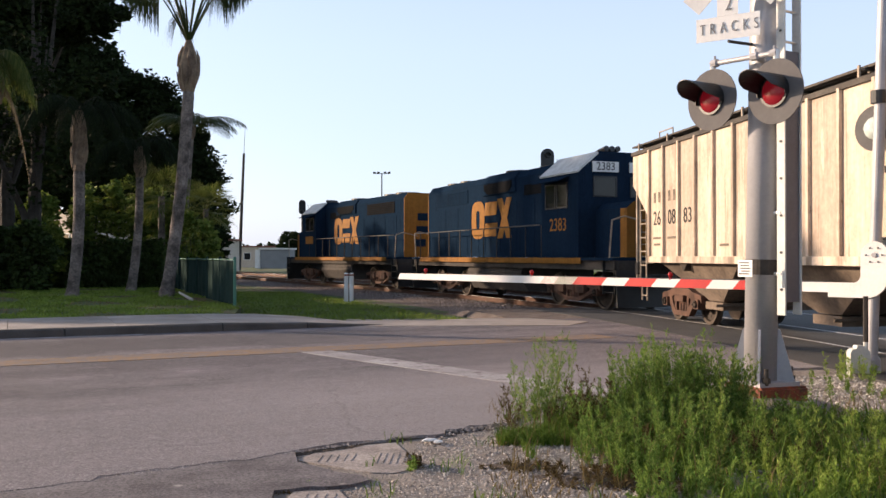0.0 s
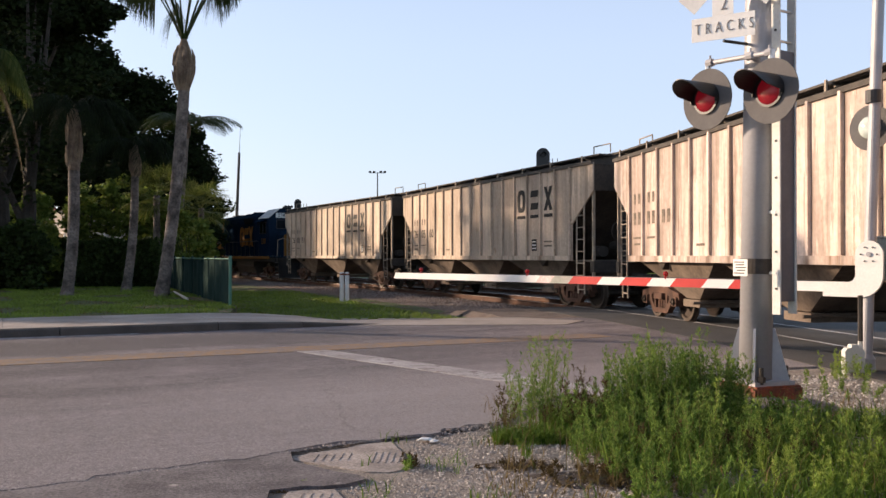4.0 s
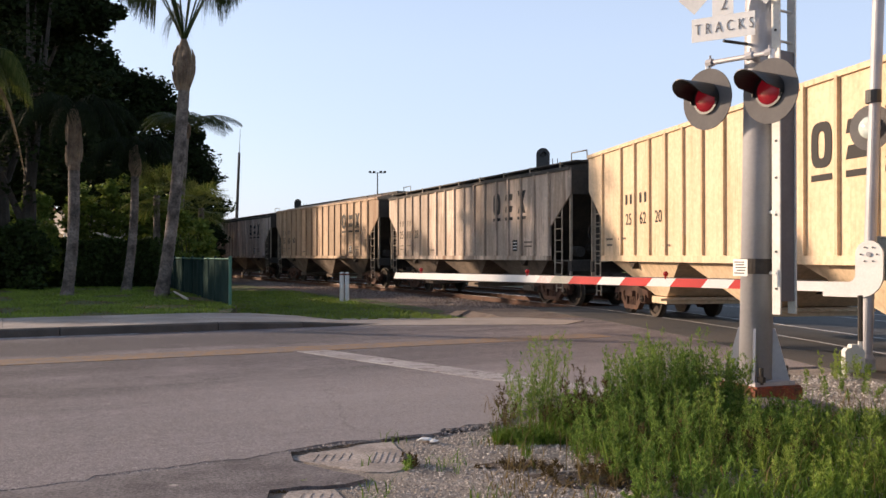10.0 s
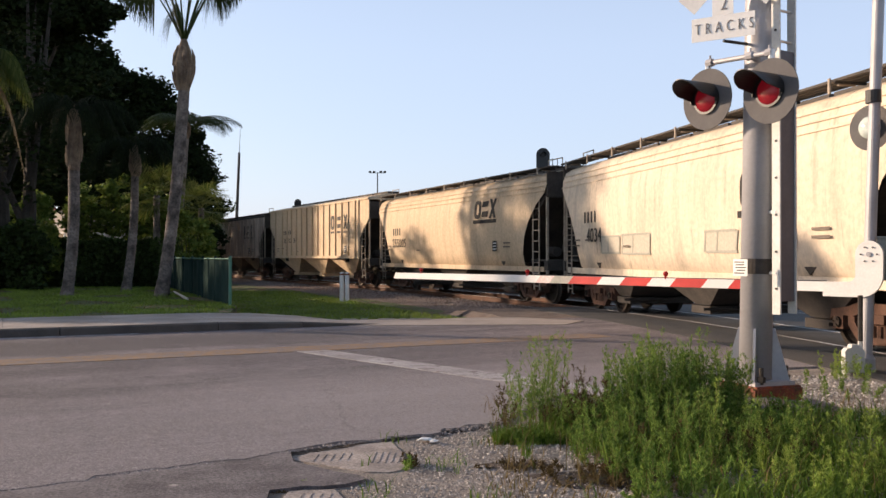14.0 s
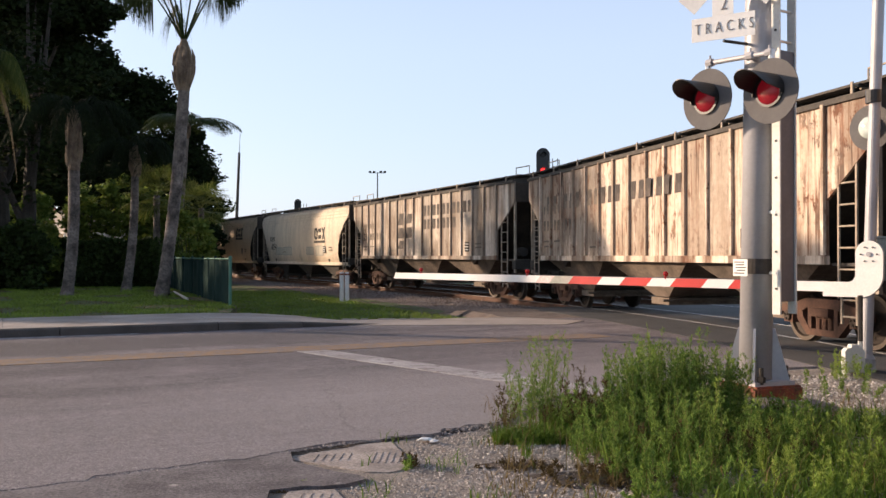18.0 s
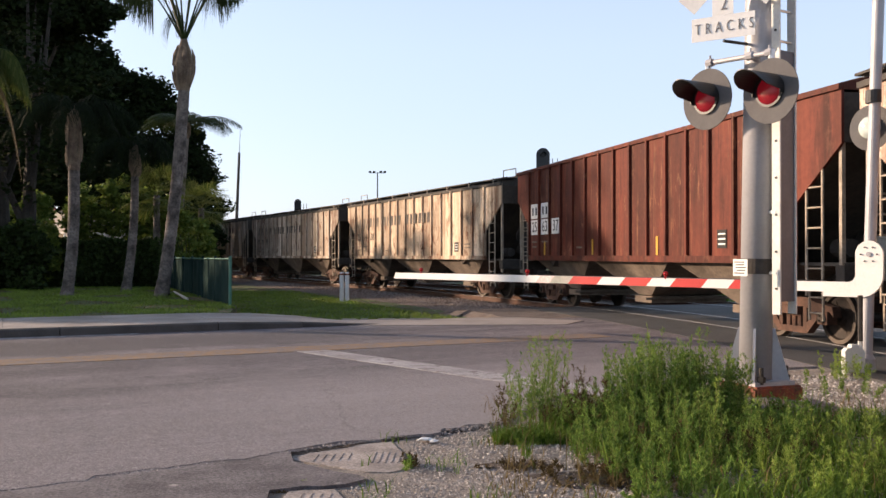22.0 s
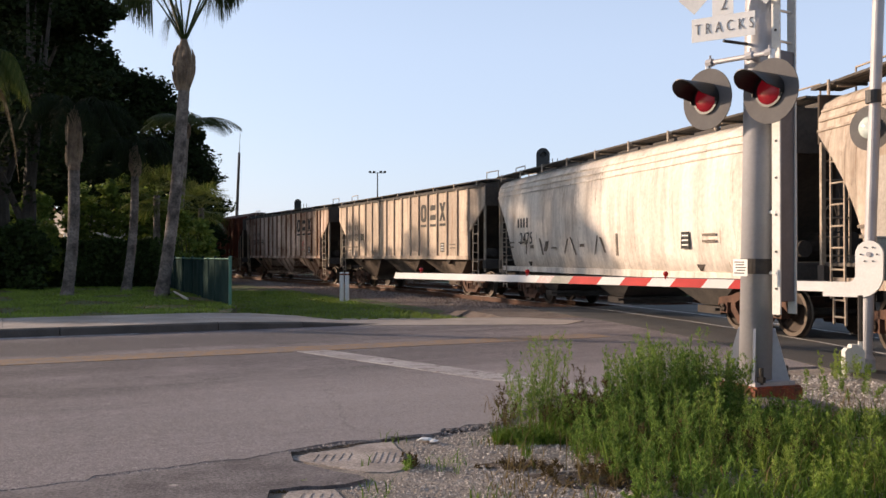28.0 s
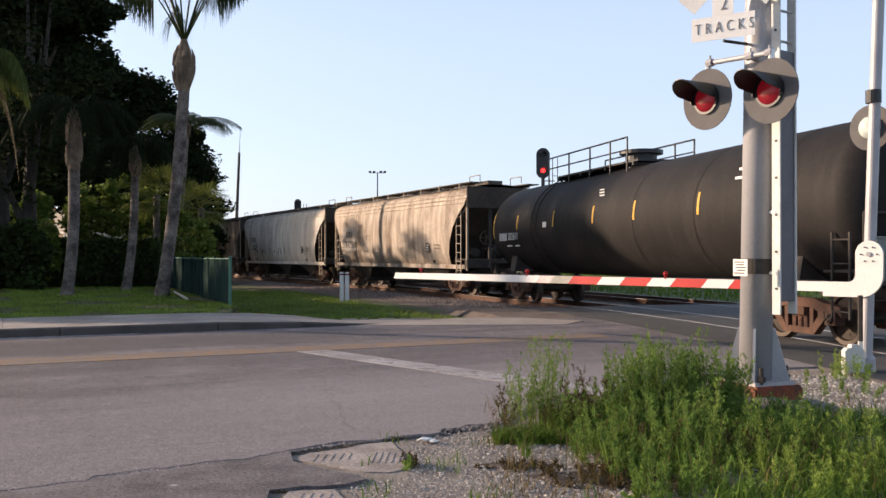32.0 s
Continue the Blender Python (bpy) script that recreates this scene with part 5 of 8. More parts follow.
        for sx in (-1, 1):
            add("step_well", lambda bm: [box(bm, (sx * 7.95, s * 1.35, 0.55 + i * 0.28), (0.55, 0.3, 0.03)) for i in range(3)] +
                [box(bm, (sx * 8.24, s * 1.35, 0.95), (0.03, 0.34, 0.9)), box(bm, (sx * 7.66, s * 1.35, 0.95), (0.03, 0.34, 0.9))], M_BLACK)
            add("end_handrail", lambda bm: tube_path(bm, [(sx * 7.9, s * 1.46, 1.4), (sx * 8.05, s * 1.46, 2.5), (sx * 8.25, s * 1.2, 2.6), (sx * 8.3, s * 0.5, 2.45)], 0.022), M_GRAB)
    add("dynamic_brake", lambda bm: prism(bm, [(-0.98, 3.75), (0.98, 3.75), (1.0, 4.2), (0.76, 4.5), (-0.76, 4.5), (-1.0, 4.2)], "x", -1.8, 1.0), M_BLUE)
    add("brake_grille", lambda bm: [prism(bm, [(-1.6, 3.95), (-1.25, 3.78), (0.45, 3.78), (0.8, 3.95), (0.8, 4.16), (-1.6, 4.16)], "y", s * 1.004 - 0.008, s * 1.004 + 0.008) for s in (-1, 1)], M_GRILLE)
    for x in (-6.2, -4.8, -0.4):
        z = 4.46 if x < -2 else 4.50
        add("roof_fan", lambda bm: rod(bm, (x, 0, z - 0.05), (x, 0, z + 0.10), 0.60, seg=20), M_BLACK)
    add("exhaust_stack", lambda bm: box(bm, (1.7, 0, 4.52), (0.7, 0.4, 0.16)), M_BLACK)
    add("air_horn", lambda bm: [rod(bm, (cab0 + 1.2, -0.2 + i * 0.2, 4.72), (cab0 + 1.7, -0.2 + i * 0.2, 4.74), 0.04, 0.09) for i in range(3)] + [box(bm, (cab0 + 1.25, 0, 4.63), (0.1, 0.6, 0.14))], M_BLACK)
    add("fuel_tank", lambda bm: prism(bm, [(-1.3, 1.15), (1.3, 1.15), (1.38, 0.8), (1.1, 0.36), (-1.1, 0.36), (-1.38, 0.8)], "x", -2.3, 2.3), M_UNDER)
    for s in (-1, 1):
        add("air_tank", lambda bm: rod(bm, (-2.3, s * 1.2, 0.98), (2.3, s * 1.2, 0.98), 0.17, seg=12), M_UNDER)
    for sx in (-1, 1):
        add("pilot", lambda bm: prism(bm, [(-1.45, 0.15), (1.45, 0.15), (1.5, 1.15), (-1.5, 1.15)], "x", sx * 8.28 - 0.03, sx * 8.28 + 0.03), M_BLACK)
    for sx in (-1, 1):
        add("coupler", lambda bm: box(bm, (sx * 8.6, 0, 0.88), (0.7, 0.25, 0.26)), M_UNDER)
    for sx in (-1, 1):
        make_truck(lo, sx * 5.18, 0.508, 2.74, True)
    # painted name as a plain yellow patch with dark gaps, and the cab number
    for s in (-1, 1):
        L = Matrix.Translation((0, s * 0.945, 2.82)) @ (TEXT_SIDE if s > 0 else TEXT_SIDE @ Matrix.Rotation(math.pi, 4, "Y"))
        for i in range(3):
            for bm in emblem_shapes(i, 1.22, 1.42, 0.44):
                part("name_patch", bm, M_YELLOW, lo, "plain yellow painted shape", m=Matrix.Translation((logo_x, 0, 0)) @ L @ Matrix.Translation(((i - 1) * 1.18, 0.06, 0)))
        C = Matrix.Translation((ahead * (cab0 + 1.1), s * 1.515, 2.45)) @ (TEXT_SIDE if s > 0 else TEXT_SIDE @ Matrix.Rotation(math.pi, 4, "Y"))
        if number:
            letter("cab_number", number, 0.54, M_YELLOW, lo, C)
        else:
            bm = bm_new()
            box(bm, (0, 0, 0), (1.3, 0.42, 0.006))
            part("number_bar", bm, M_YELLOW, lo, "", m=C)
    # plain patch on the yellow hood end
    for i in range(3):
        bm = bm_new()
        box(bm, (-7.81, 0.12 * (i - 1), 3.35 - i * 0.60), (0.012, 0.78 - 0.12 * i, 0.34))
        part("end_patch", bm, M_BLUE, lo, "plain blue painted patch", m=F)
    return lo, mid, 5.18


def frame_bm(c, w, h, t, axis):
    bm = bm_new()
    for du, dv, su, sv in ((0, h / 2, w + t, t), (0, -h / 2, w + t, t), (w / 2, 0, t, h), (-w / 2, 0, t, h)):
        if axis == "y":
            box(bm, (c[0] + du, c[1], c[2] + dv), (su, 0.03, sv))
        else:
            box(bm, (c[0], c[1] + du, c[2] + dv), (0.03, su, sv))
    return bm


VEHICLES.append(locomotive(36.4, 1, "", "dark blue road locomotive with yellow trim and cab leading", -0.4, 2.9))
VEHICLES.append(locomotive(18.3, -1, "2383", "dark blue road locomotive with yellow trim, cab trailing", 1.1, 4.0))


def tank_car(front):
    car = thing("tank_car", "black tank car with a railed top platform", "freight car", group="cars of the freight train")
    half = 9.6
    bm = bm_new()
    R, ZC, seg = 1.48, 2.43, 40
    xs = [(-half + 0.72 * (1 - math.cos(a)), R * math.sin(a)) for a in [math.pi / 2 * k / 8 for k in range(9)]]
    xs = xs + [(x, R) for x in (-5, -2, 0, 2, 5)] + [(-x, r) for x, r in xs[::-1]]
    rings = [[bm.verts.new((x, max(r, 0.001) * math.cos(2 * math.pi * k / seg), ZC + max(r, 0.001) * math.sin(2 * math.pi * k / seg))) for k in range(seg)] for x, r in xs]
    for a, b in zip(rings, rings[1:]):
        for k in range(seg):
            bm.faces.new((a[k], a[(k + 1) % seg], b[(k + 1) % seg], b[k]))
    bmesh.ops.recalc_face_normals(bm, faces=bm.faces)
    part("tank", bm, M_TANKBLACK, car, smooth=True)
    for x in (-7.4, -4.6, -1.8, 1.0, 3.9, 6.8):
        bm = bm_new()
        bmesh.ops.create_cone(bm, cap_ends=False, segments=40, radius1=R + 0.008, radius2=R + 0.008, depth=0.05, matrix=Matrix.Translation((x, 0, ZC)) @ Matrix.Rotation(math.pi / 2, 4, "Y"))
        part("weld_seam", bm, M_TANKBLACK, car)
    for x, z in ((8.88, 2.55), (6.45, 2.6), (3.3, 2.6), (0.5, 2.6), (-1.85, 2.6), (-4.75, 2.6), (-7.5, 2.6)):
        bm = bm_new()
        n = 6
        hgt = 0.85 if x > 8 else 0.46
        for i in range(n):
            a0 = math.asin(((z - ZC) - hgt / 2 + hgt * i / n) / R)
            a1 = math.asin(((z - ZC) - hgt / 2 + hgt * (i + 1) / n) / R)
            q = R + 0.006
            bm.faces.new([bm.verts.new(p) for p in ((x, q * math.cos(a0), ZC + q * math.sin(a0)), (x - 0.09, q * math.cos(a0), ZC + q * math.sin(a0)),
                                                    (x - 0.09, q * math.cos(a1), ZC + q * math.sin(a1)), (x, q * math.cos(a1), ZC + q * math.sin(a1)))])
        bmesh.ops.recalc_face_normals(bm, faces=bm.faces)
        part("reflective_strip", bm, M_REFLECT, car, "yellow reflective strip")
    # top platform, railing and manway
    top = ZC + R
    bm = bm_new()
    box(bm, (2.2, 0, top + 0.06), (5.4, 1.3, 0.05))
    for x in (-0.2, 1.5, 3.2, 4.9):
        box(bm, (x, 0, top + 0.0), (0.08, 1.3, 0.1))
    part("platform", bm, M_BLACK, car, "black grating platform")
    for s in (-1, 1):
        bm = bm_new()
        rod(bm, (-0.5, s * 0.95, top + 0.62), (4.9, s * 0.95, top + 0.62), 0.025)
        rod(bm, (-0.5, s * 0.95, top + 0.3), (4.9, s * 0.95, top + 0.3), 0.02)
        part("railing", bm, M_BLACK, car)
        for x in (-0.5, 0.5, 1.8, 3.3, 4.9):
            bm = bm_new()
            rod(bm, (x, s * 0.95, top - 0.25), (x, s * 0.95, top + 0.62), 0.025)
            part("railing_post", bm, M_BLACK, car)
    bm = bm_new()
    rod(bm, (0.6, 0, top - 0.1), (0.6, 0, top + 0.32), 0.42, seg=20)
    rod(bm, (0.6, 0, top + 0.32), (0.6, 0, top + 0.42), 0.58, seg=20)
    part("manway", bm, M_BLACK, car, "black round manway housing")
    for sx in (-1, 1):
        bm = bm_new()
        prism(bm, [(-1.25, 1.0), (1.25, 1.0), (1.1, 1.85), (0.6, 1.5), (-0.6, 1.5), (-1.1, 1.85)], "x", sx * 7.5 - 0.25, sx * 7.5 + 0.25)
        part("saddle", bm, M_UNDER, car)
        bm = bm_new()
        box(bm, (sx * 8.3, 0, 0.98), (2.6, 0.5, 0.36))
        box(bm, (sx * 9.45, 0, 1.15), (0.12, 2.9, 0.2))
        box(bm, (sx * 9.05, 0, 1.27), (0.9, 2.8, 0.04))
        part("stub_sill", bm, M_UNDER, car)
        bm = bm_new()
        box(bm, (sx * 9.62, 0, 0.88), (0.5, 0.25, 0.26))
        part("coupler", bm, M_UNDER, car)
        for s in (-1, 1):
            dress("ladder", ladder_mesh(0.42, 0.5, 1.9, 4), M_UNDER, car, m=Matrix.Translation((sx * 9.05, s * 1.42, 0)))
        bm = bm_new()
        tube_path(bm, [(sx * 9.5, -1.35, 1.2), (sx * 9.5, -1.35, 2.2), (sx * 9.5, 1.35, 2.2), (sx * 9.5, 1.35, 1.2)], 0.025)
        part("end_rail", bm, M_UNDER, car)
        make_truck(car, sx * 7.5)
    for s in (-1, 1):
        bm = bm_new()
        arc = [math.radians(82 - 14 * k) for k in range(11)]
        for x in (4.50, 4.92):
            tube_path(bm, [(x, s * (R + 0.07) * math.cos(q), ZC + (R + 0.07) * math.sin(q)) for q in arc], 0.016)
        for q in arc:
            rod(bm, (4.50, s * (R + 0.07) * math.cos(q), ZC + (R + 0.07) * math.sin(q)), (4.92, s * (R + 0.07) * math.cos(q), ZC + (R + 0.07) * math.sin(q)), 0.012, seg=6)
        part("curved_ladder", bm, M_TANKBLACK, car, "black ladder curving over the tank")
    q = R + 0.005
    for u, z, w, h in ((8.15, 2.15, 0.13, 0.26), (7.95, 2.15, 0.13, 0.26), (7.75, 2.15, 0.13, 0.26), (7.55, 2.15, 0.13, 0.26), (7.4, 1.85, 0.5, 0.04), (6.6, 1.85, 0.4, 0.04), (0.35, 3.25, 0.3, 0.035), (0.25, 3.17, 0.3, 0.035), (0.15, 3.09, 0.3, 0.035), (-6.2, 3.2, 0.4, 0.05), (-6.2, 3.02, 0.4, 0.05), (3.9, 2.45, 0.28, 0.16)):
        bm = bm_new()
        yy = math.sqrt(max(0, q * q - (z - ZC) ** 2)) + 0.012
        box(bm, (u, yy, z), (w, 0.01, h))
        part("stencil_bar", bm, M_WHITE, car)
    letter("car_number", "202611", 0.34, M_WHITE, car, Matrix.Translation((6.85, math.sqrt(q * q - 0.28 ** 2) + 0.012, 2.15)) @ TEXT_SIDE)
    return car, front - half, 7.5


VEHICLES.append(tank_car(-268.4))


# ---- crossing signal with cantilever mast ----
PX, PY = 3.20, 9.06
NF = Vector((-0.84, -0.54, 0)).normalized()               # way the signals face
NL = Vector((0.54, -0.84, 0)).normalized()                # along the lamp bar
FACE = Matrix(((NL.x, 0, NF.x, 0), (NL.y, 0, NF.y, 0), (0, 1, 0, 0), (0, 0, 0, 1)))   # x along the bar, y up, z outwards

mast = thing("crossing_signal", "grey steel crossing signal mast with red flashers", "crossing signal")
bm = bm_new()
rod(bm, (PX - 0.075, PY, 0.28), (PX + 0.06, PY, 7.2), 0.158, seg=28)
part("mast", bm, M_GALV, mast, smooth=True)
bm = bm_new()
box(bm, (PX - 0.04, PY, 0.27), (0.48, 0.48, 0.04), Matrix.Rotation(0.35, 4, "Z"))
part("base_plate", bm, M_GALV, mast)
bm = bm_new()
box(bm, (PX - 0.02, PY, 0.085), (0.57, 0.57, 0.33), Matrix.Rotation(0.35, 4, "Z"))
bmesh.ops.bevel(bm, geom=bm.edges[:], offset=0.02, segments=2, affect="EDGES")
part("foundation", bm, M_RUSTBASE, mast, "rust-red stained concrete foundation")
for k in range(4):
    an = 0.35 + math.pi / 4 + k * math.pi / 2
    bm = bm_new()
    g = Matrix.Translation((PX - 0.06, PY, 0)) @ Matrix.Rotation(an, 4, "Z")
    vs = prism(bm, [(0.14, 0.285), (0.32, 0.285), (0.30, 0.33), (0.175, 0.80), (0.14, 0.80)], "y", -0.012, 0.012)
    bmesh.ops.transform(bm, matrix=g, verts=vs)
    part("gusset", bm, M_GALV, mast)
    bm = bm_new()
    p = g @ Vector((0.27, 0.07, 0))
    rod(bm, (p.x, p.y, 0.27), (p.x, p.y, 0.43), 0.022)
    rod(bm, (p.x, p.y, 0.29), (p.x, p.y, 0.34), 0.04, seg=6)
    part("anchor_bolt", bm, M_UNDER, mast)
bm = bm_new()
rod(bm, (PX - 0.052, PY, 1.34), (PX - 0.049, PY, 1.49), 0.164, seg=28)
part("band", bm, M_UNDER, mast, "dark strap round the mast")


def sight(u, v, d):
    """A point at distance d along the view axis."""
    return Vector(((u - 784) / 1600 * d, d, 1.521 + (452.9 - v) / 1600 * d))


def flasher(c, lit):
    base = Matrix.Translation(c) @ FACE
    disc = bm_new()
    bmesh.ops.create_cone(disc, cap_ends=True, segments=40, radius1=0.31, radius2=0.31, depth=0.012)
    d = part("backing_disc", disc, M_DISC, mast, "grey round backing disc", m=base)
    bm = bm_new()
    rod(bm, (0, 0, -0.16), (0, 0, 0.03), 0.14, 0.155, seg=24)
    part("lamp_housing", bm, M_BLACK, d)
    bm = bm_new()
    bmesh.ops.create_uvsphere(bm, u_segments=24, v_segments=12, radius=0.15, matrix=Matrix.Translation((0, 0, 0.0)) @ Matrix.Diagonal((1, 1, 0.42, 1)))
    part("lens", bm, M_LENS_ON if lit else M_LENS, d, "round red glass lens", smooth=True)
    bm = bm_new()
    n = 18
    rows = []
    for z, r in ((0.012, 0.165), (0.40, 0.163)):
        for rr in (r, r - 0.008):
            rows.append([bm.verts.new((rr * math.cos(q), rr * math.sin(q), z if z < 0.1 else 0.07 + 0.35 * max(0.0, math.sin(q)) ** 0.32)) for q in
                         [math.radians(-15 + 210 * k / n) for k in range(n + 1)]])
    for a, b in ((0, 2), (3, 1), (1, 0), (2, 3)):
        for k in range(n):
            bm.faces.new((rows[a][k], rows[a][k + 1], rows[b][k + 1], rows[b][k]))
    bmesh.ops.recalc_face_normals(bm, faces=bm.faces)
    part("hood", bm, M_BLACK, d, "black visor hood")
    bm = bm_new()
    rod(bm, (0, 0.31, -0.02), (0, 0.40, -0.02), 0.03)
    part("clamp", bm, M_ALU, d)


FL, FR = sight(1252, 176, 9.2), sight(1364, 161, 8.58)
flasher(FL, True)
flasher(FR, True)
bm = bm_new()
up = Vector((0, 0, 0.37))
rod(bm, FL + up - NF * 0.02, FR + up - NF * 0.02, 0.026, seg=10)
mid = FL.lerp(FR, 0.72) + up
rod(bm, mid, Vector((PX, PY, mid.z)), 0.035, seg=10)
for q in (0.03, 0.68, 0.97):
    c_ = FL.lerp(FR, q) + up - NF * 0.02
    rod(bm, c_ - NL * 0.035, c_ + NL * 0.035, 0.042, seg=8)
    rod(bm, c_ + Vector((0, 0, 0.02)), c_ + Vector((0, 0, 0.075)), 0.012, seg=6)
part("cross_arm", bm, M_GALV, mast, "weathered grey lamp bar")
# signs
SIGN_FACE = Matrix(((0.82, 0, -0.572, 0), (-0.572, 0, -0.82, 0), (0, 1, 0, 0), (0, 0, 0, 1)))


def sign_plate(name, c, w, h, text, size, lab, spacing=1.0):
    s = part(name, bm_new_plate(w, h), M_SIGNWHITE, mast, lab, m=Matrix.Translation(c) @ SIGN_FACE)
    if text:
        letter("sign_lettering", text, size, M_SIGNINK, s, Matrix.Translation((0.012, 0, 0.006)) @ Matrix.Diagonal((0.68, 1, 1, 1)), spacing, weight=-0.0022)
    return s


def bm_new_plate(w, h):
    bm = bm_new()
    vs = box(bm, (0, 0, 0), (w, h, 0.006))
    return bm


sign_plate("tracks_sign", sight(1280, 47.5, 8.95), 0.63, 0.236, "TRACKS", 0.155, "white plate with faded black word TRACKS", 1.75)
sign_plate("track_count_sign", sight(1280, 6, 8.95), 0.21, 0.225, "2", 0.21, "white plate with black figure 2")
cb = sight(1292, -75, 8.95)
for a_ in (45, -45):
    s_ = part("crossbuck_board", bm_new_plate(1.22, 0.23), M_WHITE, mast, "white crossbuck board", m=Matrix.Translation(cb + NF * (0.01 if a_ > 0 else -0.002)) @ SIGN_FACE @ Matrix.Rotation(radians(a_), 4, "Z"))
bm = bm_new()
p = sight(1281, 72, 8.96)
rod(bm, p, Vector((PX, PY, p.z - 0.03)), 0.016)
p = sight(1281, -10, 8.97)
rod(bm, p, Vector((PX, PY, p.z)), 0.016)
part("sign_bracket", bm, M_BLACK, mast)
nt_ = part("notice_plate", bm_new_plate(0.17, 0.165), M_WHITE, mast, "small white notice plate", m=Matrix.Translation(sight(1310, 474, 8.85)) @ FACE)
for i in range(5):
    bm = bm_new()
    box(bm, (random.uniform(-0.01, 0.01), 0.055 - i * 0.027, 0.004), (0.12 - 0.02 * (i % 2), 0.010, 0.003))
    part("notice_line", bm, M_LETTER, nt_)
# ladder with guard
LADDER = Matrix(((NF.x * -1, NL.x, 0, 3.25), (NF.y * -1, NL.y, 0, 8.80), (0, 0, 1, 0), (0, 0, 0, 1)))
for sx, nm in ((0.0, "ladder_rail"), (0.24, "ladder_rail")):
    bm = bm_new()
    box(bm, (sx, 0.0, 4.0), (0.02, 0.085, 6.1))
    box(bm, (sx + 0.02, -0.046, 4.0), (0.05, 0.012, 6.1))
    part(nm, bm, M_RAILPAINT, mast, "pale chalky ladder rail", m=LADDER)
for k in range(14):
    bm = bm_new()
    rod(bm, (0, 0, 3.62 + k * 0.3), (0.24, 0, 3.62 + k * 0.3), 0.014)
    part("rung", bm, M_ALU, mast, m=LADDER)
bm = bm_new()
box(bm, (0.13, 0.02, 2.3), (0.22, 0.016, 2.45))
part("ladder_guard", bm, M_GUARD_SHADE, mast, "steel ladder guard coloured dark grey for its shaded face", m=LADDER)
for z in (1.95, 1.35, 3.4, 5.2):
    bm = bm_new()
    rod(bm, LADDER @ Vector((0, 0, z)), (PX, PY, z), 0.02)
    part("ladder_bracket", bm, M_WHITE, mast)
for k in range(12):
    bm = bm_new()
    box(bm, (-0.012, 0.0, 1.2 + k * 0.36), (0.012, 0.022, 0.022))
    part("bolt", bm, M_BLACK, mast, m=LADDER)

# ---- crossing gate ----
gate = thing("crossing_gate", "white crossing gate with lowered red and white arm", "crossing gate")
GX, GY = 5.72, 12.0
bm = bm_new()
rod(bm, (GX - 0.115, GY, 0.0), (GX + 0.105, GY, 5.8), 0.075, seg=18)
part("gate_mast", bm, M_GALV, gate)
bm = bm_new()
rod(bm, (GX - 0.115, GY, -0.06), (GX - 0.115, GY, 0.16), 0.12, seg=16)
rod(bm, (GX - 0.115, GY, 0.16), (GX - 0.112, GY, 0.22), 0.12, 0.08, seg=16)
part("mast_foot", bm, M_GALV, gate, "grey cast mast foot")
GT = Vector((-1.02, 19.5, 1.15))
gd = (GT - Vector((GX, GY, 1.15))).normalized()
gd.z = 0
gd.normalize()
gs = Vector((0, 0, 1)).cross(gd)
GM = Matrix(((gd.x, gs.x, 0, GX), (gd.y, gs.y, 0, GY), (0, 0, 1, 0), (0, 0, 0, 1)))
bm = bm_new()
box(bm, (-0.24, -0.24, 1.47), (0.50, 0.34, 0.56))
box(bm, (-0.24, -0.24, 1.765), (0.54, 0.38, 0.03))
bmesh.ops.bevel(bm, geom=bm.edges[:], offset=0.008, segments=1, affect="EDGES")
part("mechanism_box", bm, M_FENCEPOST_GREY, gate, "grey-green gate mechanism case", m=GM)
bm = bm_new()
plate = [(0.18 * math.cos(a), 1.54 + 0.18 * math.sin(a)) for a in [math.pi * k / 12 for k in range(13)]]
plate += [(0.12 + 0.30 * math.cos(a), 1.27 + 0.30 * math.sin(a)) for a in [math.pi + math.pi / 2 * k / 10 for k in range(11)]]
plate += [(0.62, 0.97), (0.62, 1.17)] + [(0.28 - 0.10 * math.sin(a), 1.27 - 0.10 * math.cos(a)) for a in [math.pi / 2 * k / 6 for k in range(7)]]
prism(bm, plate, "y", 0.12, 0.16)
part("arm_bracket", bm, M_WHITE, gate, "white curved arm bracket plate", m=GM)
for k in range(7):
    bm = bm_new()
    an = 2 * math.pi * k / 6
    du, dv, r = (0.105 * math.cos(an), 1.54 + 0.105 * math.sin(an), 0.010) if k < 6 else (0, 1.54, 0.032)
    rod(bm, (du, 0.16, dv), (du, 0.178, dv), r, seg=12)
    part("pivot_bolt", bm, M_UNDER if k < 6 else M_GALV, gate, m=GM)
edges = [0.60, 1.45, 1.60, 2.02, 2.47, 3.03, 3.47, 4.0, 4.47, 5.10, 5.53, 5.86, 6.15, 9.2, 9.93]
mats = [M_WHITE, M_WHITE, M_RED, M_WHITE, M_RED, M_WHITE, M_RED, M_WHITE, M_RED, M_FADED, M_PINK, M_WHITE, M_WHITE, M_WHITE]
alen = 9.93
for (e0, e1), mt in zip(zip(edges, edges[1:]), mats):
    h0, h1 = 0.136 - 0.0012 * e0, 0.136 - 0.0012 * e1
    sl = -0.06
    bm = bm_new()
    prism(bm, [(e0 - (sl if e0 > 1 else 0), 1.10 - h0 / 2), (e1 - sl, 1.10 - h1 / 2), (e1 + (sl if e1 < alen - 0.1 else 0), 1.10 + h1 / 2), (e0 + (sl if e0 > 1 else 0), 1.10 + h0 / 2)], "y", 0.10, 0.13)
    part("arm_section", bm, mt, gate, "", m=GM)
bm = bm_new()
rod(bm, (0.6, 0.09, 1.17), (alen - 0.4, 0.09, 1.15), 0.014)
part("lamp_conduit", bm, M_BLACK, gate, m=GM)
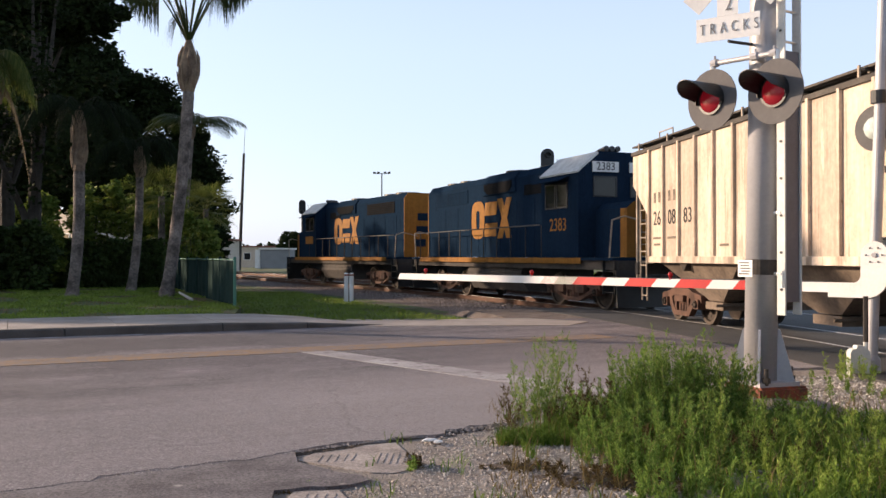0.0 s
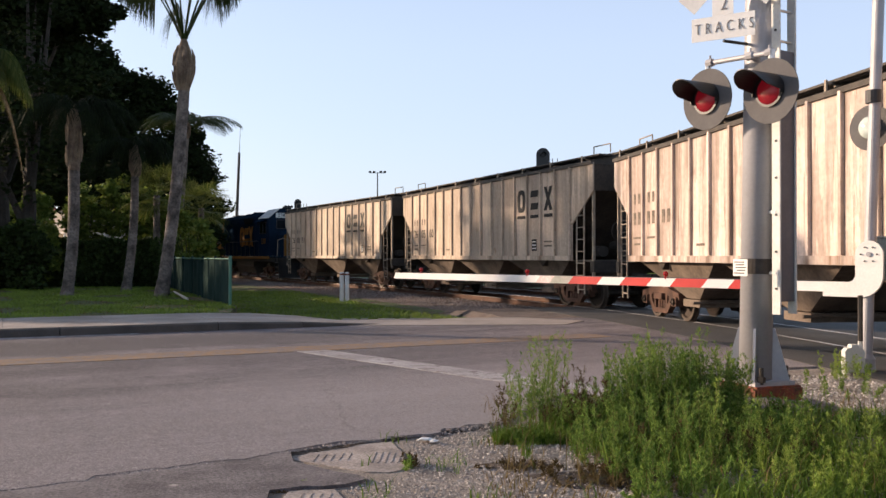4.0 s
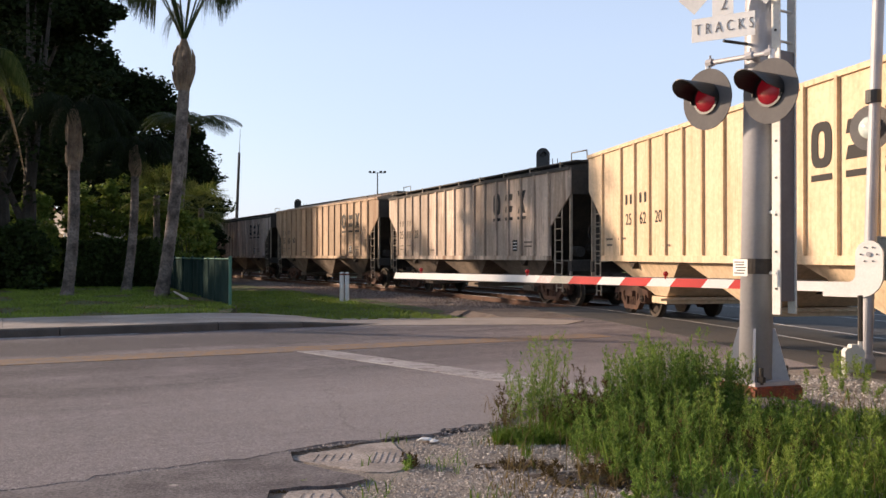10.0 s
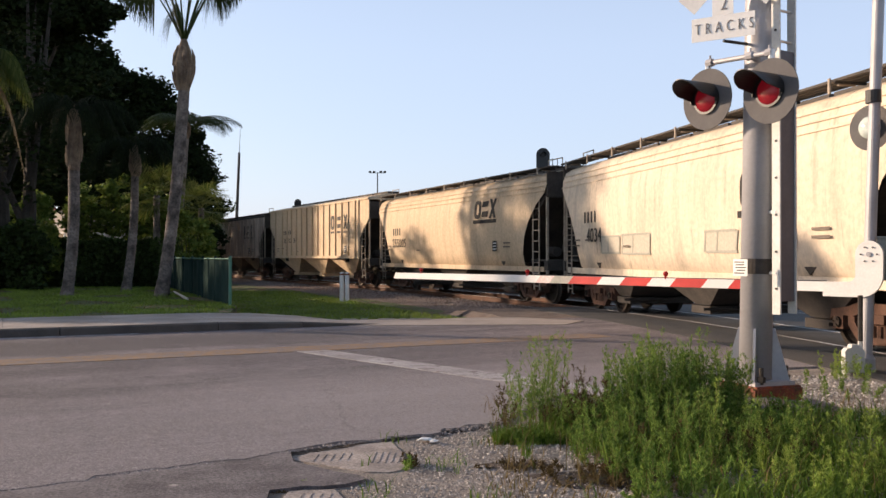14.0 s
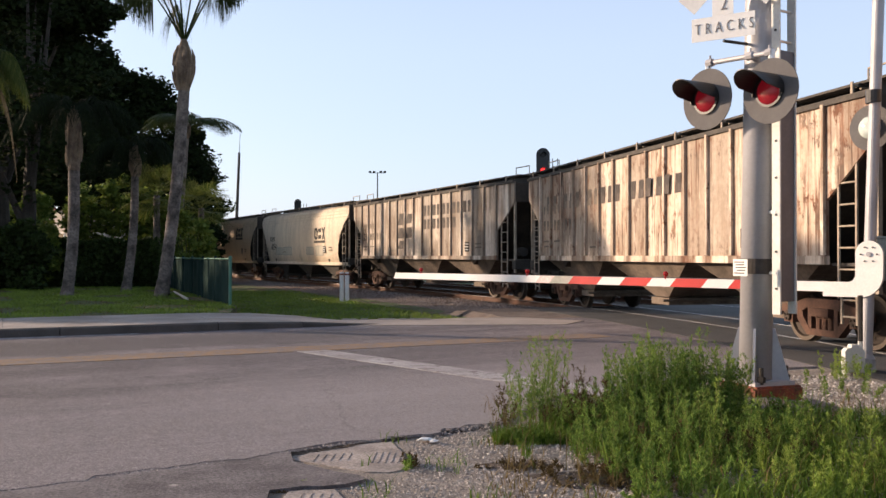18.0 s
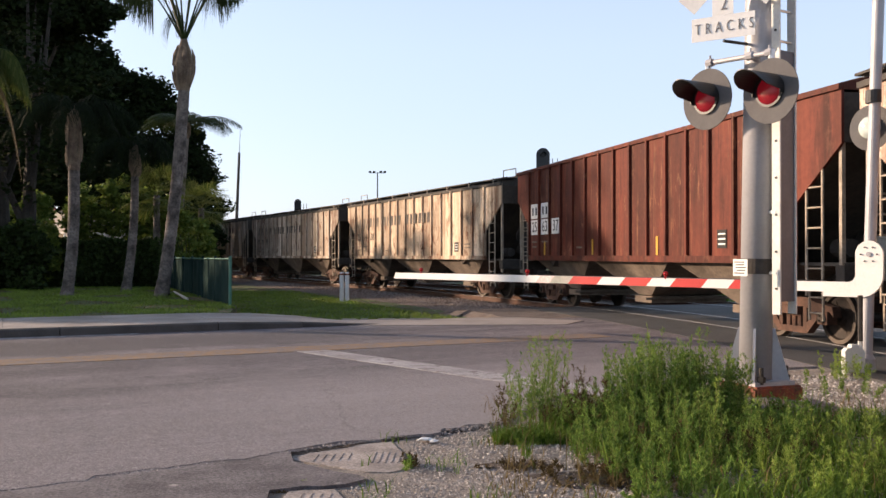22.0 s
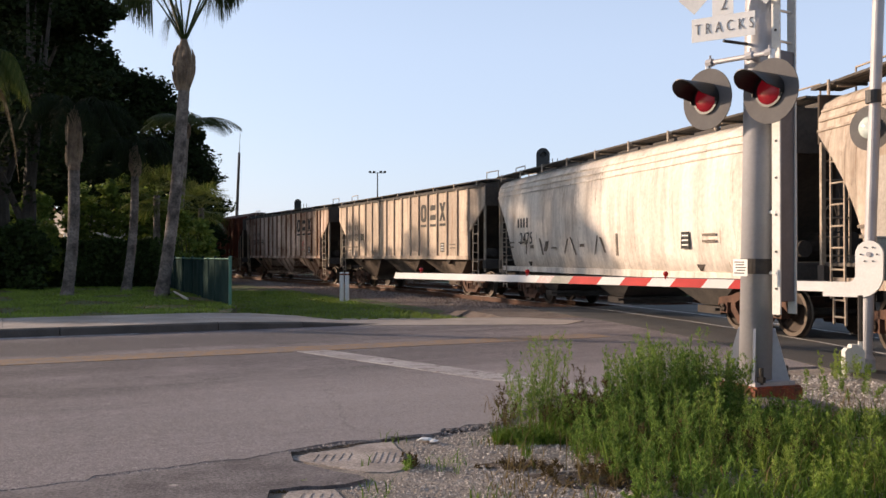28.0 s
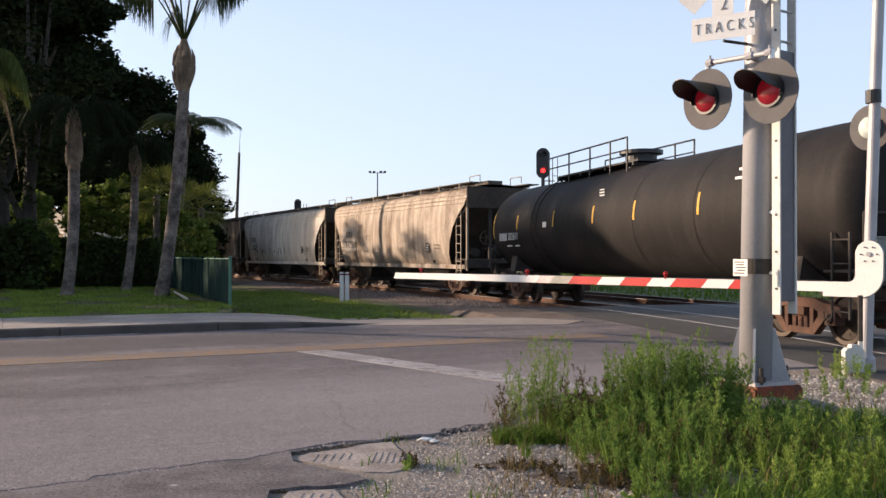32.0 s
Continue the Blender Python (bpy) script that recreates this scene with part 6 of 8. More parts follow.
for e in (3.17, 6.13, 9.1):
    bm = bm_new()
    rod(bm, (e, 0.115, 1.15), (e, 0.115, 1.22), 0.02)
    bmesh.ops.create_uvsphere(bm, u_segments=14, v_segments=8, radius=0.042, matrix=Matrix.Translation((e, 0.115, 1.235)))
    part("marker_lamp", bm, M_BULB, gate, "small red marker lamp", m=GM, smooth=True)
# counterweight arm, conduit, clamp and clear lamp on the gate mast
bm = bm_new()
tube_path(bm, [(GX - 0.245, GY - 0.13, 0.40), (GX - 0.245, GY - 0.13, 1.0)], 0.032)
part("conduit", bm, M_UNDER, gate)
bm = bm_new()
JX = GX - 0.345
prism(bm, [(JX - 0.13, -0.06), (JX + 0.13, -0.06), (JX + 0.13, 0.27), (JX + 0.10, 0.31), (JX + 0.05, 0.32), (JX + 0.04, 0.36), (JX - 0.04, 0.36), (JX - 0.05, 0.32), (JX - 0.10, 0.31), (JX - 0.13, 0.27)], "y", GY - 0.20, GY - 0.08)
tube_path(bm, [(JX + 0.10, GY - 0.13, 0.29), (GX - 0.245, GY - 0.13, 0.42)], 0.03)
part("junction_box", bm, M_RAILPAINT, gate, "white junction box at the mast foot")
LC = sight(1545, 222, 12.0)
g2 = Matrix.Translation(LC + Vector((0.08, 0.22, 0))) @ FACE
bm = bm_new()
bmesh.ops.create_cone(bm, cap_ends=True, segments=36, radius1=0.31, radius2=0.31, depth=0.012)
dk = part("backing_disc", bm, M_DISC, gate, "dark round backing disc", m=g2 @ Matrix.Rotation(math.pi, 4, "X"))
bm = bm_new()
bmesh.ops.create_uvsphere(bm, u_segments=24, v_segments=12, radius=0.155, matrix=Matrix.Diagonal((1, 1, 0.6, 1)))
part("lamp_back", bm, M_CLEAR, dk, "rounded pale lamp casing", m=Matrix.Translation((0, 0, -0.03)), smooth=True)
bm = bm_new()
rod(bm, (GX, GY, 3.55), (GX, GY, 3.72), 0.10, seg=16)
rod(bm, (GX, GY, 3.64), LC + Vector((0.08, 0.22, 0.32)), 0.03)
part("clamp", bm, M_BLACK, gate)


# ---- motions ----
def motions():
    times = [k * 0.5 for k in range(65)]
    for car, s_mid, half in VEHICLES:
        walk(car, [(t, car_pose(s_mid + advance(t), half)) for t in times])
    gust = [(0, 0.4), (2, 0.6), (6, -0.4), (8, -1.2), (10, -0.4), (12, 0.0), (14, 0.2), (16, -0.6), (18, 1.1), (20, 0.5), (22, 0.3), (24, 1.0), (28, 1.0), (30, 0.5), (32, 0.5)]
    for st, base, az, ph in FRONDS:
        ax = Vector((-math.sin(az), math.cos(az), 0))
        rows = []
        for k in range(33):
            g = float(np.interp(k, [q[0] for q in gust], [q[1] for q in gust]))
            m = Matrix.Rotation(radians(0.9 * math.sin(1.9 * k + ph)), 4, ax) @ Matrix.Rotation(radians(2.6 * g * math.cos(az) + 0.6 * math.sin(2.3 * k + ph)), 4, "Y")
            rows.append((float(k), Matrix.Translation(base) @ m @ Matrix.Translation(-base)))
        walk(st, rows)
    spins = [k / 15 for k in range(481)]
    runs = [advance(t) for t in spins]
    for ws, x, r in WHEELSETS:
        walk(ws, [(t, pose(x, 0, r, 0, math.degrees(q / r), 0)) for t, q in zip(spins, runs)])


# ---- plants ----
RNG = np.random.default_rng(7)


def quads_mesh(name, v, mat, per=4):
    """A mesh of loose quads from an (n, 4, 3) array."""
    n = len(v)
    me = bpy.data.meshes.new(name)
    me.from_pydata(v.reshape(-1, 3).tolist(), [], np.arange(n * per).reshape(n, per).tolist())
    me.materials.append(mat)
    return me


def unit(v):
    return v / np.maximum(1e-9, np.linalg.norm(v, axis=1, keepdims=True))


def leaves_at(c, size, flat=0.5, long=1.6):
    """A leaf-shaped quad at each of the points c."""
    n = len(c)
    a = unit(RNG.normal(size=(n, 3)) * (1, 1, flat))
    b = unit(np.cross(a, RNG.normal(size=(n, 3))))
    s = (size * RNG.uniform(0.6, 1.3, n))[:, None]
    return np.stack([c - a * s * long / 2, c + b * s * 0.42, c + a * s * long / 2, c - b * s * 0.42], 1)


def clumps(blobs, count, clump_r, per):
    """Leaf points gathered in clumps inside ellipsoids (cx, cy, cz, rx, ry, rz)."""
    w = np.array([b[3] * b[4] * b[5] for b in blobs]) ** 0.7
    pick = RNG.choice(len(blobs), count, p=w / w.sum())
    d = unit(RNG.normal(size=(count, 3)))
    r = RNG.uniform(0.35, 1.0, count) ** 0.5
    bl = np.array(blobs)[pick]
    cc = bl[:, :3] + d * r[:, None] * bl[:, 3:]
    cr = clump_r * RNG.uniform(0.55, 1.35, count)
    pts = np.repeat(cc, per, 0) + unit(RNG.normal(size=(count * per, 3))) * (np.repeat(cr, per) * RNG.uniform(0.2, 1, count * per) ** 0.5)[:, None] * (1, 1, 0.7)
    return pts


def tree(name, label, base, h, blobs, count, per, size, clump_r, trunk_r, mat=None):
    t = thing(name, label, "tree", m=Matrix.Translation(base))
    bm = bm_new()
    p, r = Vector((0, 0, -0.1)), trunk_r
    for k in range(5):
        q = p + Vector((random.uniform(-0.15, 0.15), random.uniform(-0.15, 0.15), h / 5))
        rod(bm, p, q, r, r * 0.86, 10)
        p, r = q, r * 0.86
        if k >= 1:
            for j in range(2):
                b = random.choice(blobs)
                e = Vector(b[:3]) + Vector((random.uniform(-0.5, 0.5) * b[3], random.uniform(-0.5, 0.5) * b[4], random.uniform(-0.3, 0.3) * b[5]))
                m_ = (p * 0.5 + e * 0.5) + Vector((0, 0, 0.3))
                rod(bm, p, m_, r * 0.55, r * 0.35, 7)
                rod(bm, m_, e, r * 0.35, r * 0.12, 6)
    part("trunk", bm, M_BARK, t, "dark bark trunk and limbs")
    pts = clumps(blobs, count, clump_r, per)
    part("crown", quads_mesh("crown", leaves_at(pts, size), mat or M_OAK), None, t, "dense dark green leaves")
    return t


tree("oak_tree", "large dark evergreen oak behind the lawn", (-17.0, 37.0, 0.1), 6.0,
     [(-2.5, 0, 8.5, 5.0, 2.8, 4.6), (0.6, 0.2, 9.5, 3.2, 2.6, 4.0), (-1.0, -0.6, 5.3, 4.2, 2.6, 2.1), (0.2, 0, 13.5, 3.6, 3.0, 3.2), (2.2, 0, 8.0, 1.6, 2.0, 2.6)], 75, 60, 0.165, 0.75, 0.42)
tree("oak_tree", "dark evergreen oak with a rounded crown", (-21.3, 62.0, 0.1), 7.0,
     [(0, 0, 8.3, 3.6, 3.4, 5.0), (1.6, 0, 10.6, 1.9, 2.4, 3.0), (-2.5, 0, 8.2, 3.4, 3, 3.6), (2.2, 0, 5.6, 2.2, 2.4, 3.0)], 360, 120, 0.20, 0.9, 0.40)
tree("oak_tree", "slim dark evergreen tree beside the tracks", (-18.6, 63.5, 0.1), 6.0,
     [(0, 0, 5.6, 2.3, 2.2, 4.6), (0.9, 0, 7.6, 1.4, 1.6, 3.0), (0.4, 0, 2.8, 2.2, 2.0, 1.9)], 230, 120, 0.20, 0.8, 0.30)
tree("oak_tree", "dark evergreen tree deep behind the lawn", (-30.0, 65.0, 0.1), 7.0,
     [(0, 0, 9.5, 5.5, 4.5, 4.8), (-6, 0, 10.0, 5.0, 4.0, 5.2), (4, 0, 8.4, 3.6, 3.5, 3.8)], 380, 110, 0.24, 1.1, 0.45)

tree("oak_tree", "high dark crown of an evergreen oak behind the lawn", (-19.5, 40.0, 0.1), 10.5,
     [(-1.5, 0, 13.6, 5.0, 2.4, 2.7), (2.6, 0, 13.4, 2.6, 2.2, 2.3), (1.9, 0, 12.3, 2.9, 2.2, 1.6), (-4.5, 0, 14.0, 4.0, 2.4, 3.0)], 430, 110, 0.19, 0.8, 0.40)
for x, y, h in ((-20.2, 67.6, 7.0), (-17.6, 58.6, 5.6)):
    tree("oak_tree", "dense dark evergreen tree beside the tracks", (x, y, 0.1), h * 0.6,
         [(0, 0, h * 0.55, 1.9, 1.9, h * 0.45), (0.3, 0, h * 0.3, 1.6, 1.7, h * 0.28)], 120, 90, 0.2, 0.7, 0.25)
tree("oak_tree", "tall dark evergreen oak filling the wood behind the lawn", (-31.5, 63.5, 0.1), 9.0,
     [(0, 0, 10.5, 4.2, 3.0, 4.6), (-3.5, 0, 13.0, 4.5, 3.0, 5.0), (1.0, 0, 14.5, 3.0, 2.6, 3.2)], 340, 110, 0.24, 1.0, 0.45)
tree("oak_tree", "dark evergreen oak with a dense crown behind the palms", (-24.6, 61.5, 0.1), 7.5,
     [(0, 0, 9.8, 3.2, 2.6, 3.6), (-1.5, 0, 7.6, 2.6, 2.4, 2.6), (2.5, 0, 11.9, 2.3, 2.2, 2.6), (0.6, 0, 13.2, 2.0, 2.0, 2.2)], 330, 110, 0.22, 0.9, 0.40)
for x, y in ((-35.5, 66.0), (-28.5, 62.0)):
    tree("oak_tree", "very tall dark evergreen oak deep behind the lawn", (x, y, 0.1), 9.0,
         [(0, 0, 10.0, 5.5, 4.0, 5.4), (-1.5, 0, 15.5, 5.0, 4.0, 5.0), (2.5, 0, 13.0, 3.4, 3.0, 4.0)], 300, 100, 0.27, 1.1, 0.5)


tree("oak_tree", "evergreen oak with a spreading dark crown over the lawn", (-18.2, 35.0, 0.1), 6.6,
     [(0.6, -1.2, 8.1, 2.5, 2.2, 2.3), (0.2, 1.8, 8.0, 2.4, 2.2, 2.4), (-2.2, 0.4, 8.8, 2.6, 2.6, 2.4)], 125, 62, 0.15, 0.85, 0.30)
# trees left of the view, never seen, added to shade lawn and palms
for x, y, h in ((-27.5, 33.0, 4.0), (-28.0, 38.5, 4.2), (-27.0, 28.5, 3.6)):
    tree("oak_tree", "low spreading evergreen oak, unseen, added to shade the lawn", (x, y, 0.1), h, [(0, 0, h + 0.4, 3.2, 3.0, 2.6), (1.2, 0.5, h - 1.0, 2.6, 2.4, 1.8)], 120, 70, 0.26, 0.9, 0.3)


def shrub(label, c, r, count, per, size, mat, clump_r=0.3, name="shrub"):
    s = thing(name, label, "shrub", m=Matrix.Translation(c))
    pts = clumps([(0, 0, r[2], *r)], count, clump_r, per)
    bm = bm_new()
    for k in range(9):
        a = 2 * math.pi * k / 9
        rod(bm, (0.1 * math.cos(a), 0.1 * math.sin(a), -0.1), (r[0] * 0.6 * math.cos(a), r[1] * 0.6 * math.sin(a), r[2] * 1.4), 0.03, 0.01, 5)
    part("woody_base", bm, M_BARK, s)
    part("foliage", quads_mesh("foliage", leaves_at(pts, size), mat), None, s)
    return s


shrub("leafy green shrub beside the hedge", (-17.8, 39.4, 0.1), (1.2, 0.9, 1.5), 60, 60, 0.14, M_SHRUB)
shrub("yellow-green shrub under the palms", (-13.0, 46.0, 0.1), (1.3, 1.1, 1.5), 70, 60, 0.15, M_SHRUB)
shrub("yellow-green shrub by the fence", (-14.2, 49.0, 0.1), (1.6, 1.2, 2.0), 70, 60, 0.16, M_SHRUB)
shrub("tall leafy shrub behind the hedge", (-20.5, 43.0, 0.1), (1.5, 1.2, 2.0), 70, 60, 0.16, M_SHRUB)
tree("oak_tree", "dense dark tree hugging the tracks", (-20.5, 73.0, 0.1), 5.0, [(0, 0, 5.5, 3.0, 3.0, 4.2), (-2, 0, 4.0, 2.4, 2.4, 3.0)], 170, 90, 0.26, 0.95, 0.3)
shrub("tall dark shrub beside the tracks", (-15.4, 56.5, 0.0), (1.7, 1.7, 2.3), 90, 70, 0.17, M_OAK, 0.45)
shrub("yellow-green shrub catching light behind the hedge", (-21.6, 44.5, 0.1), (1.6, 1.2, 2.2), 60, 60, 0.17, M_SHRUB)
shrub("broad-leaved shrub in front of the hedge", (-18.6, 38.9, 0.1), (0.7, 0.5, 0.75), 30, 40, 0.15, M_SHRUB)
shrub("leafy bush beside the tall palm", (-11.6, 41.4, 0.1), (1.05, 0.8, 1.75), 60, 60, 0.16, M_SHRUB)
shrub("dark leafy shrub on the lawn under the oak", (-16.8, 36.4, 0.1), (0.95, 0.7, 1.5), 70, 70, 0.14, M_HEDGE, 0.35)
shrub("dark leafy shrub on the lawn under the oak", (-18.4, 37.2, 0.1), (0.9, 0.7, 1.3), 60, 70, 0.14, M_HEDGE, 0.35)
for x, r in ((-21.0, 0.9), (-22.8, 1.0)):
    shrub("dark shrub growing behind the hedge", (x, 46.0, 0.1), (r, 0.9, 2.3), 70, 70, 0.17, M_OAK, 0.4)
for x, y, r, h in ((-18.0, 45.0, 0.9, 2.6), (-15.0, 46.0, 1.0, 2.5), (-16.4, 45.2, 0.9, 2.9), (-19.4, 43.2, 0.75, 2.4), (-13.4, 44.0, 0.8, 2.2)):
    shrub("olive-green leafy shrub growing behind the hedge", (x, y, 0.1), (r, 0.9, h), 70, 60, 0.17, M_SHRUB, 0.4)
# clipped hedge
hedge = thing("hedge", "dense dark green clipped hedge", "hedge")
hp = np.stack([RNG.uniform(-27, -12.5, 30000), RNG.uniform(39.7, 41.2, 30000), 0.1 + 2.15 * RNG.uniform(0, 1, 30000) ** 0.8], 1)
edge = RNG.uniform(0, 1, 30000) < 0.75
hp[edge, 1] = 39.7 + 0.25 * RNG.uniform(0, 1, edge.sum()) + 0.12 * np.sin(hp[edge, 0] * 2.1)
hp[:, 2] += 0.07 * np.sin(hp[:, 0] * 3.3)
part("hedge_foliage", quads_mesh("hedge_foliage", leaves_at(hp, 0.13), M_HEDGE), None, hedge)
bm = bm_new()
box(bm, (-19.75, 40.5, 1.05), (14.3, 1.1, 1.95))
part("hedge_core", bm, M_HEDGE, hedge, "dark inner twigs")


FRONDS = []


def frond(name, parent, base, az, rise, length, droop, mat, leaf_len=0.55, pairs=46, bare=0.16, hang=0.7, up=0.0):
    """A feather palm frond: a curved stalk with two rows of hanging leaflets."""
    d = Vector((math.cos(az), math.sin(az), 0))
    side = Vector((-math.sin(az), math.cos(az), 0))
    pts = []
    for k in range(13):
        u = k / 12
        pts.append(Vector(base) + d * (length * (u ** up if up else u - 0.12 * u * u)) + Vector((0, 0, rise * u - droop * u ** 2.2)))
    bm = bm_new()
    for k in range(12):
        rod(bm, pts[k], pts[k + 1], 0.035 * (1 - k / 13), 0.035 * (1 - (k + 1) / 13), 5)
    st = part(name, bm, mat, parent)
    FRONDS.append((st, Vector(base), az, random.uniform(0, 6.28)))
    q = []
    for k in range(pairs):
        u = bare + (1 - bare) * k / pairs
        f = u * 12
        i = min(11, int(f))
        p = pts[i].lerp(pts[i + 1], f - i)
        tang = (pts[i + 1] - pts[i]).normalized()
        l = leaf_len * (0.55 + 0.9 * math.sin(math.pi * min(1, u * 0.93 + 0.05))) * random.uniform(0.85, 1.12)
        for s in (-1, 1):
            w = (side * s * 0.8 + tang * 0.55 + Vector((0, 0, -hang * random.uniform(0.6, 1.3))))
            w.normalize()
            m_ = p + w * l * 0.5
            e = m_ + (w + Vector((0, 0, -0.55 - hang * 0.6))).normalized() * l * 0.5
            t2 = tang * 0.018
            q.append([p - t2 * 0.6, p + t2 * 0.6, m_ + t2, m_ - t2])
            q.append([m_ - t2, m_ + t2, e + t2 * 0.2, e - t2 * 0.2])
    part("frond_blade", quads_mesh("frond_blade", np.array([[tuple(v) for v in r] for r in q]), mat), None, st)
    return st


def palm(label, base, top, r0, r1, boot, fronds, leaf_len=0.6, mat=None, dead=0, rise=1.6, length=3.2, droop=2.8, az0=0.0, pairs=46, boot_r=None, bare=0.16, hang=0.7, up=0.0):
    p = thing("palm_tree", label, "palm tree", m=Matrix.Translation(base))
    bm = bm_new()
    a, b = Vector((0, 0, -0.1)), Vector(top) - Vector(base)
    n = 26
    for k in range(n):
        u0, u1 = k / n, (k + 1) / n
        q0, q1 = a.lerp(b, u0), a.lerp(b, u1)
        q0.x += 0.10 * math.sin(math.pi * u0)
        q1.x += 0.10 * math.sin(math.pi * u1)
        rr = r0 + (r1 - r0) * u0
        rod(bm, q0, q1, rr * (1.35 - 0.35 * min(1, u0 * 9)), rr * (1.30 - 0.35 * min(1, u1 * 9)) * 0.965, 14)
    part("trunk", bm, M_PALMBARK, p, "ringed grey-brown palm trunk")
    br = boot_r or r1 * 1.35
    prof = [(0.0, 0.95), (0.12, 1.1), (0.3, br / r1 * 0.82), (0.5, br / r1 * 0.86), (0.72, br / r1 * 0.66), (0.9, 0.75), (1.0, 0.5)]
    bm = bm_new()
    for (u0, q0), (u1, q1) in zip(prof, prof[1:]):
        rod(bm, b + Vector((0, 0, u0 * boot)), b + Vector((0, 0, u1 * boot)), r1 * q0, r1 * q1, 14)
    part("crown_shaft", bm, M_BOOT, p, "brown fibrous crown shaft")
    for k in range(26):
        an = k * 2.4 + random.uniform(-0.2, 0.2)
        u0 = random.uniform(0.0, 0.55)
        u1 = u0 + random.uniform(0.3, 0.45)
        q0, q1 = (np.interp(u, [q[0] for q in prof], [q[1] for q in prof]) * r1 for u in (u0, u1))
        o = b + Vector((q0 * math.cos(an), q0 * math.sin(an), u0 * boot))
        e = b + Vector(((q1 + random.uniform(0.0, 0.07)) * math.cos(an + 0.25), (q1 + 0.03) * math.sin(an + 0.25), u1 * boot))
        bm = bm_new()
        rod(bm, o, o.lerp(e, 0.5) + (o - b) * Vector((0.12, 0.12, 0)), 0.05, 0.055, 6)
        rod(bm, o.lerp(e, 0.5) + (o - b) * Vector((0.12, 0.12, 0)), e, 0.055, 0.012, 6)
        part("leaf_base", bm, M_BOOT, p, "torn brown leaf base")
    c = b + Vector((0, 0, boot * 0.92))
    for k in range(fronds):
        an = az0 + 2 * math.pi * k / fronds + random.uniform(-0.12, 0.12)
        frond("frond", p, c, an, rise * random.uniform(0.75, 1.25), length * random.uniform(0.85, 1.12), droop * random.uniform(0.9, 1.1), mat or M_FROND, leaf_len, pairs, bare, hang, up)
    for k in range(dead):
        frond("dead_frond", p, c - Vector((0, 0, 0.5)), az0 + 0.4 + k * 2.0, 0.1, 0.9, 2.4, M_DEADFROND, 0.3, 26)
    return p


palm("tall queen palm with arching fronds and ragged leaf bases", (-9.54, 30.6, 0.12), (-8.78, 30.6, 7.1), 0.22, 0.20, 1.75, 15, 1.0, rise=6.2, length=2.8, droop=3.4, az0=0.25, pairs=80, boot_r=0.40, bare=0.42, hang=2.0)
palm("queen palm on the lawn with crown coloured shade-dark", (-12.74, 30.6, 0.12), (-12.5, 30.6, 4.4), 0.20, 0.19, 2.2, 12, 0.6, mat=M_SHADEFROND, rise=1.9, length=2.6, droop=3.1, az0=0.1)
palm("slender palm beside the hedge", (-12.35, 35.2, 0.12), (-12.0, 35.2, 4.6), 0.19, 0.15, 1.3, 11, 0.55, mat=M_SHADEFROND, rise=1.6, length=2.3, droop=2.8, az0=0.5)
palm("feather palm leaning out behind the tall palm", (-13.6, 45.0, 0.12), (-12.8, 45.0, 7.35), 0.17, 0.15, 0.9, 13, 0.55, rise=1.1, length=2.8, droop=1.35, az0=0.0, pairs=40, hang=0.35)
palm("queen palm with drooping green fronds", (-11.2, 21.0, 0.12), (-10.62, 21.0, 5.1), 0.19, 0.17, 1.1, 17, 0.50, mat=M_SABAL, rise=0.9, length=1.15, droop=1.75, az0=0.05, dead=3, pairs=34, hang=1.3)


def fan_palm(label, base, h, r, n=22):
    p = thing("fan_palm", label, "palm tree", m=Matrix.Translation(base))
    bm = bm_new()
    rod(bm, (0, 0, -0.1), (0, 0, h), 0.17, 0.15, 12)
    part("trunk", bm, M_PALMBARK, p)
    for k in range(n):
        az, el = 2.4 * k, -0.7 + 2.0 * (k / n)
        d = Vector((math.cos(az) * math.cos(el), math.sin(az) * math.cos(el), math.sin(el)))
        c = Vector((0, 0, h)) + d * r * 0.9
        sd = d.cross(Vector((0, 0, 1))).normalized()
        up = sd.cross(d)
        bm = bm_new()
        rod(bm, (0, 0, h - 0.1), c, 0.02, 0.012, 5)
        st = part("leaf_stalk", bm, M_SABAL, p)
        q = []
        for j in range(22):
            a = math.radians(-115 + 230 * j / 21)
            w = d * math.cos(a) + sd * math.sin(a)
            e = c + w * r * random.uniform(0.75, 1.0) + Vector((0, 0, -0.18 * r))
            t2 = (-d * math.sin(a) + sd * math.cos(a)) * 0.03
            m_ = c + w * r * 0.5
            q.append([c, m_ + t2, e, m_ - t2])
        part("fan", quads_mesh("fan", np.array([[tuple(v) for v in r_] for r_ in q]), M_SABAL), None, st)
    return p


fan_palm("cabbage palm with yellow-green fans", (-13.3, 42.0, 0.12), 4.2, 1.15)
fan_palm("cabbage palm with spiky fans", (-12.7, 47.5, 0.12), 3.9, 1.1)

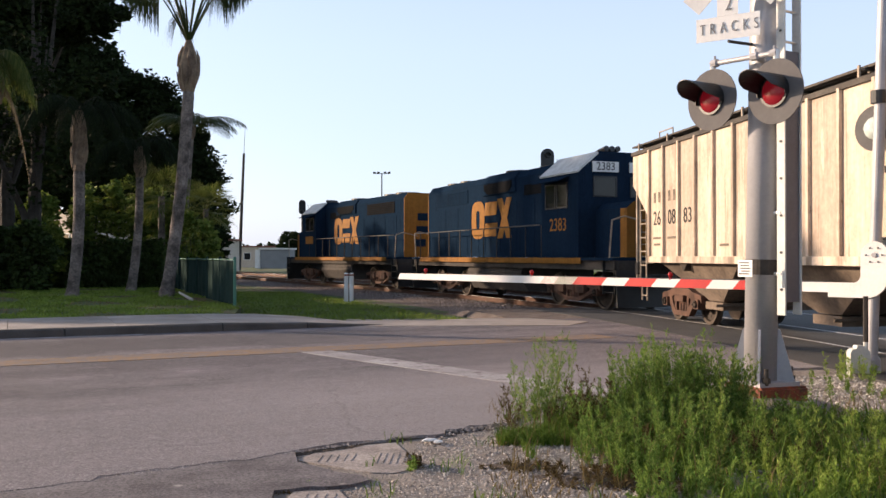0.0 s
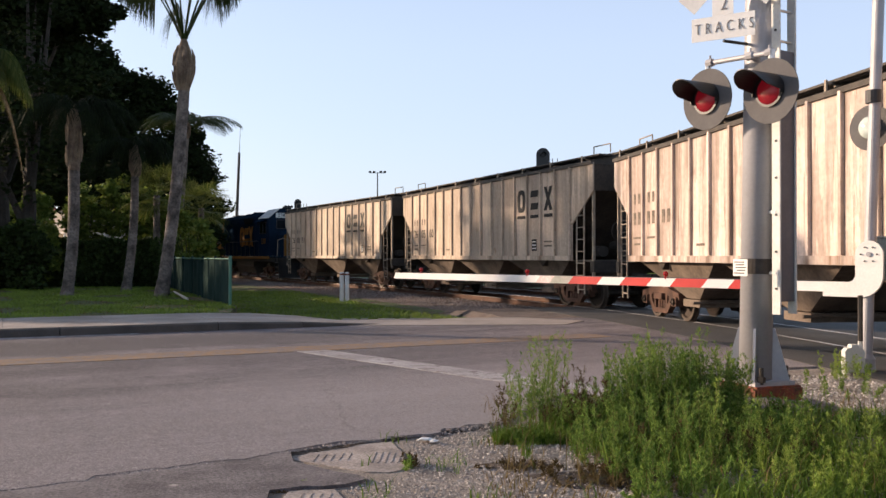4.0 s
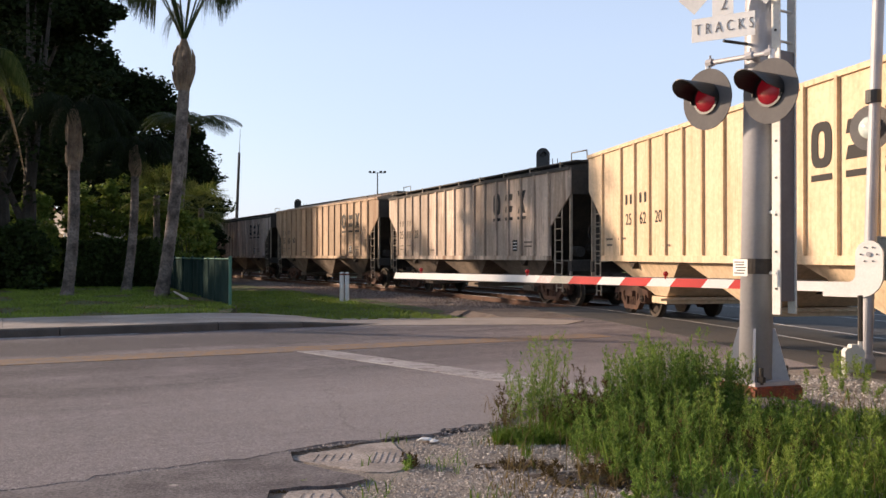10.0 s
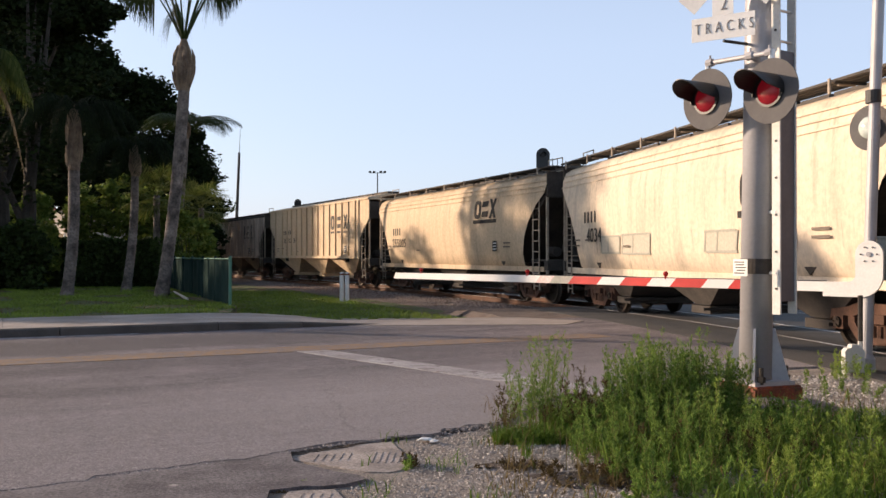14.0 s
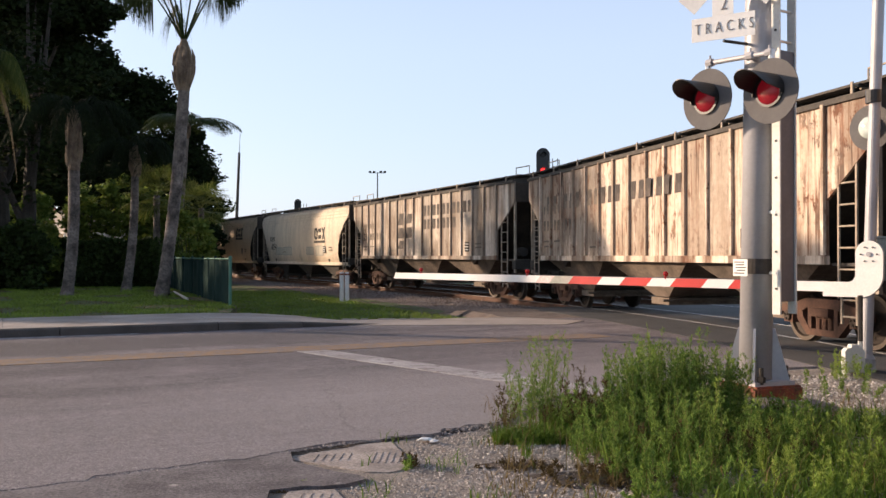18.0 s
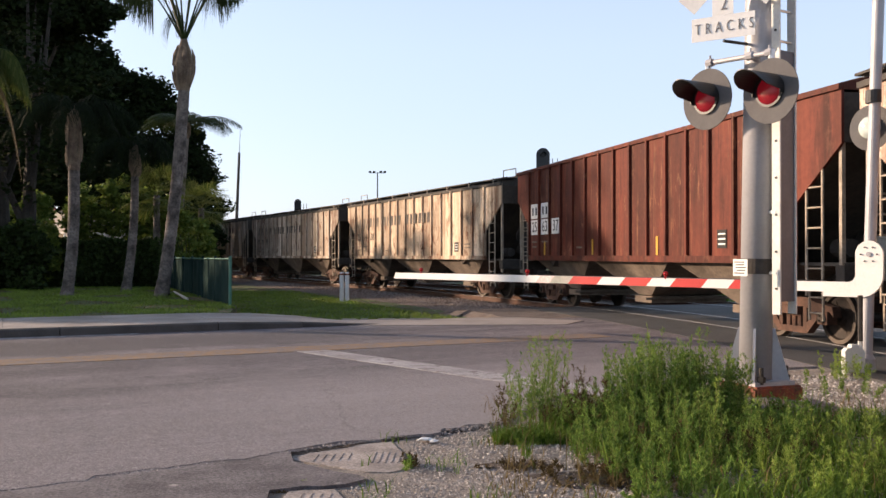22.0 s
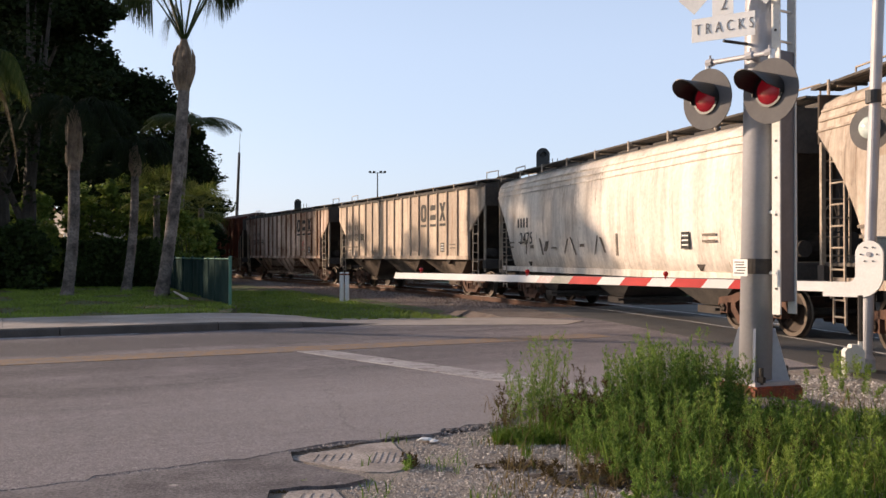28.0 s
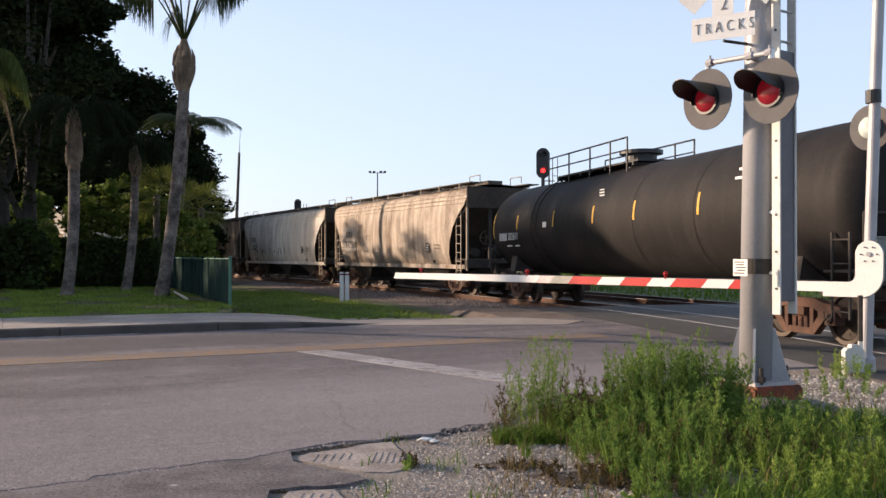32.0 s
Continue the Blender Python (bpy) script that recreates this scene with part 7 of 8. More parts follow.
# ---- fence, stick, bollards ----
fence = thing("fence", "green chain-link fence with dark windscreen fabric", "fence")
FA, FB = Vector((-5.93, 25.2, 0)), Vector((-11.95, 39.3, 0))
nb = 6
for k in range(nb + 1):
    p = FA.lerp(FB, k / nb)
    bm = bm_new()
    rod(bm, (p.x, p.y, 0.0), (p.x, p.y, 1.47), 0.035 if k else 0.045, seg=10)
    bmesh.ops.create_uvsphere(bm, u_segments=10, v_segments=6, radius=0.05, matrix=Matrix.Translation((p.x, p.y, 1.47)))
    part("post", bm, M_FENCEPOST if k == 0 else M_FENCE, fence)
    if k < nb:
        q = FA.lerp(FB, (k + 1) / nb)
        bm = bm_new()
        rod(bm, (p.x, p.y, 1.43), (q.x, q.y, 1.43), 0.022, seg=8)
        part("top_rail", bm, M_FENCEPOST, fence)
        bm = bm_new()
        d = (q - p)
        for j in range(8):
            c0, c1 = p + d * (j / 8), p + d * ((j + 1) / 8)
            w0, w1 = 0.02 * math.sin(j * 1.9 + k), 0.02 * math.sin((j + 1) * 1.9 + k)
            nrm = Vector((-d.y, d.x, 0)).normalized()
            a0, a1 = c0 + nrm * w0, c1 + nrm * w1
            bm.faces.new([bm.verts.new(v) for v in ((a0.x, a0.y, 0.14), (a1.x, a1.y, 0.14), (a1.x, a1.y, 1.40 - 0.02 * (j % 2)), (a0.x, a0.y, 1.40 - 0.02 * ((j + 1) % 2)))])
        bmesh.ops.remove_doubles(bm, verts=bm.verts, dist=0.03)
        bmesh.ops.solidify(bm, geom=bm.faces[:], thickness=0.006)
        part("windscreen", bm, M_FENCE, fence, "dark green fabric panel")
bm = bm_new()
rod(bm, (-8.55, 28.9, 0.35), (-7.95, 28.2, 0.16), 0.035, 0.05, 8)
rod(bm, (-8.55, 28.9, 0.35), (-8.62, 28.98, 0.38), 0.035, 0.02, 8)
solid("fallen_branch", bm, M_DRYWOOD, "pale dry broken branch lying on the lawn", "branch")
for bx in (-3.87, -3.67):
    b = thing("bollard", "white marker bollard with rust-red band", "bollard", m=Matrix.Translation((bx, 34.6, GZ)), group="bollards beside the track")
    bm = bm_new()
    rod(bm, (0, 0, -0.05), (0, 0, 1.08), 0.085, seg=16)
    bmesh.ops.create_uvsphere(bm, u_segments=16, v_segments=8, radius=0.085, matrix=Matrix.Translation((0, 0, 1.08)) @ Matrix.Diagonal((1, 1, 0.4, 1)))
    part("post", bm, M_WHITE, b)
    bm = bm_new()
    rod(bm, (0, 0, 1.0), (0, 0, 1.06), 0.089, seg=16)
    part("band", bm, M_RUSTBASE, b, "rust-red band")


# ---- railway signals, yard lamp, antenna mast, far buildings ----
def rail_signal(base, head_z, lit, w=0.34, tall=1.55):
    s = thing("railway_signal", "black railway signal head on a post" + (" showing red" if lit else ""), "railway signal", m=Matrix.Translation(base), group="railway signals")
    bm = bm_new()
    rod(bm, (0, 0, -0.1), (0, 0, head_z - tall / 2), 0.09, seg=12)
    part("post", bm, M_BLACK, s)
    bm = bm_new()
    n = 14
    out = [(w * math.cos(math.pi * k / n), tall / 2 - w + w * math.sin(math.pi * k / n)) for k in range(n + 1)]
    out += [(-w * math.cos(math.pi * k / n), -tall / 2 + w - w * math.sin(math.pi * k / n)) for k in range(n + 1)]
    prism(bm, [(x, z + head_z) for x, z in out], "y", -0.04, 0.04)
    hd = part("signal_head", bm, M_BLACK, s)
    for k, dz in enumerate((0.42, -0.38)):
        bm = bm_new()
        rod(bm, (0, -0.045, head_z + dz), (0, -0.12, head_z + dz), 0.115, 0.10, 16)
        part("lens", bm, M_SIGNAL_RED if (lit and k == 1) else M_BLACK, hd, "glowing red lens" if (lit and k == 1) else "")
        bm = bm_new()
        for i in range(9):
            a0, a1 = math.pi * i / 9, math.pi * (i + 1) / 9
            r = 0.15
            vs = [bm.verts.new(v) for v in ((r * math.cos(a0), -0.05, head_z + dz + r * math.sin(a0)), (r * math.cos(a1), -0.05, head_z + dz + r * math.sin(a1)),
                                            (r * math.cos(a1), -0.38, head_z + dz + r * math.sin(a1)), (r * math.cos(a0), -0.38, head_z + dz + r * math.sin(a0)))]
            bm.faces.new(vs)
        bmesh.ops.remove_doubles(bm, verts=bm.verts, dist=0.001)
        bmesh.ops.solidify(bm, geom=bm.faces[:], thickness=0.01)
        part("visor", bm, M_BLACK, hd)
    for sx in (0.5, 0.75):
        bm = bm_new()
        rod(bm, (sx, 0.1, 0), (sx, 0.1, head_z + 0.25), 0.02, seg=6)
        part("ladder_rail", bm, M_UNDER, s)
    for k in range(12):
        bm = bm_new()
        rod(bm, (0.5, 0.1, 1.0 + k * (head_z - 1.2) / 12), (0.75, 0.1, 1.0 + k * (head_z - 1.2) / 12), 0.015, seg=5)
        part("rung", bm, M_UNDER, s)
    bm = bm_new()
    rod(bm, (0, 0, head_z - 0.9), (0.62, 0.1, head_z - 0.9), 0.025, seg=6)
    part("stand", bm, M_UNDER, s)
    return s


rail_signal((5.09, 46.0, GZ), 6.45, True)
rail_signal((-12.85, 80.0, GZ), 6.1, False, 0.30, 1.3)

lamp = thing("yard_lamp", "tall steel yard lamp with cross arm", "lamp post", m=Matrix.Translation((-11.6, 160, GZ)))
bm = bm_new()
rod(bm, (0, 0, -0.2), (0, 0, 16.5), 0.16, 0.10, 10)
part("post", bm, M_UNDER, lamp)
bm = bm_new()
rod(bm, (-1.3, 0, 16.4), (1.3, 0, 16.4), 0.05, seg=8)
part("cross_arm", bm, M_UNDER, lamp)
for x in (-1.3, -0.6, 0.6, 1.3):
    bm = bm_new()
    box(bm, (x, -0.15, 16.55), (0.45, 0.4, 0.26), Matrix.Rotation(0.4, 4, "X"))
    part("lamp_head", bm, M_UNDER, lamp)
ant = thing("antenna_mast", "leaning dark pole with a thin whip antenna", "mast", m=Matrix.Translation((-25.35, 110, GZ)))
bm = bm_new()
rod(bm, (0, 0, -0.2), (0.55, 0, 14.3), 0.22, 0.15, 10)
part("pole", bm, M_UNDER, ant)
bm = bm_new()
rod(bm, (0.55, 0, 14.2), (0.68, 0, 17.2), 0.035, 0.02, 6)
part("whip", bm, M_UNDER, ant)


def low_building(name, label, x0, x1, y0, y1, h, wall, roof, wins):
    b = thing(name, label, "building")
    bm = bm_new()
    box(bm, ((x0 + x1) / 2, (y0 + y1) / 2, h / 2 + GZ - 0.05), (x1 - x0, y1 - y0, h + 0.1))
    part("wall", bm, wall, b)
    bm = bm_new()
    box(bm, ((x0 + x1) / 2, (y0 + y1) / 2, h + 0.1 + GZ), (x1 - x0 + 0.5, y1 - y0 + 0.5, 0.22))
    part("roof", bm, roof, b)
    for k in range(wins):
        xc = x0 + (x1 - x0) * (k + 0.5) / wins
        bm = bm_new()
        box(bm, (xc, y0 - 0.02, h * 0.55 + GZ), (min(1.4, (x1 - x0) / wins * 0.5), 0.06, 1.1))
        w = part("window", bm, M_GLASS, b)
        part("window_frame", frame_y((xc, y0 - 0.04, h * 0.55 + GZ), min(1.4, (x1 - x0) / wins * 0.5), 1.1), M_WHITE, w)
    return b


def frame_y(c, w, h):
    return frame_bm(c, w, h, 0.09, "y")


M_STUCCO = surface("tan_stucco", (0.50, 0.42, 0.33), (0.58, 0.50, 0.41), 0.5, 20, 0.9)
M_WHITEWALL = surface("white_stucco", (0.66, 0.65, 0.62), (0.74, 0.73, 0.70), 0.5, 20, 0.9)
M_GREYWALL = surface("grey_sheet_wall", (0.20, 0.205, 0.21), (0.25, 0.255, 0.26), 0.5, 20, 0.7)
M_REDROOF = surface("red_brown_roof", (0.20, 0.08, 0.06), (0.26, 0.11, 0.08), 0.5, 12, 0.9)
low_building("depot_building", "low tan building across the yard with red-brown roof", -32.5, -24.0, 142, 150, 3.2, M_STUCCO, M_REDROOF, 4)
shed = low_building("equipment_shed", "grey and white equipment shed in the yard", -26.9, -22.8, 130, 135, 2.75, M_GREYWALL, M_WHITEWALL, 0)
bm = bm_new()
box(bm, (-27.3, 132.4, 1.15), (0.7, 5.0, 2.7))
part("side_wall", bm, M_WHITEWALL, shed, "white end wall")
house = low_building("house", "pale house beyond the trees with windows", -48, -33, 94, 104, 6.4, M_STUCCO, M_REDROOF, 5)
house.matrix_basis = Matrix.Translation((-40, 96, 0)) @ Matrix.Rotation(radians(-38), 4, "Z") @ Matrix.Translation((40, -96, 0))
house = low_building("house", "low tan building beyond the trees", -31, -25.5, 98, 106, 3.5, M_STUCCO, M_REDROOF, 2)
house.matrix_basis = Matrix.Translation((-30, 99, 0)) @ Matrix.Rotation(radians(-38), 4, "Z") @ Matrix.Translation((28, -99, 0))

# far woods: an uneven belt of leaf clumps
wb = []
for x in range(-230, 150, 7):
    wb.append((x + random.uniform(-3, 3), 265 + random.uniform(-12, 12), random.uniform(1.2, 2.4), random.uniform(4, 7), 5, random.uniform(2.4, 4.2)))
pts = clumps(wb, 1500, 1.5, 22)
pts[:, 2] = np.maximum(pts[:, 2], GZ)
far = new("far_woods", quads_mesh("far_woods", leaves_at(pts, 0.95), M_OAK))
tagged(far, "dark green belt of distant woods", "woods", kind="stuff")
tree("oak_tree", "rounded dark tree across the yard", (-23.6, 140.0, GZ), 2.5, [(0, 0, 3.3, 2.2, 2.2, 2.3), (1.2, 0, 2.6, 1.7, 1.7, 1.8)], 90, 60, 0.4, 0.9, 0.25)


# ---- weeds, grass, stones ----
def weed_clump(label, x, y, rx, ry, n, h, twigs, mat=None, leaf_l=0.040, spread=1.0):
    """Feathery weeds: upright stems, side twigs that rise from them, fine leaflets along the twigs."""
    w = thing("weed_clump", label, "weeds", m=Matrix.Translation((x, y, VZ)), kind="stuff")
    U = RNG.uniform
    a, r = U(0, 6.283, n), np.sqrt(U(0, 1, n))
    root = np.stack([rx * r * np.cos(a), ry * r * np.sin(a), np.full(n, -0.05)], 1)
    hh = h * U(0.30, 1.0, n) ** 0.8 * (1.08 - 0.30 * r)
    lean = np.stack([U(-0.15, 0.15, n) * hh + 0.14 * root[:, 0], U(-0.15, 0.15, n) * hh + 0.14 * root[:, 1], hh], 1)
    top = root + lean
    sw = np.stack([np.cos(a * 7), np.sin(a * 7), np.zeros(n)], 1) * 0.003
    stalks = np.stack([root - sw, root + sw, top + sw * 0.3, top - sw * 0.3], 1)
    k = np.repeat(np.arange(n), twigs)
    u = (np.tile(np.arange(twigs), n) + U(0, 1, n * twigs)) / twigs * 0.86 + 0.14
    az = U(0, 6.283, len(k))
    tl = hh[k] * (0.25 - 0.17 * u) * U(0.4, 1.4, len(k)) * spread
    o = root[k] + lean[k] * u[:, None]
    td = np.stack([np.cos(az), np.sin(az), U(0.9, 3.2, len(k))], 1)
    td = unit(td) * tl[:, None]
    ts = np.stack([-np.sin(az), np.cos(az), np.zeros(len(k))], 1) * 0.0016
    stalks = np.concatenate([stalks, np.stack([o - ts, o + ts, o + td + ts * 0.4, o + td - ts * 0.4], 1)])
    per = 13
    q = np.repeat(np.arange(len(k)), per)
    v = U(0.1, 1.05, len(q))
    p = o[q] + td[q] * v[:, None]
    d = unit(RNG.normal(size=(len(q), 3)) * 0.75 + (0, 0, 0.45) + 0.9 * unit(td[q])) * (leaf_l * (1.2 - 0.5 * v) * U(0.6, 1.3, len(q)))[:, None]
    s2 = unit(np.cross(d, RNG.normal(size=(len(q), 3)))) * U(0.0018, 0.0042, len(q))[:, None]
    leaves = np.stack([p, p + d * 0.5 + s2, p + d, p + d * 0.5 - s2], 1)
    part("foliage", quads_mesh("foliage", leaves, mat or M_WEED), None, w)
    part("stalk_bundle", quads_mesh("stalk_bundle", stalks, M_STALK), None, w)
    return w


for lab, x, y, rx, ry, n, h, twigs in (
        ("tall feathery green weeds beside the signal mast", 1.93, 8.25, 0.40, 0.40, 180, 0.91, 16),
        ("tall feathery green weeds beside the signal mast", 2.40, 8.30, 0.32, 0.36, 125, 0.90, 16),
        ("thin leafy weeds at the edge of the road", 0.98, 8.25, 0.15, 0.26, 15, 0.96, 18),
        ("thin feathery weeds at the edge of the road", 0.72, 8.10, 0.14, 0.26, 12, 0.82, 15),
        ("mixed green weeds on the verge", 1.38, 7.75, 0.42, 0.40, 56, 0.56, 12),
        ("low green weeds on the verge", 1.95, 7.3, 0.55, 0.50, 70, 0.62, 12),
        ("low green weeds on the verge", 2.75, 7.4, 0.55, 0.50, 40, 0.50, 12),
        ("dark green weeds crowding the verge", 1.42, 6.85, 0.42, 0.36, 52, 0.44, 12),
        ("low green weeds on the verge", 1.62, 6.25, 0.46, 0.40, 46, 0.38, 11),
        ("low green weeds on the verge", 1.58, 5.72, 0.40, 0.30, 34, 0.30, 10),
        ("sparse weeds among white gravel", 4.45, 10.2, 0.45, 0.45, 14, 0.36, 10),
        ("low weeds beside the foundation", 3.05, 8.2, 0.50, 0.35, 46, 0.30, 10),
        ("low weeds beside the foundation", 3.45, 8.62, 0.30, 0.12, 26, 0.24, 9)):
    weed_clump(lab, x, y, rx, ry, n, h, twigs, spread=1.5 if n < 25 else 1.0)
for lab, x, y, rx, ry, n, h, twigs in (
        ("bright green weeds near the roadside", 3.05, 6.8, 0.70, 0.55, 60, 0.44, 11),
        ("bright green weeds near the roadside", 2.45, 6.0, 0.60, 0.50, 40, 0.38, 11),
        ("bright yellow-green weeds near the roadside", 3.6, 7.6, 0.50, 0.40, 34, 0.32, 10),
        ("sparse weeds at the gate foot", 5.15, 11.65, 0.40, 0.40, 24, 0.40, 10)):
    weed_clump(lab, x, y, rx, ry, n, h, twigs, M_LUSH)


for x, y, rx, ry, n, h, twigs in ((1.33, 8.2, 0.20, 0.26, 22, 0.66, 7), (0.52, 8.0, 0.14, 0.20, 5, 0.66, 11), (1.15, 7.9, 0.26, 0.24, 26, 0.50, 7)):
    weed_clump("brown withered weed stalks at the edge of the road", x, y, rx, ry, n, h, twigs, M_WITHERED, spread=1.6)
for x, y, rx, ry, n, h in ((1.10, 6.35, 0.40, 0.32, 46, 0.15), (1.75, 7.05, 0.45, 0.30, 34, 0.36), (2.5, 7.0, 0.4, 0.3, 26, 0.36), (0.55, 6.7, 0.30, 0.14, 16, 0.10), (2.9, 7.9, 0.4, 0.25, 24, 0.34)):
    weed_clump("withered brown weeds on the verge", x, y, rx, ry, n, h, 6, M_WITHERED)
weed_clump("thin dry weed tuft beside the ribbed slab", -0.24, 6.75, 0.05, 0.10, 9, 0.17, 6, M_WITHERED)
weed_clump("thin green weed tuft beside the ribbed slab", -0.25, 6.62, 0.03, 0.06, 3, 0.17, 7)
weed_clump("low green tuft in the crack of the pavement", -0.94, 6.2, 0.09, 0.04, 12, 0.06, 5)
weed_clump("low tufts in the crack of the pavement", -1.10, 5.95, 0.10, 0.04, 14, 0.05, 5, M_WITHERED)
weed_clump("single tall green weed stem", 2.02, 6.75, 0.04, 0.04, 2, 0.84, 18, M_LUSH, spread=0.6)
weed_clump("pale weed stems beside the mast foot", 2.72, 8.55, 0.12, 0.10, 7, 0.76, 14, M_LUSH)


def blades(name, label, pts, h, w, mat, lean=0.5):
    n = len(pts)
    az = RNG.uniform(0, 6.283, n)
    hh = h * RNG.uniform(0.4, 1.15, n)
    d = np.stack([np.cos(az), np.sin(az), np.zeros(n)], 1)
    s = np.stack([-np.sin(az), np.cos(az), np.zeros(n)], 1) * (w * RNG.uniform(0.6, 1.3, n))[:, None]
    up = np.array([0, 0, 1.0])
    m_ = pts + up * (hh * 0.6)[:, None] + d * (hh * lean * 0.25)[:, None]
    e = pts + up * (hh * 0.92)[:, None] + d * (hh * lean)[:, None]
    v = np.concatenate([np.stack([pts - s, pts + s, m_ + s * 0.8, m_ - s * 0.8], 1), np.stack([m_ - s * 0.8, m_ + s * 0.8, e + s * 0.1, e - s * 0.1], 1)])
    ob = new(name, quads_mesh(name, v, mat))
    return tagged(ob, label, "grass", kind="stuff")


def scatter(n, x0, x1, y0, y1, z, keep=None):
    p = np.stack([RNG.uniform(x0, x1, n), RNG.uniform(y0, y1, n), np.full(n, z)], 1)
    return p[keep(p)] if keep is not None else p


def patchy(p, f=1.7, cut=0.0):
    return np.sin(p[:, 0] * f * 2.1 + 1.3 * np.sin(p[:, 1] * f)) + np.sin(p[:, 1] * f * 1.7 + p[:, 0]) > cut


blades("verge_grass", "bright green grass tufts on the verge", scatter(22000, 0.3, 4.6, 4.8, 8.6, VZ, lambda p: patchy(p, 1.6, -1.0) & patchy(p, 2.6, np.where(p[:, 0] < 1.15 + 0.08 * (8 - p[:, 1]), 0.45, -1.2)) & (p[:, 0] > 0.55 + 0.05 * (8.3 - p[:, 1])) & (p[:, 0] < 0.62 * p[:, 1])), 0.17, 0.004, M_BLADE, 0.8)
blades("verge_grass", "grass growing at the roots of the weeds", scatter(6000, 0.85, 3.2, 7.3, 8.9, VZ, lambda p: (p[:, 1] < 7.6 + 0.9 * p[:, 0]) & (p[:, 1] > 7.75 - 0.15 * p[:, 0])), 0.26, 0.004, M_BLADE, 0.6)
blades("verge_grass", "long arching grass blades on the verge", scatter(1100, 1.0, 4.6, 5.2, 8.0, VZ, lambda p: patchy(p, 2.2, 0.3) & (p[:, 0] < 0.62 * p[:, 1])), 0.42, 0.0045, M_BLADE, 0.75)
blades("verge_grass", "dense dark green grass at the edge of the road", scatter(2600, 0.42, 1.25, 7.45, 8.0, VZ, lambda p: (p[:, 1] < 7.5 + 0.55 * p[:, 0]) & patchy(p, 2.4, -0.9)), 0.13, 0.004, M_BLADE, 0.8)
blades("leaf_litter", "dead brown leaves and stems matted on the soil", scatter(2600, 0.3, 2.7, 5.9, 6.85, VZ + 0.008, lambda p: patchy(p, 2.3, 0.2) & (p[:, 0] > 0.25 + 0.35 * (7.2 - p[:, 1]))), 0.035, 0.006, M_WITHERED, 2.6)
blades("dry_grass", "short brown stubble among the gravel", scatter(700, 0.3, 2.0, 5.6, 7.6, VZ, lambda p: patchy(p, 2.0, 0.5)), 0.07, 0.005, M_DRY, 1.3)
blades("dry_grass", "dry brown grass stems on the verge", scatter(900, 0.4, 4.8, 5.6, 9.6, VZ), 0.30, 0.003, M_DRY, 0.7)
blades("verge_grass", "small tufts in the gravel", scatter(700, -0.6, 0.7, 5.4, 7.6, VZ, lambda p: patchy(p, 4.0, 1.1)), 0.12, 0.004, M_BLADE, 0.9)


def on_lawn(p):
    b = (p[:, 0] - RO.x) * RN.x + (p[:, 1] - RO.y) * RN.y
    t = (p[:, 1] - 25.0) / 14.3
    return (b > 7.75) & (p[:, 0] < -5.9 - 6.0 * t)


blades("lawn_grass", "short mown lawn grass", scatter(105000, -24, -5.5, 19, 39.5, 0.125, lambda p: on_lawn(p) & patchy(p, 0.9, -0.75)), 0.085, 0.009, M_LAWN, 0.6)
blades("lawn_litter", "dry brown litter and thin grass between the lawn tufts", scatter(16000, -24, -5.5, 19, 39.5, 0.128, lambda p: on_lawn(p) & ~patchy(p, 0.9, -0.5)), 0.06, 0.010, M_DRY, 1.4)
blades("lawn_grass", "taller grass left round the palm trunks", np.concatenate([scatter(500, x - 0.8, x + 0.8, y - 0.7, y + 0.7, 0.125) for x, y in ((-9.54, 30.6), (-12.74, 30.6), (-12.35, 35.2))]), 0.16, 0.009, M_LAWN, 0.8)


def by_track(p):
    b = (p[:, 0] - RO.x) * RN.x + (p[:, 1] - RO.y) * RN.y
    t = (p[:, 1] - 25.0) / 14.3
    a = (p[:, 0] - RO.x) * RE.x + (p[:, 1] - RO.y) * RE.y
    return (b > 4.9 + 1.25 * np.maximum(0, 7.4 - a)) & (p[:, 0] > -5.8 - 6.0 * t) & (p[:, 0] < 0.7 - 0.40 * (p[:, 1] - 24.0)) & (p[:, 1] < 44)


blades("strip_grass", "green grass strip beside the ballast", scatter(60000, -12, 3, 21, 44, GZ, by_track), 0.10, 0.008, M_LAWN, 0.6)
blades("yard_grass", "bright rough grass beyond the tracks", scatter(24000, 6, 40, 24, 90, GZ, lambda p: p[:, 0] > 13.5 - 0.32 * (p[:, 1] - 24)), 0.22, 0.03, M_BLADE, 0.6)


def stones(name, label, pts, size, mat):
    """Loose angular stones, joined."""
    base = np.array([(1, 0, 0), (-0.9, 0.2, 0), (0.1, 1, 0.1), (0, -0.9, -0.1), (0.1, 0.1, 0.8), (0, 0, -0.7)])
    faces = np.array([(0, 2, 4), (2, 1, 4), (1, 3, 4), (3, 0, 4), (2, 0, 5), (1, 2, 5), (3, 1, 5), (0, 3, 5)])
    n = len(pts)
    az = RNG.uniform(0, 6.283, n)
    c, s = np.cos(az), np.sin(az)
    b = base[None] * RNG.uniform(0.6, 1.4, (n, 6, 1)) * (size * RNG.uniform(0.5, 1.4, n))[:, None, None]
    v = np.stack([b[..., 0] * c[:, None] - b[..., 1] * s[:, None], b[..., 0] * s[:, None] + b[..., 1] * c[:, None], b[..., 2]], -1) + pts[:, None]
    me = bpy.data.meshes.new(name)
    me.from_pydata(v.reshape(-1, 3).tolist(), [], (faces[None] + 6 * np.arange(n)[:, None, None]).reshape(-1, 3).tolist())
    me.materials.append(mat)
    return tagged(new(name, me), label, "stones", kind="stuff")


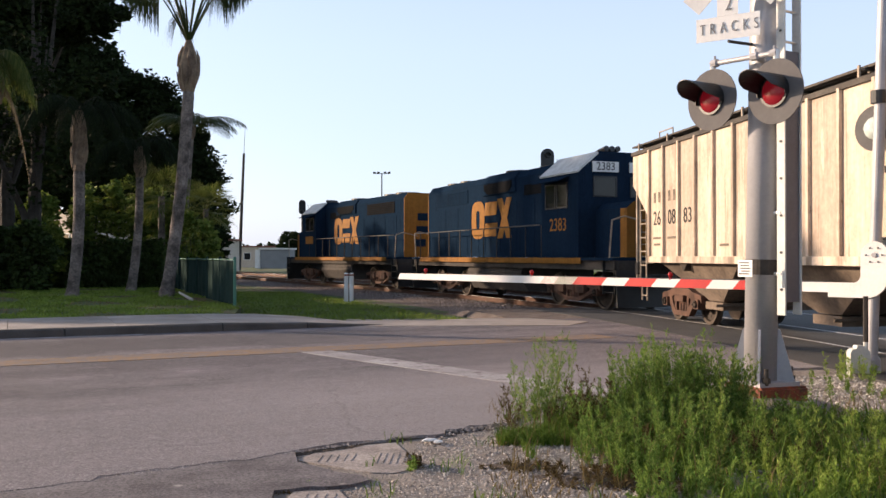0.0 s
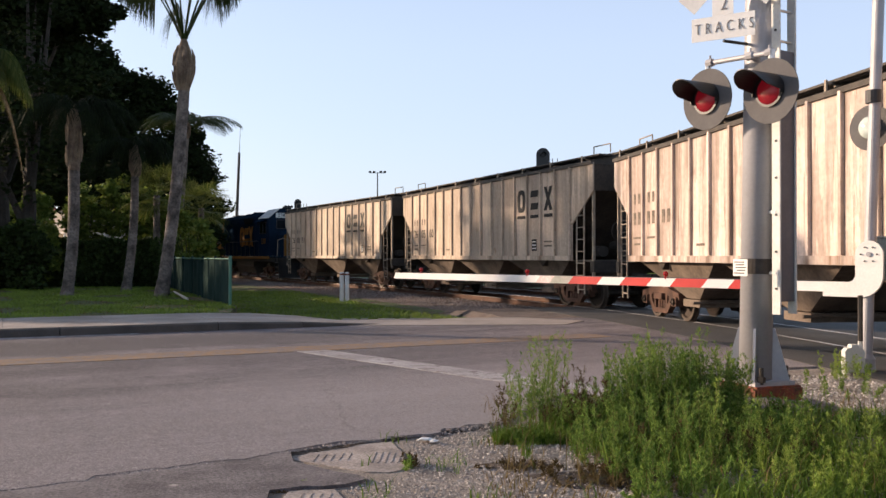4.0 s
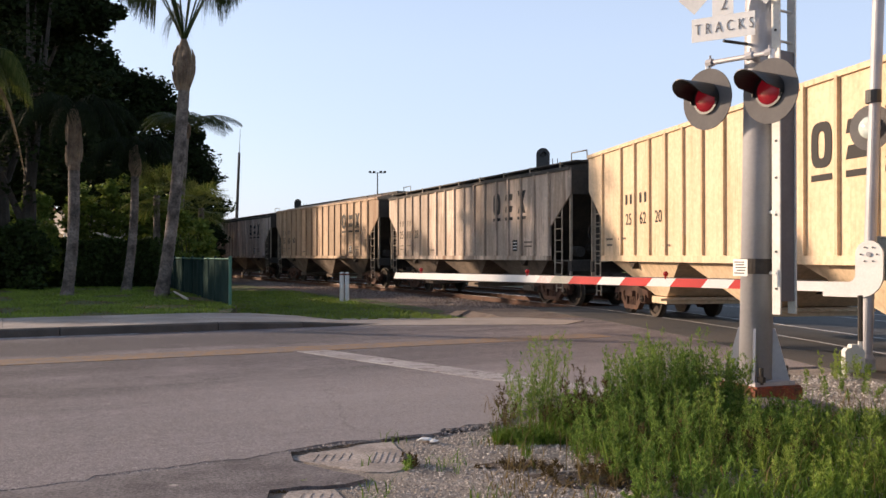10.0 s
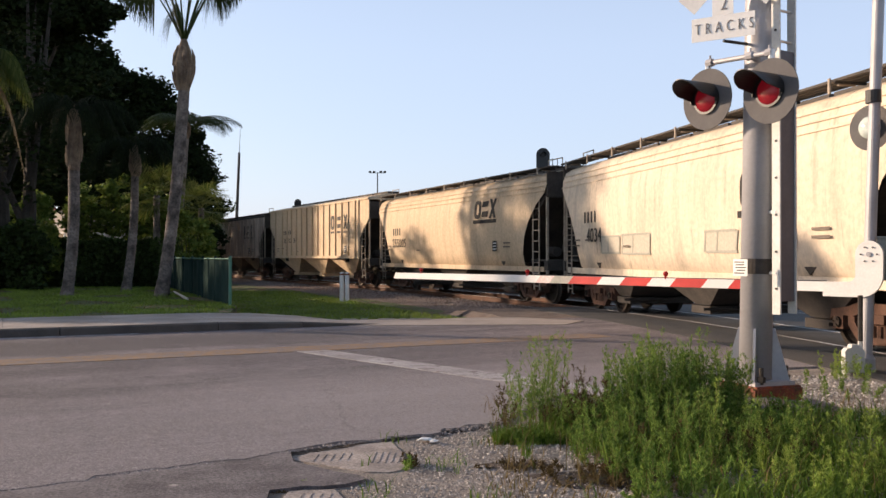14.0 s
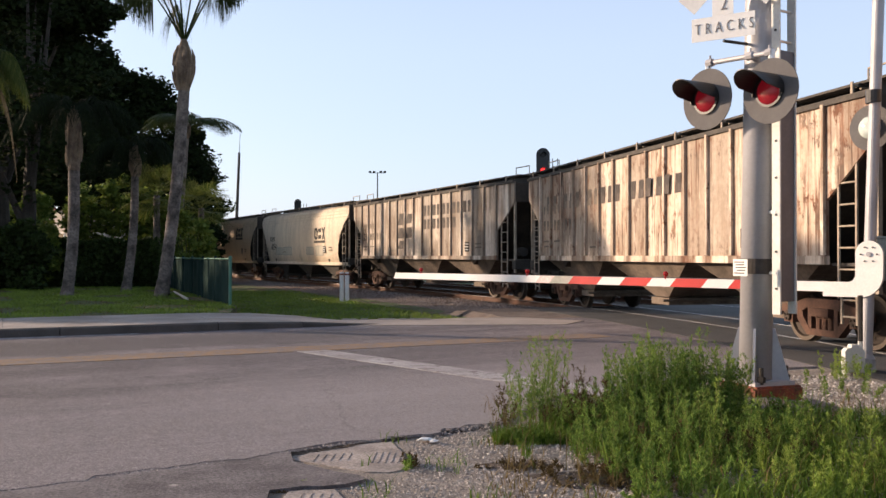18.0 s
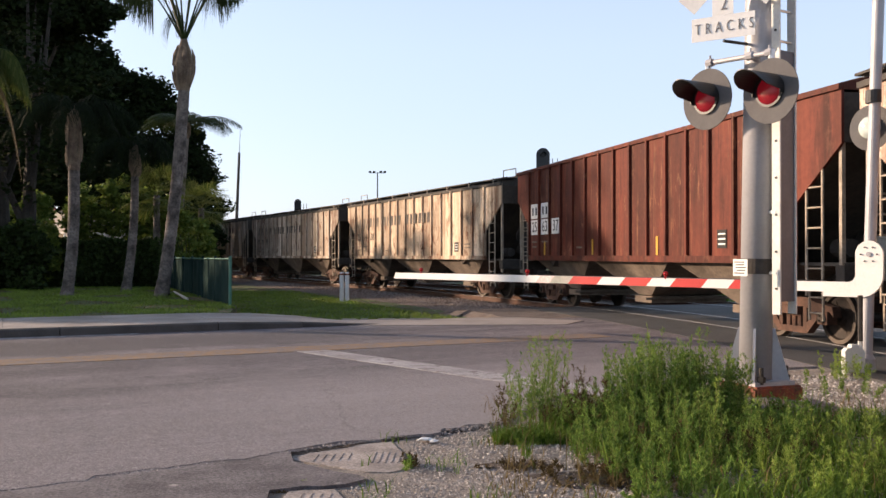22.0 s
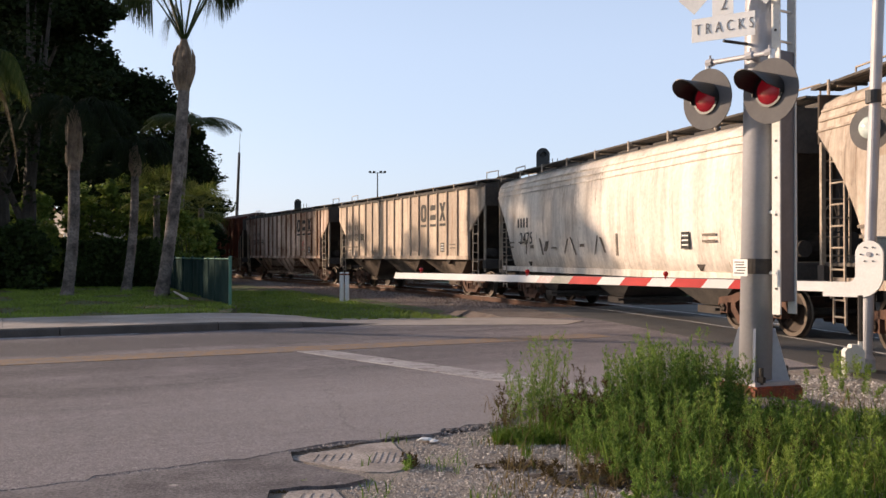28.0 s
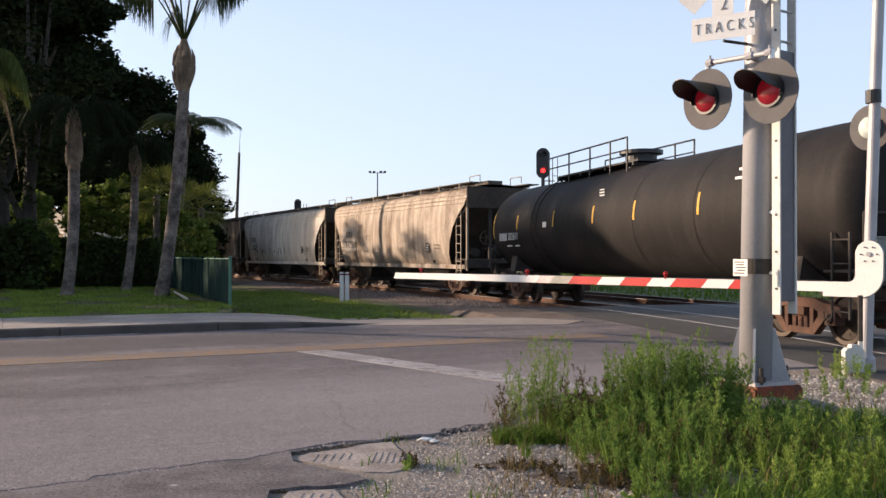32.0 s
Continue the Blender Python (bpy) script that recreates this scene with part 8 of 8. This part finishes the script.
edge_pts = np.array([(x + 0.05 * dx, 8.33 + (x - 0.5) * 0.705 - 0.02 - 0.06 * abs(dy), VZ + 0.012) for x, dx, dy in zip(RNG.uniform(-1.3, 0.6, 900), RNG.normal(size=900), RNG.normal(size=900))])
stones("asphalt_crumbs", "dark crumbs broken from the road edge", edge_pts[edge_pts[:, 0] > -0.2][::3], 0.013, M_CRUMB)
lip = np.array([(x + 0.03 * dx, 8.335 + (x - 0.5) * 0.705 + 0.02 * dy, -0.018) for x, dx, dy in zip(RNG.uniform(-3.6, 0.6, 1100), RNG.normal(size=1100), RNG.normal(size=1100))])
stones("asphalt_crumbs", "loose chips on the crumbling road edge", lip, 0.009, M_CRUMB)
bm = bm_new()
for (x, y, z, sx, sy, sz, r) in ((-0.15, 7.56, VZ + 0.03, 0.14, 0.10, 0.03, 0.3), (-0.08, 7.52, VZ + 0.025, 0.10, 0.09, 0.02, 0.9)):
    vs = bmesh.ops.create_icosphere(bm, subdivisions=2, radius=0.5)["verts"]
    for v in vs:
        k = random.uniform(0.7, 1.15)
        v.co = Matrix.Translation((x, y, z)) @ Matrix.Rotation(r, 4, "Z") @ Vector((v.co.x * sx * k, v.co.y * sy * k, v.co.z * sz * k))
solid("litter", bm, M_WHITE, "crumpled white litter lying on the gravel", "litter")
stones("loose_gravel", "pale crushed stones on the verge", scatter(15000, -2.2, 1.2, 5.0, 8.8, VZ, lambda p: (p[:, 1] < 7.85 + 0.66 * p[:, 0]) & (p[:, 0] > np.where(p[:, 1] > 6.3, -0.26, -0.62))), 0.0098, M_STONE)
stones("loose_gravel", "small pale stones among the weeds", scatter(3500, 0.3, 4.2, 4.8, 8.6, VZ), 0.016, M_STONE)
stones("loose_gravel", "pale stones on the heap round the foundation", scatter(900, 2.2, 3.9, 8.15, 9.6, VZ + 0.145, lambda p: ((p[:, 0] - 2.98) / 0.95) ** 2 + ((p[:, 1] - 8.95) / 0.85) ** 2 < 0.42), 0.017, M_WHITESTONE)
stones("loose_gravel", "white crushed stones round the mast", scatter(6500, 2.6, 6.0, 8.2, 12.4, VZ, lambda p: p[:, 1] < 10.6 + 0.42 * (p[:, 0] - 1.9)), 0.017, M_WHITESTONE)
stones("ballast_stones", "loose ballast stones beside the rails", np.array([(*track(s, o)[:2], -0.19 - max(0, o - 1.75) * 0.03) for s, o in zip(RNG.uniform(13, 60, 15000), RNG.uniform(0.85, 4.4, 15000))]), 0.046, M_BALLASTSTONE)


motions()
